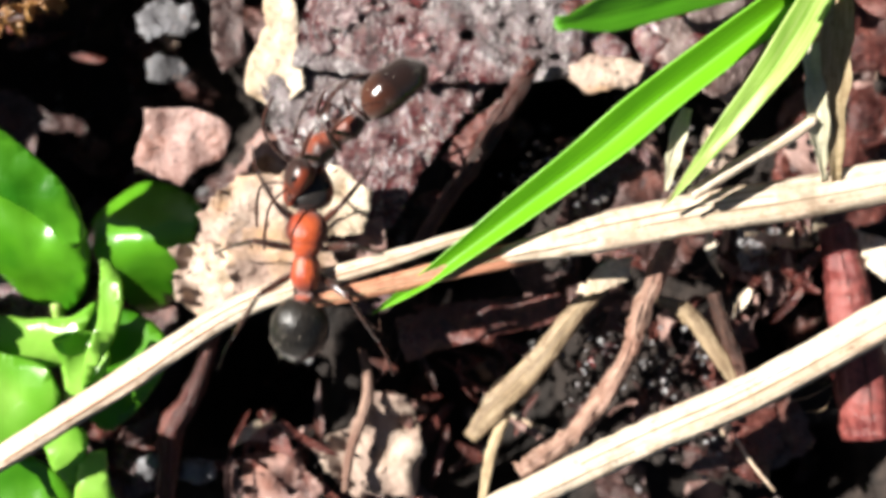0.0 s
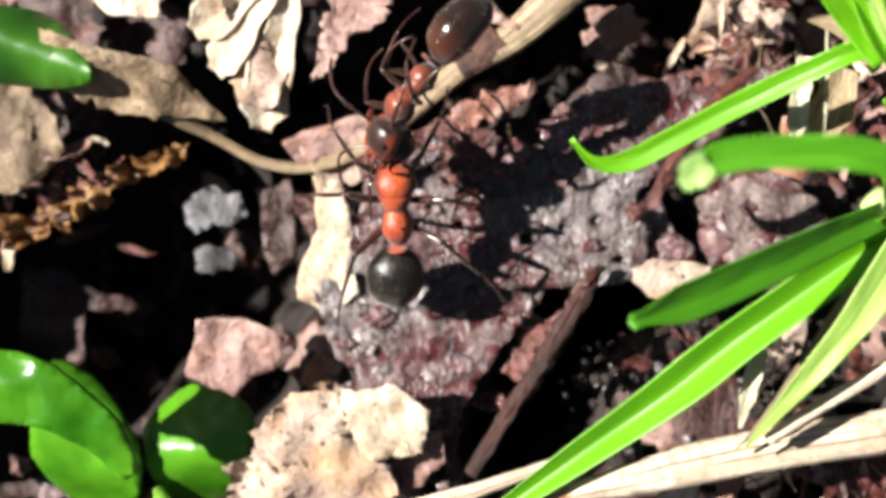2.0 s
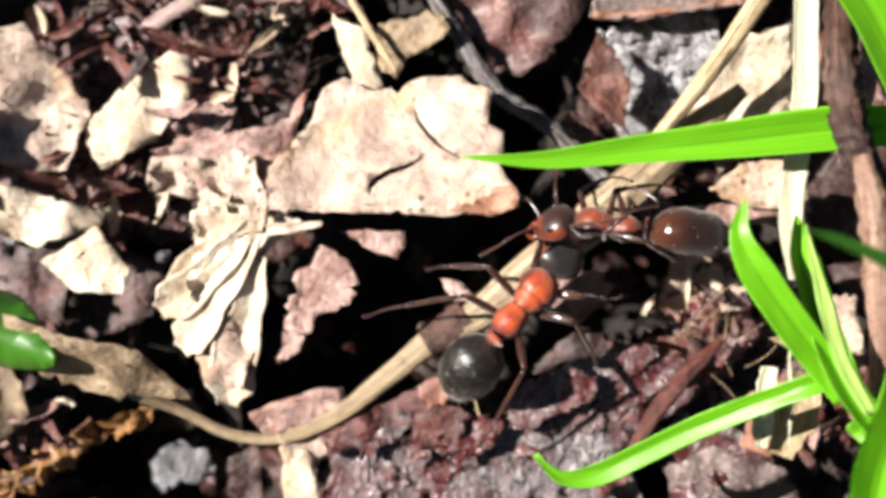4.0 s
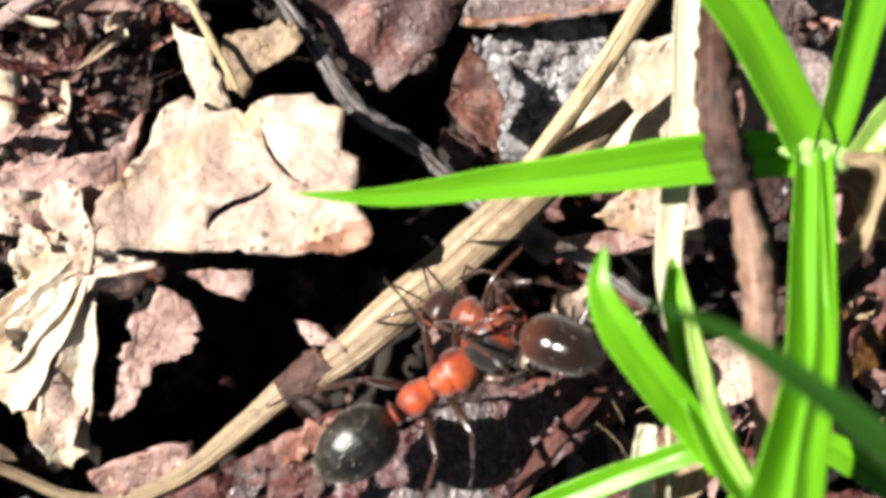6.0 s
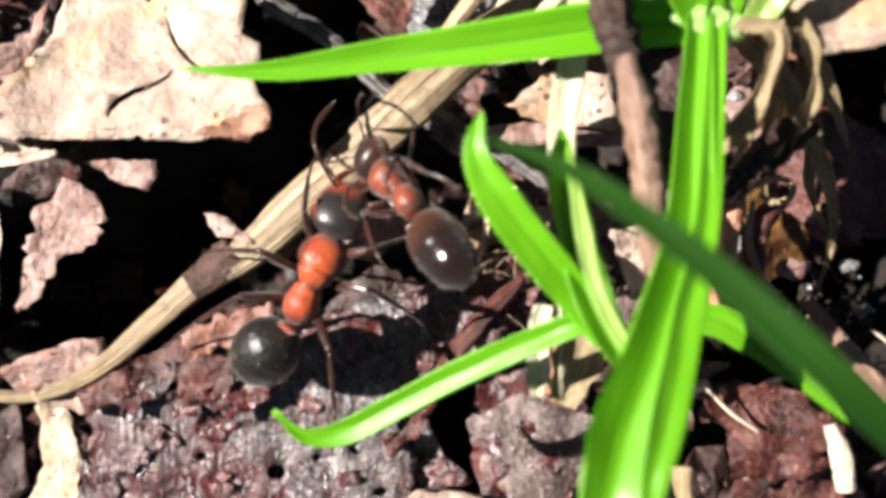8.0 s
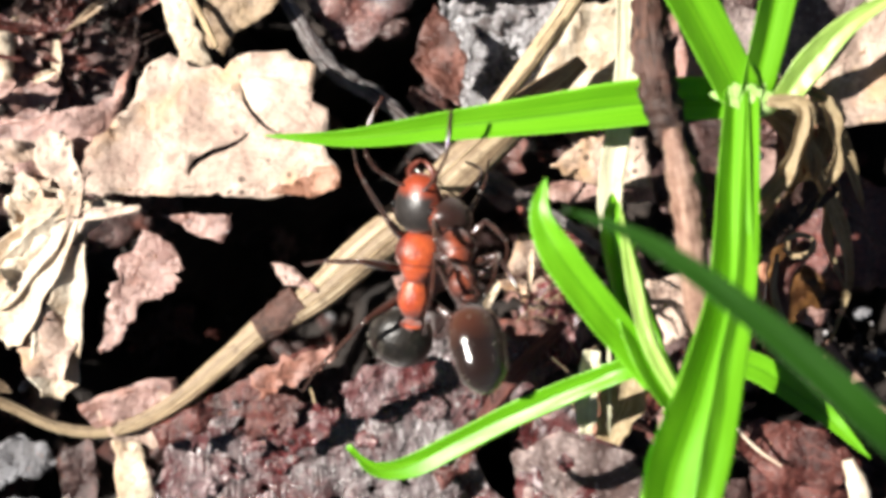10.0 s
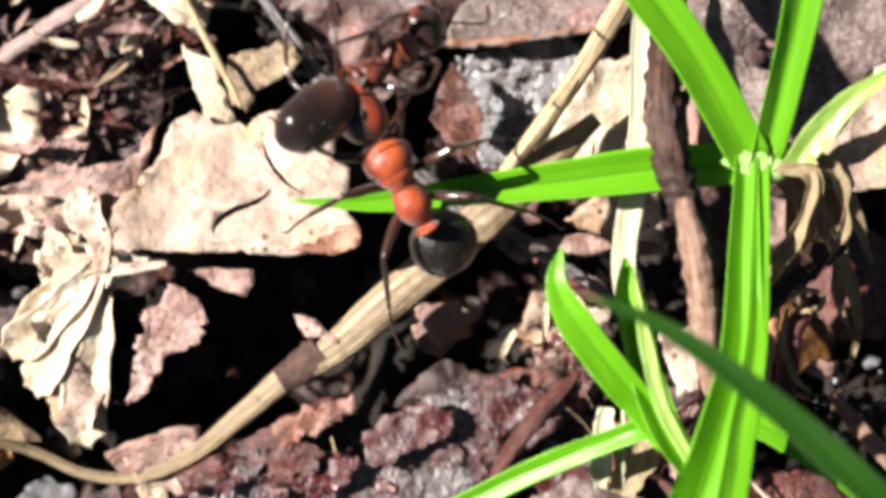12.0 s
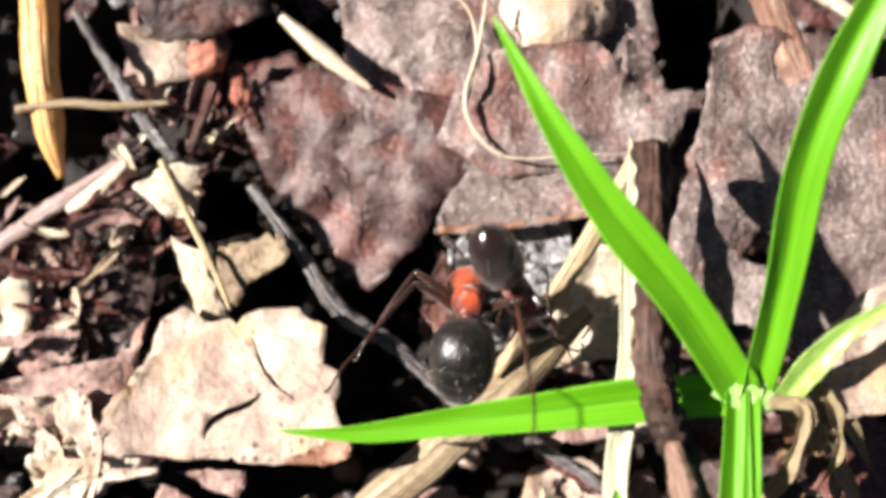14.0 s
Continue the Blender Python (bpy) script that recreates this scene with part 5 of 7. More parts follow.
    straw([(7.5, 34.7, -0.2), (7.1, 32.9, -0.2), (6.5, 31.0, -0.2), (6.9, 29.7, -0.2), (7.9, 28.9, -0.2), (9.9, 28.8, -0.2), (12.3, 28.8, -0.2)], (0.12, 0.16, 0.17, 0.16, 0.12, 0.1, 0.06), WHITE_STRAW, "hair-thin pale rootlet looping over the leaves", name="rootlet", category="root", sides=6, n=48)
    straw([(6.1, 35.0, -0.3), (6.9, 34.0, -0.3), (7.0, 32.1, -0.3), (6.5, 30.8, -0.3), (6.7, 30.1, -0.3)], (0.08, 0.12, 0.12, 0.1, 0.05), WHITE_STRAW, "hair-thin pale rootlet beside a thicker one", name="rootlet", category="root", sides=6, n=36)
    straw([(14.7, 16.5, 3.0), (15.7, 17.2, 3.0), (16.7, 17.9, 3.0), (17.7, 18.6, 3.0)], (0.5, 0.6, 0.5, 0.35), DARK_TWIG, "short black-brown twig behind the grass", name="twig", category="twig", rough=0.25, n=40)
    straw([(15.6, 17.0, 2.4), (15.3, 16.1, 2.4), (15.1, 15.0, 2.4), (14.7, 13.1, 2.4)], (0.5, 0.7, 0.65, 0.5), RED_STRAW, "orange-red stub of stem behind the grass", name="twig", category="twig", rough=0.12)
    straw([(16.1, 16.6, 2.0), (15.9, 15.5, 2.0), (16.2, 14.4, 2.0), (16.7, 13.8, 2.0)], (0.15, 0.25, 0.22, 0.1), TAN, "thin tan strip of dry sheath", flat=0.3)
    straw([(16.2, 17.0, 2.2), (16.7, 17.2, 2.2), (17.2, 17.0, 2.2), (17.1, 16.6, 2.2), (16.6, 16.5, 2.2), (16.2, 16.8, 2.2)], (0.16, 0.2, 0.2, 0.2, 0.2, 0.12), TAN, "small dry curl like a ring", flat=0.6, n=40)
    straw([(14.5, 11.2, 1.0), (15.4, 10.2, 1.0), (16.2, 9.6, 1.0)], (0.1, 0.14, 0.1), WHITE_STRAW, "thin pale rootlet behind the grass", name="rootlet", category="root", sides=6)
    straw([(18.2, 9.8, 1.5), (18.5, 8.9, 1.5), (18.6, 7.8, 1.5)], (0.4, 0.7, 0.6), WHITE_STRAW, "short bleached end of stem")
    straw([(20.3, 12.4, -0.5), (20.9, 11.9, -0.5), (21.6, 11.0, -0.5)], (0.1, 0.14, 0.1), WHITE_STRAW, "hair-thin white rootlet in the hollow", name="rootlet", category="root", sides=6)
    straw([(-8.0, 28.0, -0.9), (-7.0, 28.6, -0.9), (-5.8, 29.6, -0.9)], (0.35, 0.55, 0.3), WHITE_STRAW, "short bleached scrap of stem", flat=0.5, rough=0.12)
    straw([(16.52, 18.61, 4.5), (15.53, 17.71, 4.5), (14.86, 16.96, 4.5), (14.25, 16.68, 4.5)], (0.5, 0.62, 0.55, 0.4), DARK_TWIG, "jointed black-brown twig behind the grass stem", name="twig", category="twig", rough=0.3, n=50)
    straw([(17.8, 13.6, 1.0), (18.8, 12.2, 1.0), (20.4, 10.3, 1.0)], (0.4, 0.6, 0.5), ROSY_TWIG, "brown stem behind the grass")


stems()


def fibres(label, spots, seed, material, count=9):
    """A wisp of thin dry fibres, one bunch to a thing."""
    rnd = random.Random(seed)
    for (x, y, z), turn, spread in spots:
        f = empty("fibre_wisp", (x, y, z), label, "plant fibre")
        for _ in range(count):
            a, n = turn + rnd.gauss(0, 0.5), rnd.uniform(0.8, 2.2)
            p = Vector((rnd.gauss(0, spread), rnd.gauss(0, spread), rnd.uniform(-0.2, 0.3)))
            d = Vector((math.cos(a), math.sin(a), rnd.uniform(-0.1, 0.25))) * n
            bend = Vector((rnd.gauss(0, 0.2), rnd.gauss(0, 0.2), 0.15))
            part("fibre", stem_mesh([tuple(p), tuple(p + d * 0.5 + bend), tuple(p + d)], (0.05, 0.06, 0.03), n=10, sides=5), material, f)


fibres("wisp of pale dry fibres between the stems", (((8.3, 15.0, -1.0), 0.6, 0.5), ((9.6, 14.2, -0.8), 1.1, 0.5), ((13.6, -4.7, 0.2), 0.4, 0.4), ((10.2, 11.9, 0.4), 1.5, 0.3)), 31, WOODY, 6)
fibres("wisp of brown dry rootlets in the hollow", (((-1.8, -3.5, -2.0), 1.8, 0.6), ((9.4, 0.0, 0.0), 2.2, 0.5), ((18.6, 12.3, -0.5), 2.4, 0.6), ((-5.9, 24.9, -1.6), 0.9, 0.6), ((-8.9, 26.1, -1.4), 0.3, 0.6)), 32, BROWN_TWIG, 7)


# ---- grass ----
def blade(tuft, pts, width, material=None, label="", **kw):
    base = tuft.location / MM
    pts = [tuple(Vector(p) - base) for p in pts]
    return part("blade", blade_mesh(pts, width, **kw), material or BLADE, tuft, label)


def tuft_upper():
    at = (13.9, 20.9, 6.6)
    t = empty("grass_tuft", at, "bright green young grass tuft with spreading blades", "grass")
    blade(t, [(14.0, 21.0, 6.6), (11.3, 21.0, 6.6), (8.4, 20.8, 6.4), (5.4, 20.6, 6.2), (2.7, 20.4, 6.1), (0.3, 20.6, 6.0)], 1.4, tip=0.8, fold=0.6, lean=0)
    blade(t, [(13.8, 20.9, 7.0), (11.9, 23.8, 8.5), (10.0, 26.3, 9.4), (8.5, 28.8, 9.9), (7.2, 31.5, 10.0)], 1.22, base=1.0, tip=0.55, fold=0.4, lean=-8)
    blade(t, [(14.1, 21.0, 7.0), (14.6, 24.1, 8.5), (15.0, 27.0, 9.8), (15.8, 29.4, 10.8), (17.3, 32.3, 11.5), (18.8, 35.0, 11.5)], 1.2, tip=0.4, fold=0.5, lean=8)
    blade(t, [(14.9, 20.8, 7.0), (15.5, 21.7, 7.5), (16.5, 22.7, 8.0), (18.5, 23.8, 8.5)], 0.85, BLADE_PALE, "paler short blade", tip=0.6, fold=0.5)
    blade(t, [(13.6, 21.3, 7.0), (13.1, 18.4, 8.0), (12.6, 15.7, 9.0), (11.7, 13.5, 10.0), (10.8, 11.6, 10.6), (10.2, 10.0, 11.0), (9.9, 8.7, 10.5)], 2.2, tip=0.3, fold=0.6, base=0.30, rise=0.9, lean=0)
    # added strip: makes the blade's brighter right half and the crease beside it
    blade(t, [(14.0, 21.1, 7.1), (13.52, 18.4, 8.1), (13.0, 15.9, 9.1), (12.3, 13.9, 10.0), (11.7, 12.2, 10.8), (11.15, 10.6, 11.3), (10.9, 9.4, 11.2)], 1.0, BLADE, "added strip for the lit right half of the first blade", tip=0.3, fold=0.35, base=0.45, rise=0.9, lean=-6)
    part("crown", lump_mesh((0.15, -0.15, 0.2), (0.75, 0.42, 0.4), 0.12, detail=3), CROWN, t, "pale crown where the blades meet")
    for turn, long in ((2.95, 1.1), (1.95, 0.9), (1.2, 0.9), (0.35, 1.0), (-1.5, 0.9)):
        d = Vector((math.cos(turn), math.sin(turn), 0))
        tip = d * long + Vector((0, 0, 0.42))
        part("collar", blade_mesh([tuple(Vector((0, 0, 0.5)) - d * 0.25), tuple(d * long * 0.45 + Vector((0, 0, 0.55))), tuple(tip)], 0.75, n=12, tip=0.8, fold=0.3, thick=0.12), CROWN, t, "whitish collar where the blades meet")
    part("sheath", blade_mesh([tuple(Vector(p) - Vector(at)) for p in [(14.4, 20.8, 7.2), (15.4, 20.6, 7.2), (15.4, 19.6, 6.8), (15.1, 18.5, 6.0), (14.8, 17.4, 4.5)]], 0.6, tip=0.6, base=0.5, fold=0.7, wave=0.7, thick=0.05), DRY_SHEATH, t, "dry brown withered sheath")
    part("sheath", blade_mesh([tuple(Vector(p) - Vector(at)) for p in [(14.5, 20.8, 6.0), (15.7, 20.0, 5.0), (17.4, 18.5, 3.0), (19.1, 15.7, 0.0), (19.0, 12.3, -3.0)]], 0.6, tip=0.6, base=0.5, fold=0.7, wave=0.7, thick=0.05), DRY_SHEATH, t, "dry brown withered sheath")


def tuft_dry():
    """Withered sheaths curling out of the foot of the tuft."""
    at = (16.1, 20.0, 4.0)
    t = empty("dry_grass", at, "withered tan grass sheaths curling beside the tuft", "grass")
    blade(t, [(15.08, 20.75, 7.2), (15.36, 20.23, 7.2), (14.84, 18.78, 6.9), (13.93, 17.71, 6.4), (13.59, 16.89, 5.6)], 0.42, DRY_SHEATH, tip=0.35, base=0.7, fold=0.9, wave=0.8, thick=0.05, blunt=0.3)
    blade(t, [(15.57, 21.28, 6.6), (16.27, 20.66, 6.6), (16.69, 19.25, 6.0), (16.33, 17.86, 5.0)], 0.42, DRY_SHEATH, tip=0.5, base=0.6, fold=0.9, wave=0.9, thick=0.05)
    for line, wide in (([(15.3, 20.8, 5.0), (16.0, 20.2, 5.0), (16.6, 19.2, 4.4), (16.4, 18.0, 3.4), (15.9, 17.2, 2.4)], 0.5), ([(15.9, 21.0, 4.4), (17.0, 20.6, 4.4), (17.9, 19.4, 3.6), (18.8, 17.9, 2.4)], 0.6),
                       ([(15.8, 20.5, 4.0), (16.4, 19.2, 3.2), (16.4, 17.8, 2.0), (16.9, 16.1, 0.6)], 0.4), ([(16.7, 20.3, 3.4), (17.8, 18.8, 2.4), (18.0, 17.0, 1.2), (19.1, 15.0, 0.0)], 0.45), ([(14.7, 21.8, 5.0), (16.0, 21.2, 5.0), (17.1, 20.2, 4.0), (16.7, 18.6, 3.0), (16.0, 17.5, 2.0)], 0.55)):
        blade(t, line, wide, DRY_SHEATH, tip=0.5, base=0.6, fold=0.9, wave=0.8, thick=0.05)


def tuft_middle():
    at = (11.1, 13.3, 8.0)
    t = empty("grass_tuft", at, "small green grass shoot beside the ants' path", "grass")
    blade(t, [(10.8, 13.3, 8.2), (10.1, 14.3, 8.2), (9.3, 15.3, 8.6), (8.3, 16.7, 9.0), (7.8, 17.8, 9.1), (8.0, 18.8, 9.0)], 1.0, tip=0.4, fold=0.35, lean=-15)
    blade(t, [(11.5, 12.3, 8.6), (10.7, 13.5, 8.6), (10.3, 14.6, 8.4), (10.05, 16.0, 8.0), (9.95, 17.3, 7.4), (10.05, 18.5, 6.8)], 0.95, tip=0.22, fold=0.6, material=BLADE, lean=12)
    blade(t, [(11.2, 12.9, 8.75), (10.55, 14.3, 8.6), (10.3, 15.8, 8.2), (10.2, 17.2, 7.6), (10.2, 18.2, 7.1)], 0.4, BLADE_PALE, "whitish edge of a young blade", tip=0.5, fold=0.3)
    blade(t, [(11.1, 13.9, 7.6), (9.9, 13.6, 7.6), (8.7, 13.1, 7.0), (7.1, 12.4, 6.3), (5.3, 11.5, 5.8), (4.0, 10.9, 5.5), (3.0, 10.9, 5.5), (2.3, 11.6, 5.7)], 0.68, tip=0.3, fold=0.5, blunt=0.28)
    blade(t, [(11.2, 13.3, 6.4), (10.3, 14.6, 6.2), (9.3, 14.9, 6.2)], 0.5, DRY_SHEATH, "dry straw-coloured shred")
    blade(t, [(9.5, 14.0, 5.2), (9.35, 13.0, 5.1), (9.25, 11.5, 4.8)], 0.62, WHITE_BLADE, "torn translucent sheath", tip=0.15, blunt=0.7, fold=0.5, wave=0.3, thick=0.04)
    blade(t, [(10.9, 13.7, 4.6), (10.5, 12.6, 4.5), (9.95, 11.2, 4.3)], 1.25, DRY_SHEATH, "torn tan sheath with lengthwise fibres", tip=0.15, blunt=0.7, fold=0.4, wave=0.3, thick=0.04)
    blade(t, [(9.87, 15.0, 6.1), (9.85, 13.4, 6.1), (9.79, 11.5, 5.9)], 0.09, WHITE_BLADE, "hair-thin white fibre", tip=0.2, fold=0.1, thick=0.04)
    blade(t, [(11.3, 12.1, 7.0), (13.2, 13.6, 7.0), (15.3, 12.3, 7.2), (16.6, 10.9, 7.6)], 0.8, tip=0.5, fold=0.4)
    blade(t, [(10.1, 16.6, 6.6), (10.1, 18.3, 6.0), (10.5, 20.1, 5.4), (11.0, 22.3, 5.0), (11.2, 24.8, 4.8), (11.5, 27.3, 4.5), (11.5, 28.9, 4.0)], 0.78, WHITE_BLADE, "dry bleached grass blade", tip=0.3, fold=0.3)


def tuft_lower():
    at = (11.4, 8.9, 6.2)
    t = empty("grass_tuft", at, "bright green grass tuft over the straws", "grass")
    blade(t, [(11.7, 8.7, 6.4), (7.7, 5.8, 5.4), (5.1, 3.7, 4.7), (2.4, 1.7, 4.0), (-0.3, -0.3, 3.3), (-2.2, -1.5, 3.0)], 1.35, tip=0.65, fold=1.05, lean=6)
    blade(t, [(11.3, 9.1, 6.4), (9.2, 8.4, 7.8), (7.2, 7.7, 9.1), (4.9, 6.9, 10.3), (3.2, 6.4, 11.2)], 1.0, BLADE_SHADED, tip=0.2, fold=0.4, blunt=0.4)
    blade(t, [(10.6, 9.1, 14.0), (8.2, 10.1, 14.5), (6.4, 10.3, 14.5), (4.8, 10.2, 14.5), (3.9, 9.6, 14.5)], 0.75, BLADE_SHADED, tip=0.2, fold=0.4, blunt=0.3)
    blade(t, [(4.5, 10.1, 14.6), (4.2, 9.9, 14.6), (3.9, 9.6, 14.6)], 0.72, CROWN, "bleached tip of a blade", tip=0.3, fold=0.4, blunt=0.5, n=14)
    blade(t, [(12.0, 8.8, 6.9), (10.5, 6.3, 6.7), (8.8, 4.0, 6.0), (7.4, 2.0, 5.0)], 1.15, BLADE_PALE, "yellowing thin grass blade", tip=0.8)
    blade(t, [(11.7, 8.8, 6.0), (9.8, 5.6, 5.6), (8.2, 3.1, 5.0), (7.3, 1.9, 4.4)], 0.5, DRY_SHEATH, "dry tan blade edge", tip=0.7)
    for line, wide, mat in (([(12.6, 9.7, 6.0), (12.6, 7.8, 5.6), (12.7, 5.7, 5.0), (13.3, 2.8, 3.6)], 1.15, DRY_SHEATH), ([(11.8, 7.0, 5.6), (12.2, 5.0, 5.0), (12.9, 2.8, 3.6)], 0.7, WHITE_BLADE), ([(8.1, 5.1, 4.8), (7.8, 4.1, 4.6), (7.6, 2.5, 3.8)], 0.5, WHITE_BLADE), ([(11.7, 9.2, 5.5), (12.8, 6.5, 4.0), (13.2, 3.6, 3.0)], 0.7, DRY_SHEATH)):
        part("sheath", blade_mesh([tuple(Vector(p) - Vector(at)) for p in line], wide, tip=0.3, base=0.8, fold=0.4, wave=0.35, thick=0.05, blunt=0.3), mat, t, "dry tan sheath")
    part("crown", lump_mesh((0.3, 0.3, -0.4), (0.9, 0.8, 0.5), 0.25), CROWN, t, "pale crown where the blades meet")


def tuft_near():
    at = (14.9, 12.0, 14.0)
    t = empty("grass_tuft", at, "long grass blade leaning over the litter, painted dark as if shaded", "grass")
    # its shaded look is in the paint
    blade(t, [(16.5, 10.4, 14.0), (13.9, 12.9, 15.0), (12.1, 14.7, 15.0), (10.7, 15.9, 15.0), (9.5, 16.8, 15.0), (8.5, 17.3, 15.0), (7.7, 17.6, 15.0)], 0.78, BLADE_DEEP_SHADE, tip=0.85, fold=0.3, blunt=0.08)


tuft_upper()
tuft_dry()
tuft_middle()
tuft_lower()
tuft_near()


# ---- broad green leaves ----
def broad_leaf(plant, outline, label="", mat=None, **kw):
    """A smooth rounded leaf of the seedling, bent on its midrib."""
    base = plant.location / MM
    local = [tuple(Vector(p) - base) for p in outline]
    leaf = part("leaf", sheet_mesh(local, ragged=0.05, thick=0.25, rounded=True, **{**kw, "bumps": 0.32, "bump_size": 1.5}), mat or BROADLEAF, plant, label)
    return leaf


def seedling():
    at = (-15.8, -1.7, -3.0)
    p = empty("seedling", at, "low seedling with smooth rounded green leaves", "plant")
    broad_leaf(p, [(-16.6, 4.4, 0.4), (-15.0, 3.9, 0.3), (-13.6, 2.4, 0.0), (-13.0, 1.0, -0.4), (-13.3, -0.6, -1.0), (-14.6, -1.5, -1.4), (-16.1, -1.0, -1.0), (-17.0, 1.1, -0.2)], axis=-0.43, roof=0.35, curl=-1.5)
    broad_leaf(p, [(-17.0, 5.2, 3.2), (-15.1, 5.0, 3.4), (-13.7, 4.0, 3.3), (-12.6, 2.8, 3.0), (-12.2, 1.5, 2.4), (-12.7, 0.8, 2.2), (-13.7, 1.9, 2.7), (-15.1, 2.7, 3.0), (-17.2, 3.2, 3.0)], axis=-0.5, step=0.3, roof=0.25)
    broad_leaf(p, [(-13.2, 1.9, -1.2), (-11.4, 3.5, -0.8), (-9.2, 2.7, -0.4), (-9.0, 1.5, -0.6), (-9.9, -0.6, -1.4), (-11.8, -1.7, -2.0), (-12.6, -0.4, -1.2)], axis=0.1, roof=0.4, curl=-1.3)
    broad_leaf(p, [(-11.8, 0.4, 1.4), (-11.2, -0.2, 1.4), (-11.1, -1.4, 1.4), (-11.8, -2.8, 0.8), (-12.7, -4.2, 0.4), (-12.5, -3.1, 1.4), (-12.0, -1.6, 1.4)], mat=LEAF_PALE, axis=1.3, step=0.3, roof=-0.3)
    broad_leaf(p, [(-17.2, -1.6, -0.2), (-14.8, -1.7, -0.2), (-13.3, -1.6, -0.2), (-12.5, -1.1, 0.6), (-12.8, -2.0, 0.2), (-13.7, -3.3, -0.2), (-14.8, -3.5, -0.2), (-17.2, -3.2, -0.2)], mat=LEAF_PALE, axis=-0.1, roof=0.3)
    broad_leaf(p, [(-17.1, -3.2, 0.2), (-14.4, -3.3, 0.2), (-13.7, -4.3, 0.2), (-13.8, -5.3, 0.2), (-14.6, -6.3, 0.2), (-17.1, -7.5, 0.2)], mat=LEAF_PALE, axis=-0.9, curl=1.2)
    broad_leaf(p, [(-17.4, -6.2, -0.6), (-15.3, -6.6, -0.6), (-13.7, -7.7, -0.6), (-13.5, -9.3, -0.6), (-14.9, -9.9, -0.6), (-17.4, -9.9, -0.6)], axis=-0.4, curl=0.8)
    broad_leaf(p, [(-14.2, -6.0, 0.9), (-13.4, -5.4, 0.9), (-12.6, -5.7, 0.9), (-12.6, -6.6, 0.9), (-13.0, -7.6, 0.9), (-13.6, -7.2, 0.9)], mat=LEAF_PALE, step=0.3, axis=0.8)
    broad_leaf(p, [(-12.8, -6.8, 0.8), (-12.0, -6.4, 0.8), (-11.8, -7.4, 0.8), (-11.3, -9.2, 0.8), (-12.2, -9.6, 0.8), (-13.0, -8.4, 0.8)], mat=LEAF_PALE, step=0.3, axis=1.3)
    broad_leaf(p, [(-13.6, -2.4, 0.3), (-12.3, -2.2, 0.3), (-11.9, -3.2, 0.3), (-12.5, -4.5, 0.3), (-13.4, -4.2, 0.3)], mat=LEAF_PALE, step=0.3, axis=0.9, curl=0.8)
    broad_leaf(p, [(-13.8, -1.7, -1.6), (-11.2, -1.7, -1.6), (-10.2, -3.4, -1.6), (-12.3, -6.0, -1.6), (-13.6, -4.7, -1.6)], step=0.4)
    part("stem", stem_mesh([tuple(Vector(q) - Vector(at)) for q in [(-14.1, -1.2, -0.6), (-14.0, -3.4, -1.5), (-14.3, -5.3, -3.0), (-15.2, -6.9, -5.0)]], (0.4, 0.5, 0.6, 0.6)), BLADE_PALE, p)
    q = empty("seedling", (-15.9, 15.4, 0.5), "dark green leaf reaching over the litter", "plant")
    broad_leaf(q, [(-19.6, 17.2, 1.9), (-17.1, 17.2, 1.9), (-15.5, 16.9, 1.9), (-13.9, 15.3, 1.9), (-13.8, 14.4, 1.9), (-15.9, 14.4, 1.9), (-19.6, 15.2, 1.9)], axis=-0.4, roof=0.9, curl=-1.0, mat=LEAF_DARK)


seedling()


# ---- lumps, seeds and crumbs ----
def crumbs():
    crumb((10.1, 34.2, -2.2), (2.0, 1.9, 1.4), PALE, "round dull beige fuzzy seed head", name="seed_head", category="seed", rough=0.22, detail=4)
    crumb((-2.7, 33.2, -0.8), (0.75, 0.6, 0.5), RED_CRUMB, "soft orange-red crumb of rotten wood", rough=0.5, detail=3)
    crumb((-1.6, 31.9, -1.2), (0.35, 0.6, 0.3), RED_CRUMB, "small orange-red crumb of rotten wood", rough=0.5, detail=3)
    crumb((20.1, 14.4, -1.5), (0.3, 0.22, 0.2), BLEACHED_SHADED, "pale crumb in the shade", rough=0.6, detail=3)
    crumb((20.5, 12.9, -1.5), (0.3, 0.2, 0.2), BLEACHED_SHADED, "pale crumb in the shade", rough=0.6, detail=3)
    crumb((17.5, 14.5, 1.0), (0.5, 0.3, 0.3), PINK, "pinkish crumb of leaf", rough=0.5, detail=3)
    crumb((-11.1, -7.5, -2.4), (0.45, 0.45, 0.35), BLEACHED_SHADED, "small whitish crumb in the hollow", rough=0.5, detail=3)
    crumb((-9.3, -7.7, -2.4), (0.8, 0.45, 0.35), BLEACHED_SHADED, "torn whitish crumb in the hollow", rough=0.6, detail=3)


crumbs()


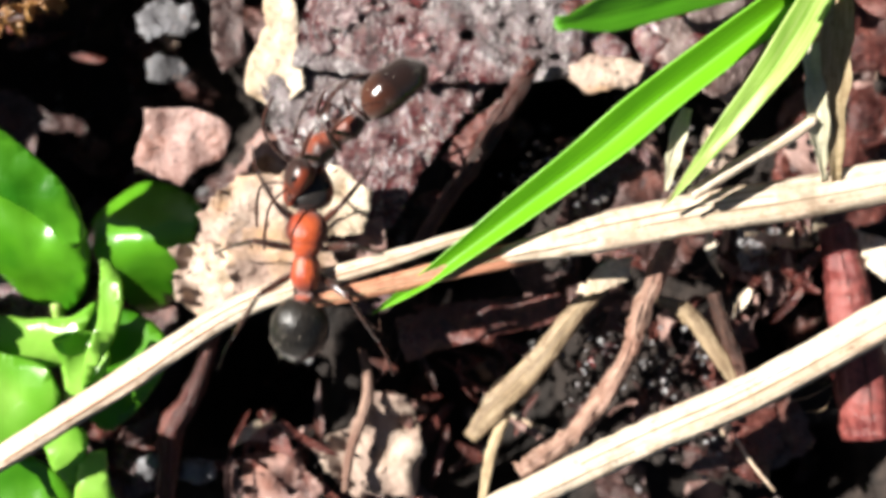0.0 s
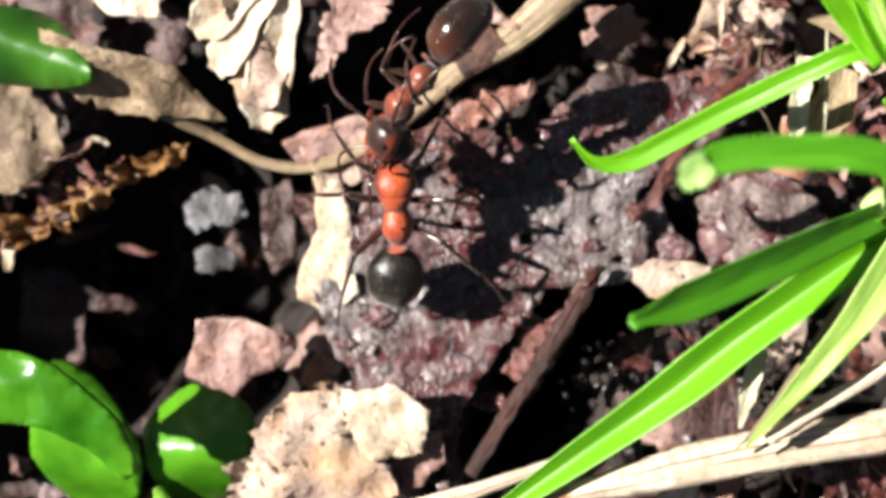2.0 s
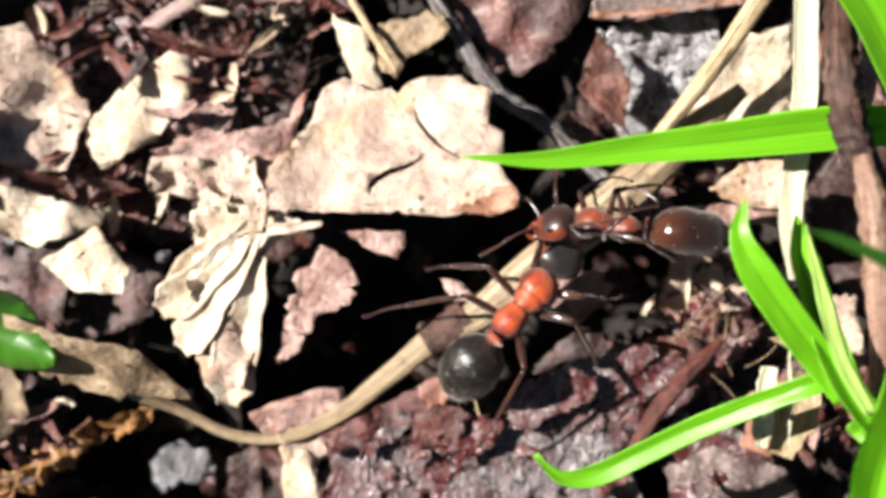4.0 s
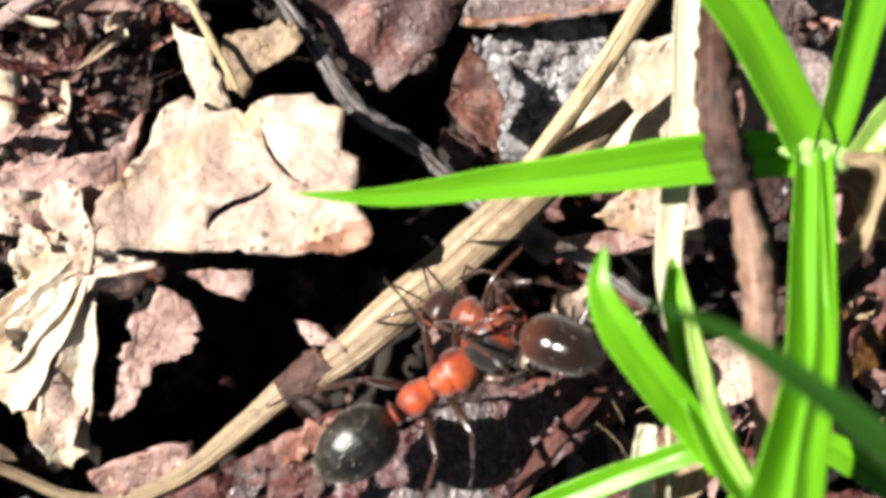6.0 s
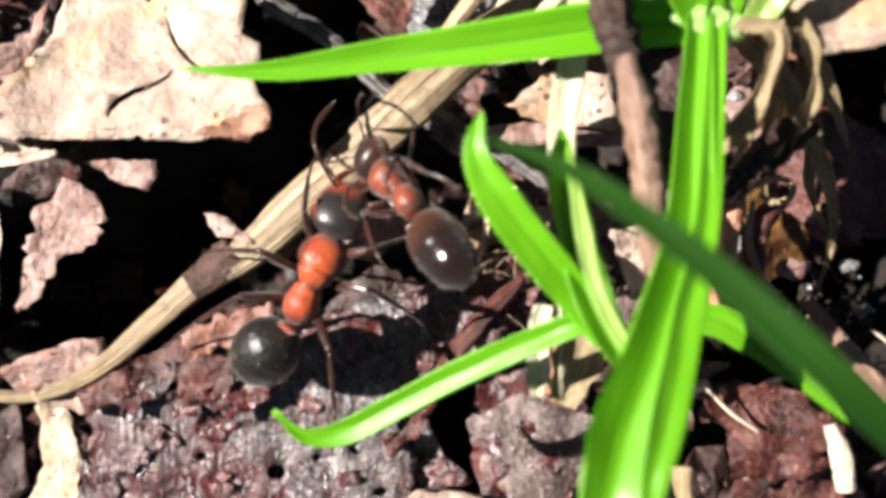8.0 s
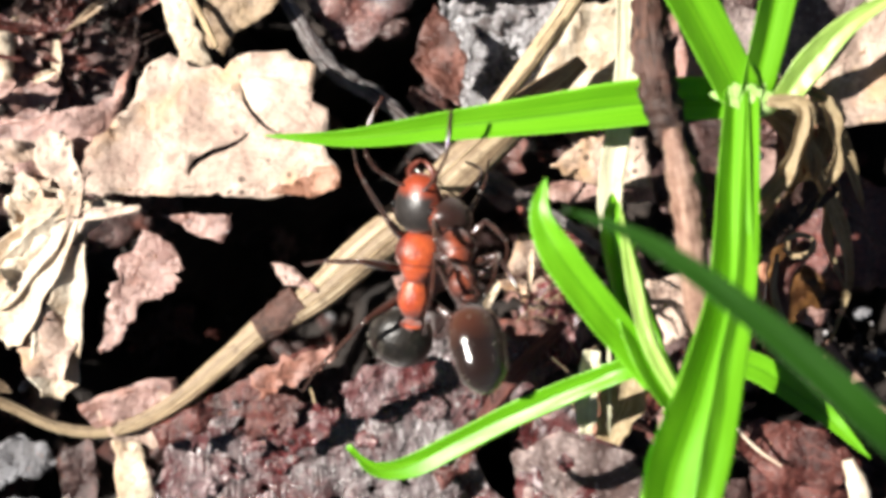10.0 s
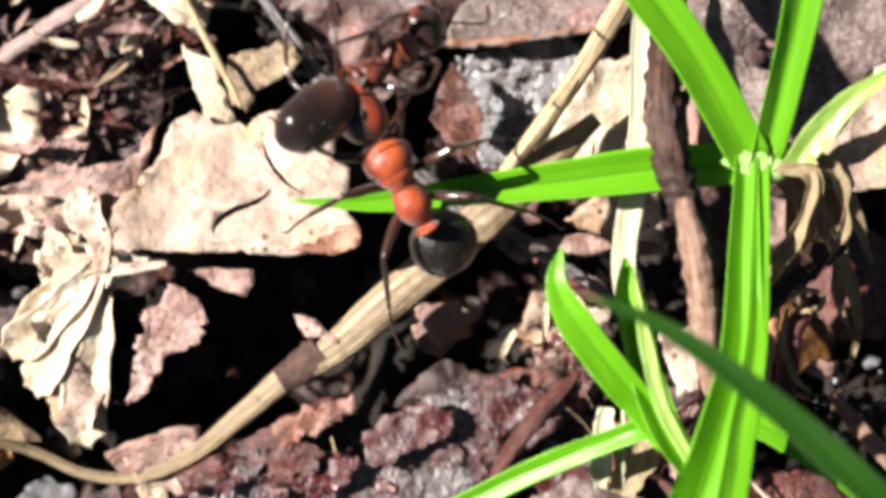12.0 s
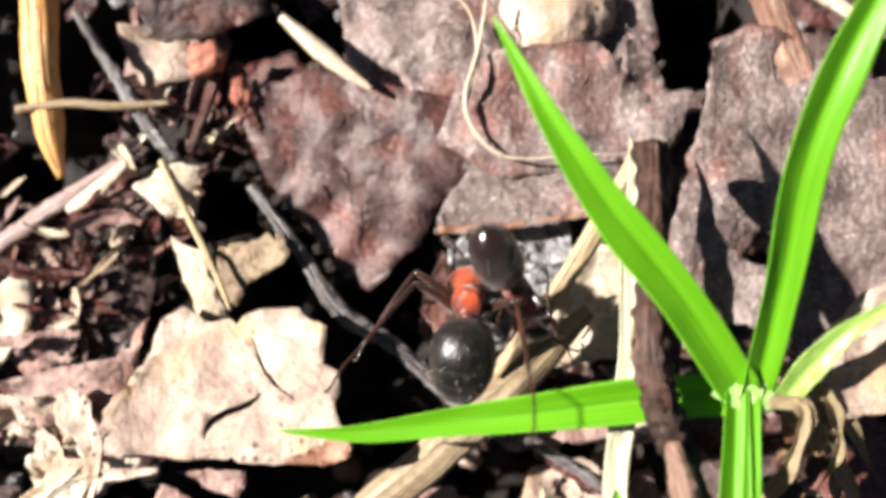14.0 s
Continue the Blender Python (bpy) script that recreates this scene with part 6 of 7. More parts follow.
# ---- loose litter: uncountable scraps and grains ----
def scraps(name, count, material, zs, size, label, seed):
    """Many torn leaf bits in one mesh, tilted every way, from the bottom of the hollows up."""
    rnd = random.Random(seed)
    verts, faces = [], []
    for _ in range(count):
        far = rnd.random() < 0.35
        cx, cy = (rnd.uniform(-60, 70), rnd.uniform(-55, 85)) if far else (rnd.uniform(-20, 30), rnd.uniform(-14, 44))
        z = rnd.uniform(*zs)
        s = rnd.uniform(*size)
        turn = Euler((rnd.gauss(0, 0.45), rnd.gauss(0, 0.45), rnd.uniform(0, 6.3))).to_matrix()
        if sunk(cx, cy) > 0.05:
            z -= 8.5
        k = rnd.randint(9, 14)
        long = rnd.uniform(0.4, 1.0)
        rings = []
        for scale in (0.5, 1.0):
            rings.append([])
            for j in range(k):
                a = 2 * math.pi * j / k + rnd.uniform(-0.2, 0.2)
                r = s * scale * rnd.uniform(0.55, 1.15)
                rings[-1].append(Vector((r * math.cos(a), r * long * math.sin(a), rnd.uniform(-0.22, 0.22) * s * scale)))
        b = len(verts)
        spot, th = Vector((cx, cy, z)), Vector((0, 0, 0.12))
        for low in (0, 1):
            for ring in rings:
                verts += [tuple((turn @ (q - th * low) + spot) * MM) for q in ring]
            verts.append(tuple((turn @ (Vector((0, 0, 0.15 * s)) - th * low) + spot) * MM))
        u = 2 * k + 1
        for j in range(k):
            i = (j + 1) % k
            faces += [(b + j, b + i, b + 2 * k), (b + k + j, b + k + i, b + i, b + j)]
            faces += [(b + u + i, b + u + j, b + u + 2 * k), (b + u + j, b + u + i, b + u + k + i, b + u + k + j)]
            faces.append((b + k + i, b + k + j, b + u + k + j, b + u + k + i))
    mesh = bpy.data.meshes.new(name)
    mesh.from_pydata(verts, [], faces)
    mesh.materials.append(material)
    return tagged(new(name, mesh), label, "litter", kind="stuff")


TANGLE = (
    ((-6.2, 27.6), 2.6, -0.6), ((-8.6, 24.6), 2.4, -0.8), ((-4.6, 31.6), 2.4, -1.8), ((-13.6, 21.4), 3.0, -1.4), ((-12.0, 27.0), 2.6, -0.8),
    ((13.6, 11.8), 2.0, 0.8), ((9.6, 16.6), 1.6, -0.6), ((1.0, -4.6), 3.6, -3.4), ((9.2, -5.0), 3.0, -1.4),
    ((-6.6, -7.0), 2.4, -2.4), ((12.6, 0.4), 2.0, -0.8), ((-16.4, 10.6), 2.4, -2.8),
)


def shreds(name, count, material, label, seed):
    """Narrow curled strips of torn leaf, tangled where the litter is loose, in one mesh."""
    rnd = random.Random(seed)
    verts, faces = [], []
    for _ in range(count):
        (cx, cy), spread, top = rnd.choice(TANGLE)
        spot = Vector((rnd.gauss(cx, spread / 2), rnd.gauss(cy, spread / 2), top - rnd.uniform(0.0, 2.2)))
        turn = Euler((rnd.gauss(0, 0.5), rnd.gauss(0, 0.5), rnd.uniform(0, 6.3))).to_matrix()
        long, wide = rnd.uniform(0.9, 2.8), rnd.uniform(0.18, 0.6)
        bend, twist, b, n = rnd.gauss(0, 1.1), rnd.gauss(0, 0.9), len(verts), 8
        for k in range(n + 1):
            u = k / n - 0.5
            a = bend * u
            mid = Vector((long * u, 0.25 * long * bend * u * u, 0.35 * long * abs(bend) * u * u))
            w = wide * (1 - (2 * abs(u)) ** 3 * rnd.uniform(0.4, 1.0)) * rnd.uniform(0.75, 1.2)
            across = Matrix.Rotation(a, 3, "Z") @ (Matrix.Rotation(twist * u * 2, 3, "X") @ Vector((0, w / 2, 0)))
            up = Vector((0, 0, 0.05))
            for q in (mid - across + 1.6 * up, mid, mid + across + 1.6 * up, mid + across + 0.6 * up, mid - up, mid - across + 0.6 * up):
                verts.append(tuple((turn @ q + spot) * MM))
        for k in range(n):
            for j in range(6):
                i = (j + 1) % 6
                faces.append((b + 6 * k + j, b + 6 * k + i, b + 6 * k + 6 + i, b + 6 * k + 6 + j))
        faces += [tuple(b + j for j in range(5, -1, -1)), tuple(b + 6 * n + j for j in range(6))]
    mesh = bpy.data.meshes.new(name)
    mesh.from_pydata(verts, [], faces)
    mesh.materials.append(material)
    return tagged(new(name, mesh), label, "litter", kind="stuff")


def grains(name, count, material, zs, size, label, seed, stretch=1.0, spots=()):
    """Many small crumbs in one mesh."""
    rnd = random.Random(seed)
    bm = bmesh.new()
    bmesh.ops.create_icosphere(bm, subdivisions=1, radius=1)
    bv, bf = [v.co.copy() for v in bm.verts], [[v.index for v in f.verts] for f in bm.faces]
    bm.free()
    verts, faces = [], []
    for _ in range(count):
        cx, cy, z = rnd.uniform(-20, 30), rnd.uniform(-14, 44), rnd.uniform(*zs)
        if spots:
            (ax, ay), ar = rnd.choice(spots)
            cx, cy = rnd.gauss(ax, ar / 2), rnd.gauss(ay, ar / 2)
        elif sunk(cx, cy) > 0.05:
            z -= 10.5
        s = rnd.uniform(*size)
        turn = Euler((rnd.uniform(0, 6), rnd.uniform(0, 6), rnd.uniform(0, 6))).to_matrix()
        sc = Vector((s * stretch * rnd.uniform(0.7, 1.3), s * rnd.uniform(0.6, 1.2), s * rnd.uniform(0.6, 1.1)))
        b = len(verts)
        verts += [tuple((turn @ Vector((q.x * sc.x, q.y * sc.y, q.z * sc.z)) * rnd.uniform(0.75, 1.2) + Vector((cx, cy, z))) * MM) for q in bv]
        faces += [[b + i for i in f] for f in bf]
    mesh = bpy.data.meshes.new(name)
    mesh.from_pydata(verts, [], faces)
    mesh.materials.append(material)
    return tagged(new(name, mesh), label, "litter", kind="stuff")


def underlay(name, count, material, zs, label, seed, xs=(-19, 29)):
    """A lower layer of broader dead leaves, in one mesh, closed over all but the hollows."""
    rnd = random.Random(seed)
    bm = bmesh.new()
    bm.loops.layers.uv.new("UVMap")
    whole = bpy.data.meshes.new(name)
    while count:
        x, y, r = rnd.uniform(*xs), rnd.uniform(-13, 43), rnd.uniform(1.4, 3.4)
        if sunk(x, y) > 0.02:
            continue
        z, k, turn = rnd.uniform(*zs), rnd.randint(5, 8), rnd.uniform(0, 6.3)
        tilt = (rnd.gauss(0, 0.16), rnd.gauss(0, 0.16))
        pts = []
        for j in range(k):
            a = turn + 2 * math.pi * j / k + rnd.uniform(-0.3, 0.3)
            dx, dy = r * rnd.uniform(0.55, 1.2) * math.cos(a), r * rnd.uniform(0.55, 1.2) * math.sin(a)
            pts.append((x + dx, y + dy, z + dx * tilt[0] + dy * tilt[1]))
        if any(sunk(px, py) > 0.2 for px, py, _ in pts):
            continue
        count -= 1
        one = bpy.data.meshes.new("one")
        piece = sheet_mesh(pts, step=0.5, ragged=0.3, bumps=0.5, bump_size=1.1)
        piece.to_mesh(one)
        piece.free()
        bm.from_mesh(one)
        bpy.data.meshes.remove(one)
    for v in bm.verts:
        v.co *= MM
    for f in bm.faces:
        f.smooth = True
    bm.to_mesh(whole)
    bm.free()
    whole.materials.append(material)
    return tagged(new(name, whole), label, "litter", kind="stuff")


underlay("leaf_litter", 150, DARK_LEAF, (-5.4, -3.2), "layer of dark plum-brown dead leaves", 11)
underlay("leaf_litter", 55, RED, (-5.1, -3.1), "layer of red-brown dead leaves", 15)
underlay("leaf_litter", 40, PINK, (-5.0, -3.1), "layer of pinkish-brown dead leaves", 12)
underlay("leaf_litter", 40, BARK_RED, (-5.2, -3.0), "layer of damp bark flakes", 13)
# out of view on the sun's side, added to cast shade into the hollow
underlay("leaf_litter", 120, DARK_LEAF, (-1.4, 2.4), "unseen bank of dead leaves added to shade the hollow", 14, (-36, -20.5))
scraps("leaf_litter", 420, DARK_LEAF, (-6.5, -2.6), (0.6, 1.8), "dark plum-brown leaf litter in the hollows", 1)
scraps("leaf_litter", 80, PINK, (-6.0, -2.2), (0.5, 1.5), "pinkish-brown leaf litter bits", 2)
scraps("leaf_litter", 130, PALE, (-5.5, -2.4), (0.4, 1.2), "pale torn leaf litter bits", 3)
scraps("leaf_litter", 120, RED, (-5.5, -2.0), (0.4, 1.2), "red-brown bark bits", 4)
shreds("leaf_shreds", 150, RED, "curled red-brown shreds of leaf", 41)
shreds("leaf_shreds", 110, DARK_LEAF, "curled dark shreds of leaf", 42)
shreds("leaf_shreds", 60, PINK, "curled pinkish shreds of leaf", 43)
shreds("leaf_shreds", 45, CREAM, "curled cream shreds of leaf", 44)
grains("soil_grains", 1500, SOIL, (-6.8, -3.0), (0.15, 0.5), "black soil grains among the litter", 5)
grains("soil_grains", 500, GREY, (-5.5, -2.2), (0.12, 0.4), "grey mineral grains among the litter", 6)
def specks(name, count, material, label, seed):
    """Fine crumbs lying on the leaves, in one mesh."""
    rnd = random.Random(seed)
    verts, faces = [], []
    while count:
        x0, x1, y0, y1, up, inside = rnd.choice(SURFACES)
        x, y = rnd.uniform(x0, x1), rnd.uniform(y0, y1)
        if not inside(x, y):
            continue
        count -= 1
        s, z, b = rnd.uniform(0.02, 0.055), up(x, y), len(verts)
        k = rnd.randint(5, 7)
        turn = rnd.uniform(0, 6)
        for r, h in ((1.0, -0.05), (0.75, s * 0.9)):
            verts += [((x + s * r * rnd.uniform(0.7, 1.3) * math.cos(turn + 6.283 * j / k)) * MM, (y + s * r * rnd.uniform(0.6, 1.2) * math.sin(turn + 6.283 * j / k)) * MM, (z + h) * MM) for j in range(k)]
        verts.append((x * MM, y * MM, (z + s * 1.2) * MM))
        for j in range(k):
            i = (j + 1) % k
            faces += [(b + j, b + i, b + k + i, b + k + j), (b + k + j, b + k + i, b + 2 * k)]
    mesh = bpy.data.meshes.new(name)
    mesh.from_pydata(verts, [], faces)
    mesh.materials.append(material)
    return tagged(new(name, mesh), label, "litter", kind="stuff")


specks("soil_specks", 160, SOIL, "black specks of soil lying on the leaves", 21)
specks("soil_specks", 260, RUST, "rusty specks of litter lying on the leaves", 22)
specks("soil_specks", 260, GREY, "grey grit lying on the leaves", 23)
DAMP = (
    ((6.1, -3.1), 1.2), ((8.0, -3.6), 1.2), ((5.5, -4.7), 1.0), ((9.9, -5.7), 1.6), ((4.0, 3.5), 1.2),
    ((7.6, 6.0), 1.0), ((10.1, 3.6), 1.4), ((19.6, 12.6), 1.6), ((-6.6, 27.0), 1.5), ((-8.5, 22.2), 1.2),
)
grains("soil_grains", 520, SOIL, (-3.4, -1.0), (0.08, 0.26), "damp black crumbs of soil between the stems", 7, spots=DAMP)
grains("soil_grains", 200, GREY, (-3.0, -0.9), (0.04, 0.13), "grey glinting grit between the stems", 8, spots=DAMP)
GRIT = (((6.0, -3.3), 1.0), ((8.2, -3.8), 1.0), ((5.2, -4.8), 0.7), ((9.7, -3.1), 0.6), ((9.9, -7.4), 1.2), ((3.9, -2.9), 0.5))
grains("soil_grains", 60, GREY, (-2.6, -1.1), (0.05, 0.16), "grey glinting grit between the stems", 9, spots=GRIT)


# ---- the ants: one drags the other along ----
def cuticle(name, color, tint, rough=0.35, sheen=0.0, bands=False, spec=0.5):
    m = Nodes(name)
    fine, big = m.noise(4200, 3), m.noise(900, 3)
    base = m.ramp(big, [(0.3, color), (0.7, tint)])
    m.bump(fine, 0.25, 0.02)
    m.bump(big, 0.2, 0.04)
    m.bsdf.inputs["Sheen Weight"].default_value = sheen
    m.bsdf.inputs["Sheen Roughness"].default_value = 0.4
    return m.done(base, rough, spec)


def head_cuticle(name, front, back, edge=0.78, rough=0.34, sheen=0.1):
    """Dark behind, reddish or tan towards the front."""
    m = Nodes(name)
    sep = m.n.new("ShaderNodeSeparateXYZ")
    m.l.new(m.coord.outputs["Generated"], sep.inputs[0])
    add = m.n.new("ShaderNodeMath")
    add.operation = "MULTIPLY_ADD"
    add.inputs[1].default_value = 0.25
    m.l.new(m.noise(1200, 3), add.inputs[0])
    m.l.new(sep.outputs[1], add.inputs[2])
    base = m.ramp(add.outputs[0], [(edge, back), (min(1.0, edge + 0.36), front)])
    m.bump(m.noise(4200, 3), 0.35, 0.03)
    m.bsdf.inputs["Sheen Weight"].default_value = sheen
    return m.done(base, rough, 0.5)


def face_cuticle(name, crown, face, rough=0.36):
    """A worker's head: a dull black crown on top, red cheeks, face and chin round it."""
    m = Nodes(name)
    sep = m.n.new("ShaderNodeSeparateXYZ")
    m.l.new(m.coord.outputs["Generated"], sep.inputs[0])
    side = m.ramp(sep.outputs[0], [(0.0, (0, 0, 0)), (0.05, (0, 0, 0)), (0.15, (1, 1, 1)), (0.85, (1, 1, 1)), (0.95, (0, 0, 0))])
    front = m.ramp(sep.outputs[1], [(0.68, (1, 1, 1)), (0.82, (0, 0, 0))])
    top = m.ramp(sep.outputs[2], [(0.40, (0, 0, 0)), (0.56, (1, 1, 1))])
    patch = m.mix(1.0, m.mix(1.0, side, front, "MULTIPLY"), top, "MULTIPLY")
    tone = m.noise(1300, 4, 0.7)
    base = m.mix(patch, m.ramp(tone, [(0.34, tuple(0.6 * c for c in face)), (0.64, face)]), m.ramp(tone, [(0.35, crown), (0.7, tuple(2.2 * c for c in crown))]))
    m.bump(m.noise(4200, 3), 0.4, 0.03)
    m.bump(m.noise(1500, 4), 0.3, 0.05)
    m.bsdf.inputs["Sheen Weight"].default_value = 0.1
    return m.done(base, rough, 0.5)


def thorax_cuticle(name, dark, mid, light):
    """Red plates with darker seams between them and dusky flanks."""
    m = Nodes(name)
    sep = m.n.new("ShaderNodeSeparateXYZ")
    m.l.new(m.coord.outputs["Generated"], sep.inputs[0])
    base = m.ramp(m.noise(1100, 4, 0.7), [(0.34, mid), (0.62, light)])
    seams = m.ramp(sep.outputs[1], [(0.05, (1, 1, 1)), (0.14, (0, 0, 0)), (0.38, (0, 0, 0)), (0.43, (0.85, 0.85, 0.85)), (0.48, (0, 0, 0)), (0.59, (0, 0, 0)), (0.615, (0.7, 0.7, 0.7)), (0.64, (0, 0, 0)), (0.9, (0, 0, 0)), (1.0, (0.9, 0.9, 0.9))])
    base = m.mix(seams, base, dark)
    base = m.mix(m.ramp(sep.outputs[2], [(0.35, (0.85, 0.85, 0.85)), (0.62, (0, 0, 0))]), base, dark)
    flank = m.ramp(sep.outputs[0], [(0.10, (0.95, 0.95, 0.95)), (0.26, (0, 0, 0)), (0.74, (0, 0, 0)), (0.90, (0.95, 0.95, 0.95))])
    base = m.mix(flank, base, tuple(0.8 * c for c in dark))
    stain = m.noise(2300, 4, 0.7)
    base = m.mix(m.ramp(stain, [(0.5, (0, 0, 0)), (0.68, (0.6, 0.6, 0.6))]), base, dark)
    m.bump(m.noise(5200, 3), 0.7, 0.04)
    m.bump(m.noise(1500, 4), 0.8, 0.10)
    m.bsdf.inputs["Sheen Weight"].default_value = 0.25
    return m.done(base, m.ramp(stain, [(0.35, (0.35, 0.35, 0.35)), (0.65, (0.55, 0.55, 0.55))]), 0.5)


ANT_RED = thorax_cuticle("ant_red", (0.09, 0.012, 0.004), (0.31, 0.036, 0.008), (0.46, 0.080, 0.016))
def banded(name, dark, tint, rim):
    """Abdomen plates: dull black, each with a thin paler hind rim, finely hairy."""
    m = Nodes(name)
    sep = m.n.new("ShaderNodeSeparateXYZ")
    m.l.new(m.coord.outputs["Generated"], sep.inputs[0])
    base = m.ramp(m.noise(800, 4, 0.7), [(0.35, dark), (0.65, tint)])
    stops = [(0.0, (0, 0, 0))]
    for at in (0.12, 0.27, 0.46, 0.69):
        stops += [(at - 0.02, (0, 0, 0)), (at, (0.4, 0.4, 0.4)), (at + 0.012, (0, 0, 0))]
    base = m.mix(m.ramp(sep.outputs[1], stops), base, rim)
    hair = m.noise(6000, 3, 0.6, stretch=(1, 0.12, 1))
    base = m.mix(m.ramp(hair, [(0.56, (0, 0, 0)), (0.7, (0.5, 0.5, 0.5))]), base, rim)
    m.bump(hair, 0.8, 0.05)
    m.bump(m.noise(1500, 4), 0.5, 0.08)
    m.bsdf.inputs["Sheen Weight"].default_value = 0.22
    m.bsdf.inputs["Sheen Roughness"].default_value = 0.35
    return m.done(base, 0.36, 0.5)


ANT_BLACK = banded("ant_black", (0.004, 0.0035, 0.003), (0.015, 0.0125, 0.010), (0.06, 0.050, 0.040))
ANT_LEG = cuticle("ant_leg", (0.016, 0.007, 0.005), (0.060, 0.019, 0.011), 0.2, sheen=0.25, spec=0.7)
ANT_JAW = cuticle("ant_jaw", (0.05, 0.010, 0.006), (0.15, 0.028, 0.012), 0.3)
ANT_HAIR = cuticle("ant_hair", (0.30, 0.27, 0.22), (0.50, 0.45, 0.38), 0.4)
ANT_RUSSET = thorax_cuticle("ant_russet", (0.030, 0.006, 0.003), (0.095, 0.017, 0.006), (0.22, 0.040, 0.012))
ANT_EYE = cuticle("ant_eye", (0.004, 0.004, 0.004), (0.01, 0.01, 0.01), 0.15)
ANT_HEAD = face_cuticle("ant_head", (0.011, 0.009, 0.008), (0.25, 0.036, 0.010))
ANT_GASTER = head_cuticle("ant_glossy_abdomen", (0.055, 0.016, 0.007), (0.012, 0.0055, 0.004), 0.6, 0.16, 0.16)
ANT_HEAD_RUSSET = face_cuticle("ant_head_russet", (0.018, 0.007, 0.005), (0.17, 0.030, 0.010))


def loft(sections, n=28, sides=22, grooves=(), depth=0.07):
    """A body along y through sections of (y, half width, half height, middle height); grooves pinch it at some ys."""
    line = spline(sections, n)
    bm = bmesh.new()
    rings = []
    for y, w, h, zc in line:
        pinch = 1 - sum(depth * math.exp(-((y - g) / 0.05) ** 2) for g in grooves)
        w, h = max(w, 0.01) * pinch, max(h, 0.01) * pinch
        rings.append([bm.verts.new((w * math.cos(a), y, zc + h * math.sin(a))) for a in (2 * math.pi * j / sides for j in range(sides))])
    for a, b in zip(rings, rings[1:]):
        for j in range(sides):
            i = (j + 1) % sides
            bm.faces.new((a[j], a[i], b[i], b[j]))
    bm.faces.new(rings[0][::-1])
    bm.faces.new(rings[-1])
    bmesh.ops.recalc_face_normals(bm, faces=bm.faces)
    return bm


def scaled(bm, s, move=(0, 0, 0)):
    for v in bm.verts:
        v.co = (v.co - Vector(move)) * s
    return bm


def limb(points, widths, s, origin):
    return scaled(stem_mesh(points, widths, n=12, sides=8, rough=0.03), s, origin)


def hair_mesh(rings, count, long, seed):
    """Short stiff hairs standing back from a body of rings (y, half width, half height, middle height)."""
    rnd = random.Random(seed)
    bm = bmesh.new()
    for _ in range(count):
        y, w, h, zc = (float(q) for q in spline(rings, 40)[rnd.randint(3, 37)])
        a = rnd.uniform(-0.3, math.pi + 0.3)
        root = Vector((0.97 * w * math.cos(a), y, zc + 0.97 * h * math.sin(a)))
        out = Vector((math.cos(a), -0.9 + rnd.gauss(0, 0.3), math.sin(a))).normalized()
        side = out.cross(Vector((0.3, 1, 0.2))).normalized() * 0.009
        tip = bm.verts.new(root + out * long * rnd.uniform(0.6, 1.3))
        foot = [bm.verts.new(root + Matrix.Rotation(k * 2.094, 3, out) @ side) for k in range(3)]
        for k in range(3):
            bm.faces.new((foot[k], foot[(k + 1) % 3], tip))
    return bm


LEGS = (
    ((0.36, 0.85, -0.30), (1.10, 1.55, 0.40), (1.75, 2.50, -0.90), (2.00, 3.35, -2.05)),
    ((0.40, 0.05, -0.35), (1.70, 0.30, 0.50), (2.75, -0.05, -1.05), (3.40, -0.40, -2.15)),
    ((0.36, -0.75, -0.35), (1.55, -1.45, 0.50), (2.45, -3.10, -1.10), (2.95, -4.40, -2.15)),
)
LIMP = (
    ((0.36, 0.85, -0.30), (1.00, 1.30, 0.75), (1.30, 0.20, 1.40), (1.00, -0.80, 1.60)),
    ((0.40, 0.05, -0.35), (1.20, -0.10, 0.90), (0.60, -1.00, 1.60), (0.10, -1.90, 1.50)),
    ((0.36, -0.75, -0.35), (1.20, -0.20, 0.80), (1.60, -1.60, 1.00), (1.90, -2.80, 0.50)),
)


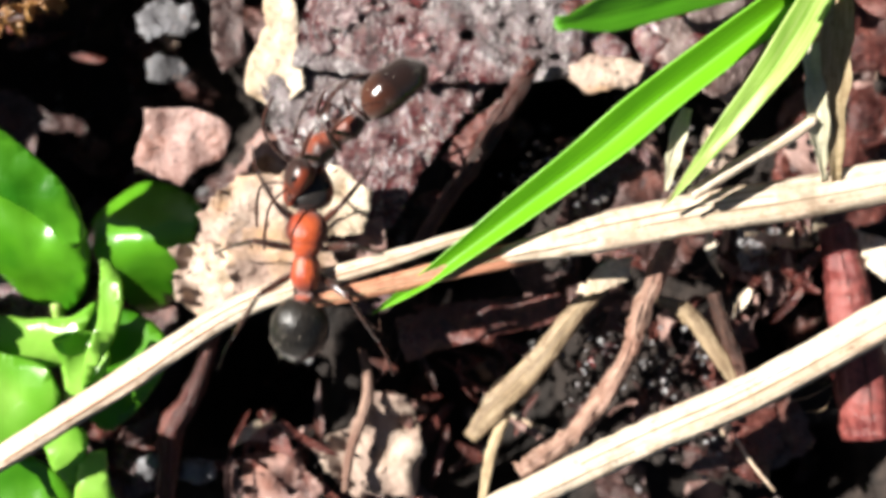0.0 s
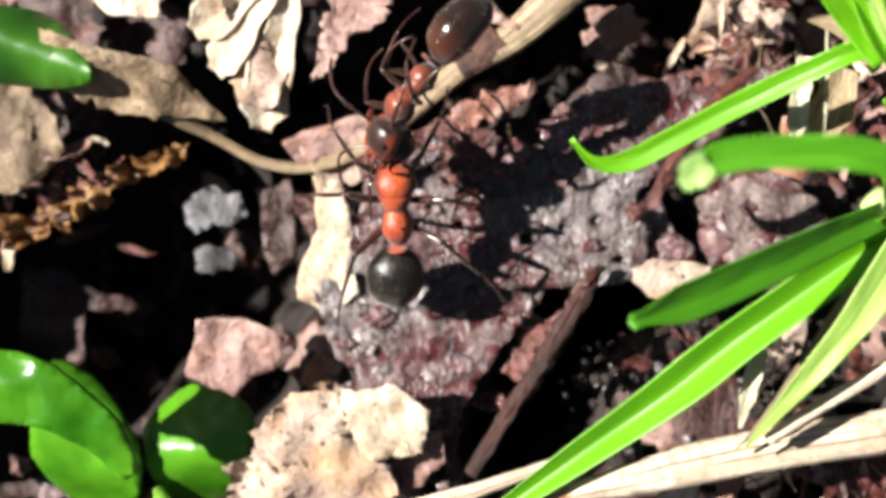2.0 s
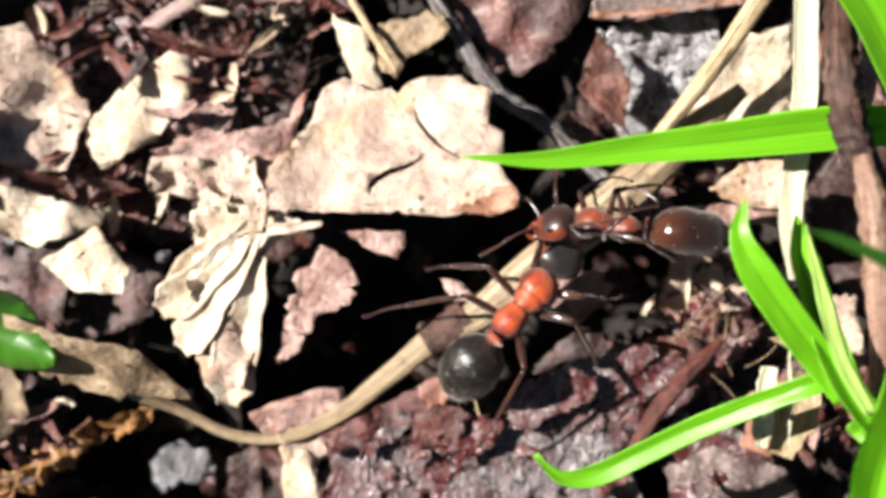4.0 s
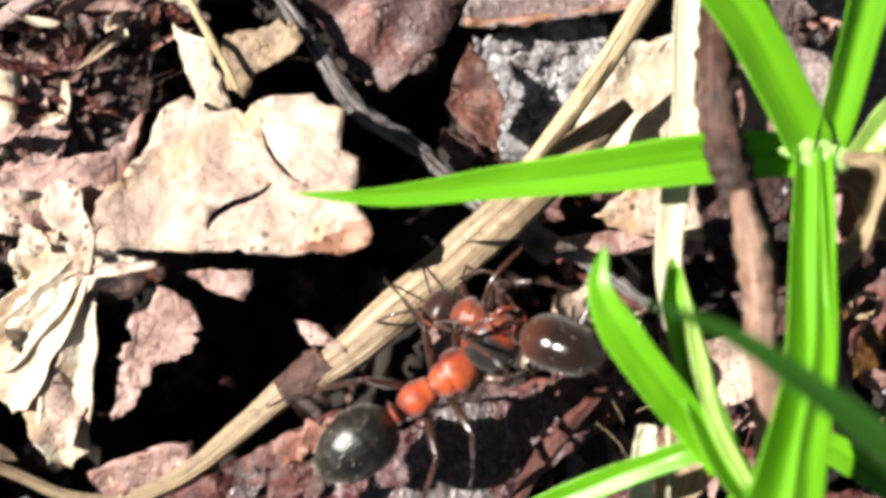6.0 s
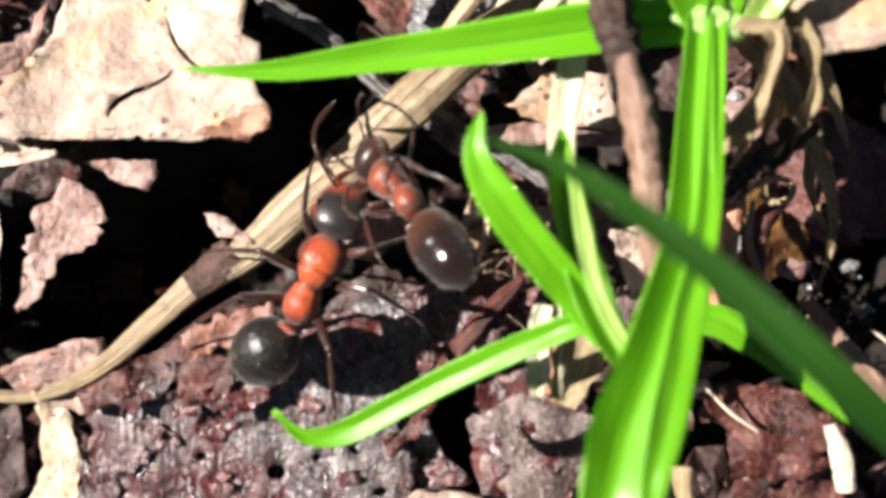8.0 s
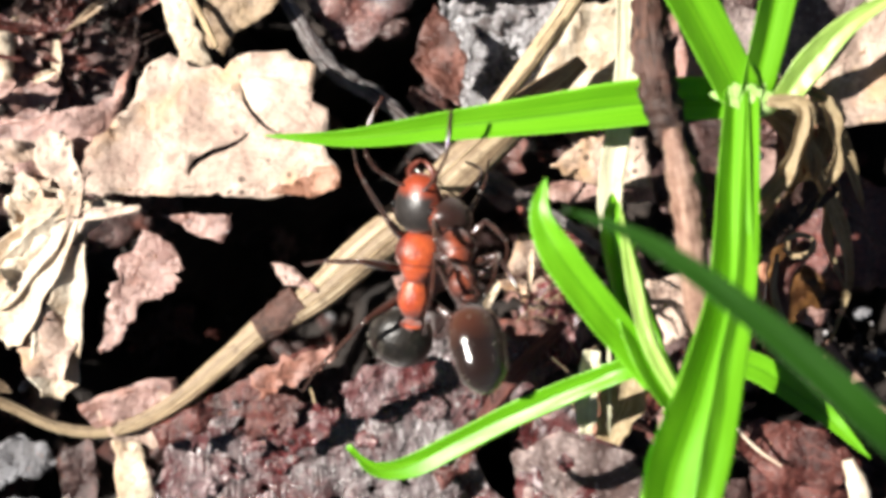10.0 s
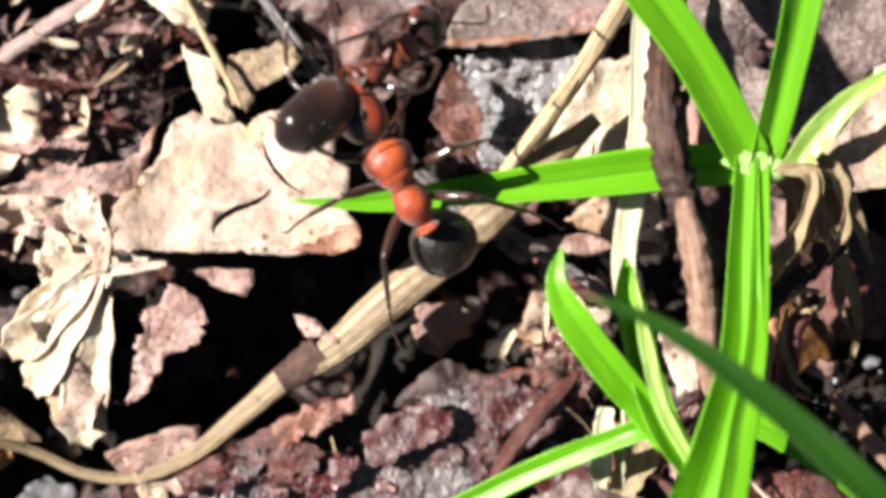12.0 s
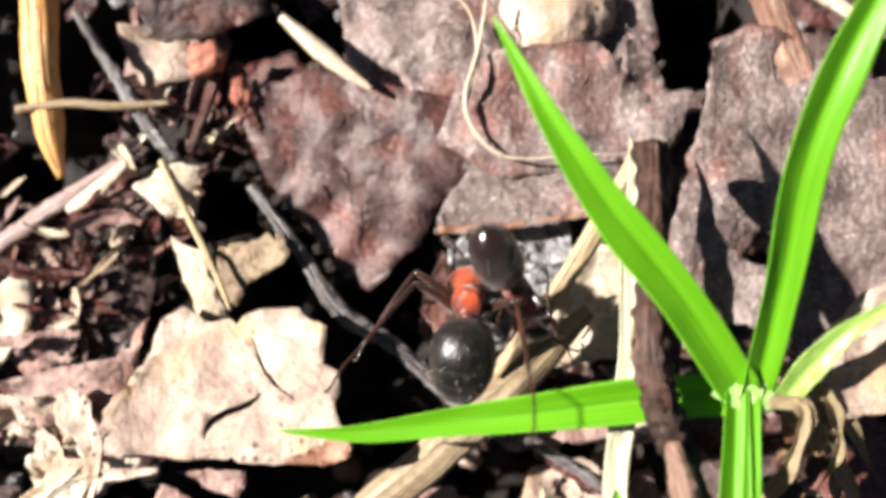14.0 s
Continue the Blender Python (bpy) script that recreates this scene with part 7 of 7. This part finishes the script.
def ant(label, s, sg, long, wide, deep, thorax_mat, head_mat, gaster_mat, leg_mat, legs):
    """A wood ant facing +y, its origin in the middle of the thorax; s scales it."""
    root = empty("ant", (0, 0, 0), label, "ant", "wood ants")
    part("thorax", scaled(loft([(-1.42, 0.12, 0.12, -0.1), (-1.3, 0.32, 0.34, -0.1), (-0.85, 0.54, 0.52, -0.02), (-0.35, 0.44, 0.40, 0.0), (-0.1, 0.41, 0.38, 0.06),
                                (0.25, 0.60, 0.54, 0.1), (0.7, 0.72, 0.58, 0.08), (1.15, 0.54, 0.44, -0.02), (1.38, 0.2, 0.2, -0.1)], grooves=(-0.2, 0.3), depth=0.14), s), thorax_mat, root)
    part("petiole", scaled(loft([(-1.80, 0.14, 0.14, -0.2), (-1.66, 0.22, 0.24, -0.15), (-1.58, 0.38, 0.50, 0.1), (-1.48, 0.36, 0.46, 0.1), (-1.38, 0.18, 0.18, -0.15), (-1.25, 0.16, 0.16, -0.15)], n=16), s), thorax_mat, root)
    neck = Vector((0, 1.38, -0.05))
    head = part("head", scaled(loft([(1.30, 0.16, 0.16, 0), (1.42, 0.52, 0.40, 0), (1.62, 0.74, 0.52, 0.02), (2.0, 0.80, 0.55, 0), (2.45, 0.66, 0.46, -0.06), (2.78, 0.44, 0.30, -0.14), (2.92, 0.2, 0.14, -0.18)]), s * 1.06, neck), head_mat, root)
    head.location = neck * s * MM
    for side in (-1, 1):
        part("eye", scaled(lump_mesh((side * 0.66, 2.12, 0.28), (0.10, 0.17, 0.14), 0.02), s, neck), ANT_EYE, head, "glossy black compound eye")
        part("mandible", limb([(side * 0.36, 2.75, -0.2), (side * 0.42, 3.05, -0.26), (side * 0.22, 3.3, -0.3), (side * 0.02, 3.42, -0.3)], (0.26, 0.24, 0.16, 0.05), s, neck), ANT_JAW, head)
        part("scape", limb([(side * 0.24, 2.66, 0.12), (side * 0.62, 2.95, 0.4), (side * 1.0, 3.3, 0.62), (side * 1.3, 3.7, 0.65)], (0.10, 0.10, 0.11, 0.12), s, neck), leg_mat, head)
        part("funiculus", limb([(side * 1.3, 3.7, 0.65), (side * 1.42, 4.15, 0.45), (side * 1.35, 4.7, 0.15), (side * 1.2, 5.2, -0.2)], (0.10, 0.12, 0.14, 0.10), s, neck), leg_mat, head)
    waist = Vector((0, -1.86, -0.15))
    rings = [(-1.86, 0.14, 0.14, -0.15), (-2.0, 0.48, 0.50, -0.05), (-2.35, 0.86, 0.82, 0.05), (-2.95, 1.04, 0.98, 0.08), (-3.6, 1.0, 0.94, 0.04), (-4.15, 0.78, 0.74, -0.02), (-4.5, 0.50, 0.46, -0.08), (-4.68, 0.22, 0.2, -0.12), (-4.72, 0.06, 0.06, -0.12)]
    rings = [((y + 1.86) * long - 1.86, w * wide * (1.15 if wide < 0.95 and y < -4 else 1), h * deep * (1.15 if wide < 0.95 and y < -4 else 1), z) for y, w, h, z in rings]
    gaster = part("gaster", scaled(loft(rings, n=44, sides=28, grooves=(-2.75, -3.4, -3.95, -4.35), depth=0.03 if wide > 0.95 else 0.02), sg, waist), gaster_mat, root)
    part("hairs", scaled(hair_mesh(rings, 120 if wide > 0.95 else 36, 0.2, 5), sg, waist), ANT_HAIR, gaster, "short pale hairs")
    gaster.location = Vector((0, -1.62, -0.15)) * s * MM
    limbs = []
    for joints in legs:
        for side in (-1, 1):
            j, k, a, f = (Vector((side * q[0], q[1], q[2])) for q in joints)
            mid = (j + k) / 2 + Vector((0, 0, 0.08))
            leg = part("leg", limb([tuple(j), tuple(mid), tuple(k)], (0.22, 0.28, 0.18), s, j), leg_mat, root)
            leg.location = j * s * MM
            part("tibia", limb([tuple(k), tuple((k + a) / 2 + Vector((0, 0, 0.06))), tuple(a)], (0.15, 0.17, 0.12), s, j), leg_mat, leg)
            part("tarsus", limb([tuple(a), tuple((a + f) / 2 + Vector((side * 0.06, 0, 0.05))), tuple(f), tuple(f + Vector((side * 0.12, 0.06, -0.02)))], (0.09, 0.085, 0.07, 0.04), s, j), leg_mat, leg)
            limbs.append((leg, side))
    return root, head, gaster, limbs


carrier = ant("red and black wood ant dragging another ant", 1.0, 0.97, 1.0, 1.0, 0.95, ANT_RED, ANT_HEAD, ANT_BLACK, ANT_LEG, LEGS)
carried = ant("limp dark brown ant held by the jaws of another", 0.80, 0.94, 0.95, 0.80, 0.76, ANT_RUSSET, ANT_HEAD_RUSSET, ANT_GASTER, ANT_LEG, LIMP)

# seconds, pitch and roll of the carrier's head
NOD = [(0, -8, 0), (1, -10, 0), (2, -14, 12), (3, -12, 10), (3.5, -8, 10), (6, 34, 12), (6.5, 40, 14), (7, 26, 18), (7.5, 14, 10), (8, -8, 0),
       (8.5, -8, 12), (9, 22, 0), (11.5, 8, -75), (12, 8, -60), (12.5, -4, -24), (13, -8, 8), (13.5, -12, 14), (14, 0, 0)]
# seconds, place in mm, pitch, roll, heading; then the turns of head and of abdomen
CARRIER = [
    (0, -4.33, 0.62, 3.60, 5, 0, -3, 3, -12, 38),
    (0.5, -4.60, 3.98, 2.30, 8, 0, -4, 17, -10, 0),
    (1, -4.09, 6.35, 2.30, 10, 0, -3, 9, -1, 0),
    (1.5, -3.64, 8.62, 2.40, 12, 0, -2, 16, -2, 23),
    (2, -3.23, 9.93, 2.50, 12, 0, 1, 9, -12, 40),
    (2.5, -2.51, 12.19, 2.60, 10, 0, -14, 8, 2, 40),
    (3, 0.37, 14.71, 2.80, 2, 0, -28, 2, -7, 28),
    (3.5, 1.63, 16.16, 2.50, -8, 0, -37, 10, 3, 46),
    (6, 3.94, 15.12, 2.80, 0, 0, -59, 24, 6, 0),
    (6.5, 3.85, 14.83, 2.80, 0, 0, -62, 23, -9, 30),
    (7, 3.31, 14.74, 2.80, 0, 0, -59, 22, -8, 0),
    (7.5, 3.45, 14.92, 2.80, 0, 0, -56, 24, 1, 58),
    (8, 3.13, 14.91, 2.80, 0, 0, -28, 8, -24, 40),
    (8.5, 3.92, 16.63, 2.80, 0, 0, -27, 14, -9, 46),
    (9, 4.93, 15.58, 3.20, 0, 0, -31, 1, -40, 70),
    (11.5, 3.68, 19.78, 7.60, 30, 0, 38, 3, 14, 58),
    (12, 3.70, 20.85, 8.20, 14, 0, 27, -7, 16, 58),
    (12.5, 4.10, 21.32, 8.20, 10, 0, 22, 1, 2, 40),
    (13, 4.88, 21.52, 9.00, -10, 0, 18, 5, 4, 42),
    (13.5, 5.83, 23.38, 9.60, -46, 0, 7, 8, 3, 68),
    (14, 6.22, 24.27, 4.20, -72, 0, -9, -7, -4, 84),
]
CARRIED = [
    (0, -3.32, 4.22, 4.40, -10, 60, 121),
    (0.5, -3.50, 6.67, 4.60, -14, 60, 130),
    (1, -2.69, 9.06, 4.60, -14, 60, 137),
    (1.5, -2.56, 11.28, 4.60, -14, 50, 138),
    (2, -2.56, 13.23, 4.60, -14, 40, 133),
    (2.5, -1.16, 15.35, 4.60, -10, 40, 117),
    (3, 3.11, 17.31, 4.40, -10, 40, 94),
    (3.5, 4.69, 18.70, 4.20, -10, 40, 81),
    (6, 5.31, 16.90, 3.06, -35, 20, 57),
    (6.5, 5.70, 17.04, 3.06, -35, 20, 72),
    (7, 5.79, 16.24, 3.41, -25, 20, 81),
    (7.5, 5.61, 17.03, 3.46, -35, 20, 58),
    (8, 5.74, 17.32, 4.49, -40, -20, 54),
    (8.5, 6.35, 18.48, 5.08, -55, -30, 28),
    (9, 7.38, 15.83, 5.09, -40, 0, 28),
    (11.5, 2.61, 22.10, 8.60, -20, 20, -52),
    (12, 3.50, 24.08, 8.60, -20, 20, -58),
    (12.5, 3.93, 23.92, 7.83, -30, 10, -180),
    (13, 4.98, 24.10, 8.60, -25, 0, -181),
    (13.5, 6.33, 25.12, 8.80, -25, 0, -193),
    (14, 7.87, 23.85, 3.75, -52, 20, -173),
]


NODS = tuple(zip(*NOD))


def motions():
    root, head, gaster, limbs = carrier
    walk(root, [(t, pose(x * MM, y * MM, z * MM, pitch, roll, turn)) for t, x, y, z, pitch, roll, turn, _, _, _ in CARRIER])
    walk(head, [(t, Matrix.Translation(head.location) @ pose(0, 0, 0, np.interp(t, NODS[0], NODS[1]), np.interp(t, NODS[0], NODS[2]), h)) for (t, h) in [(r[0], r[7]) for r in CARRIER]])
    walk(gaster, [(t, Matrix.Translation(gaster.location) @ pose(0, 0, 0, dip, 0, g)) for (t, g, dip) in [(r[0], r[8], r[9]) for r in CARRIER]])
    for n, (leg, side) in enumerate(limbs):
        beat = math.pi * ((n // 2 + (side > 0)) % 2)
        at = leg.location.copy()
        rows = []
        for k in range(71):
            t = k * 0.2
            s = math.sin(2 * math.pi * 1.3 * t + beat)
            lift = max(0, math.cos(2 * math.pi * 1.3 * t + beat))
            rows.append((t, Matrix.Translation(at) @ pose(0, 0, 0, 0, -side * 7 * lift, side * 13 * s)))
        walk(leg, rows)
    root, head, gaster, limbs = carried
    walk(root, [(t, pose(x * MM, y * MM, z * MM, pitch, roll, turn)) for t, x, y, z, pitch, roll, turn in CARRIED])
    walk(gaster, [(t, Matrix.Translation(gaster.location) @ pose(0, 0, 0, 0, 0, 5 * math.sin(t * 2.1))) for t in range(0, 15)])
    walk(head, [(t, Matrix.Translation(head.location) @ pose(0, 0, 0, -15, 0, 6 * math.sin(t * 1.7))) for t in range(0, 15)])


motions()
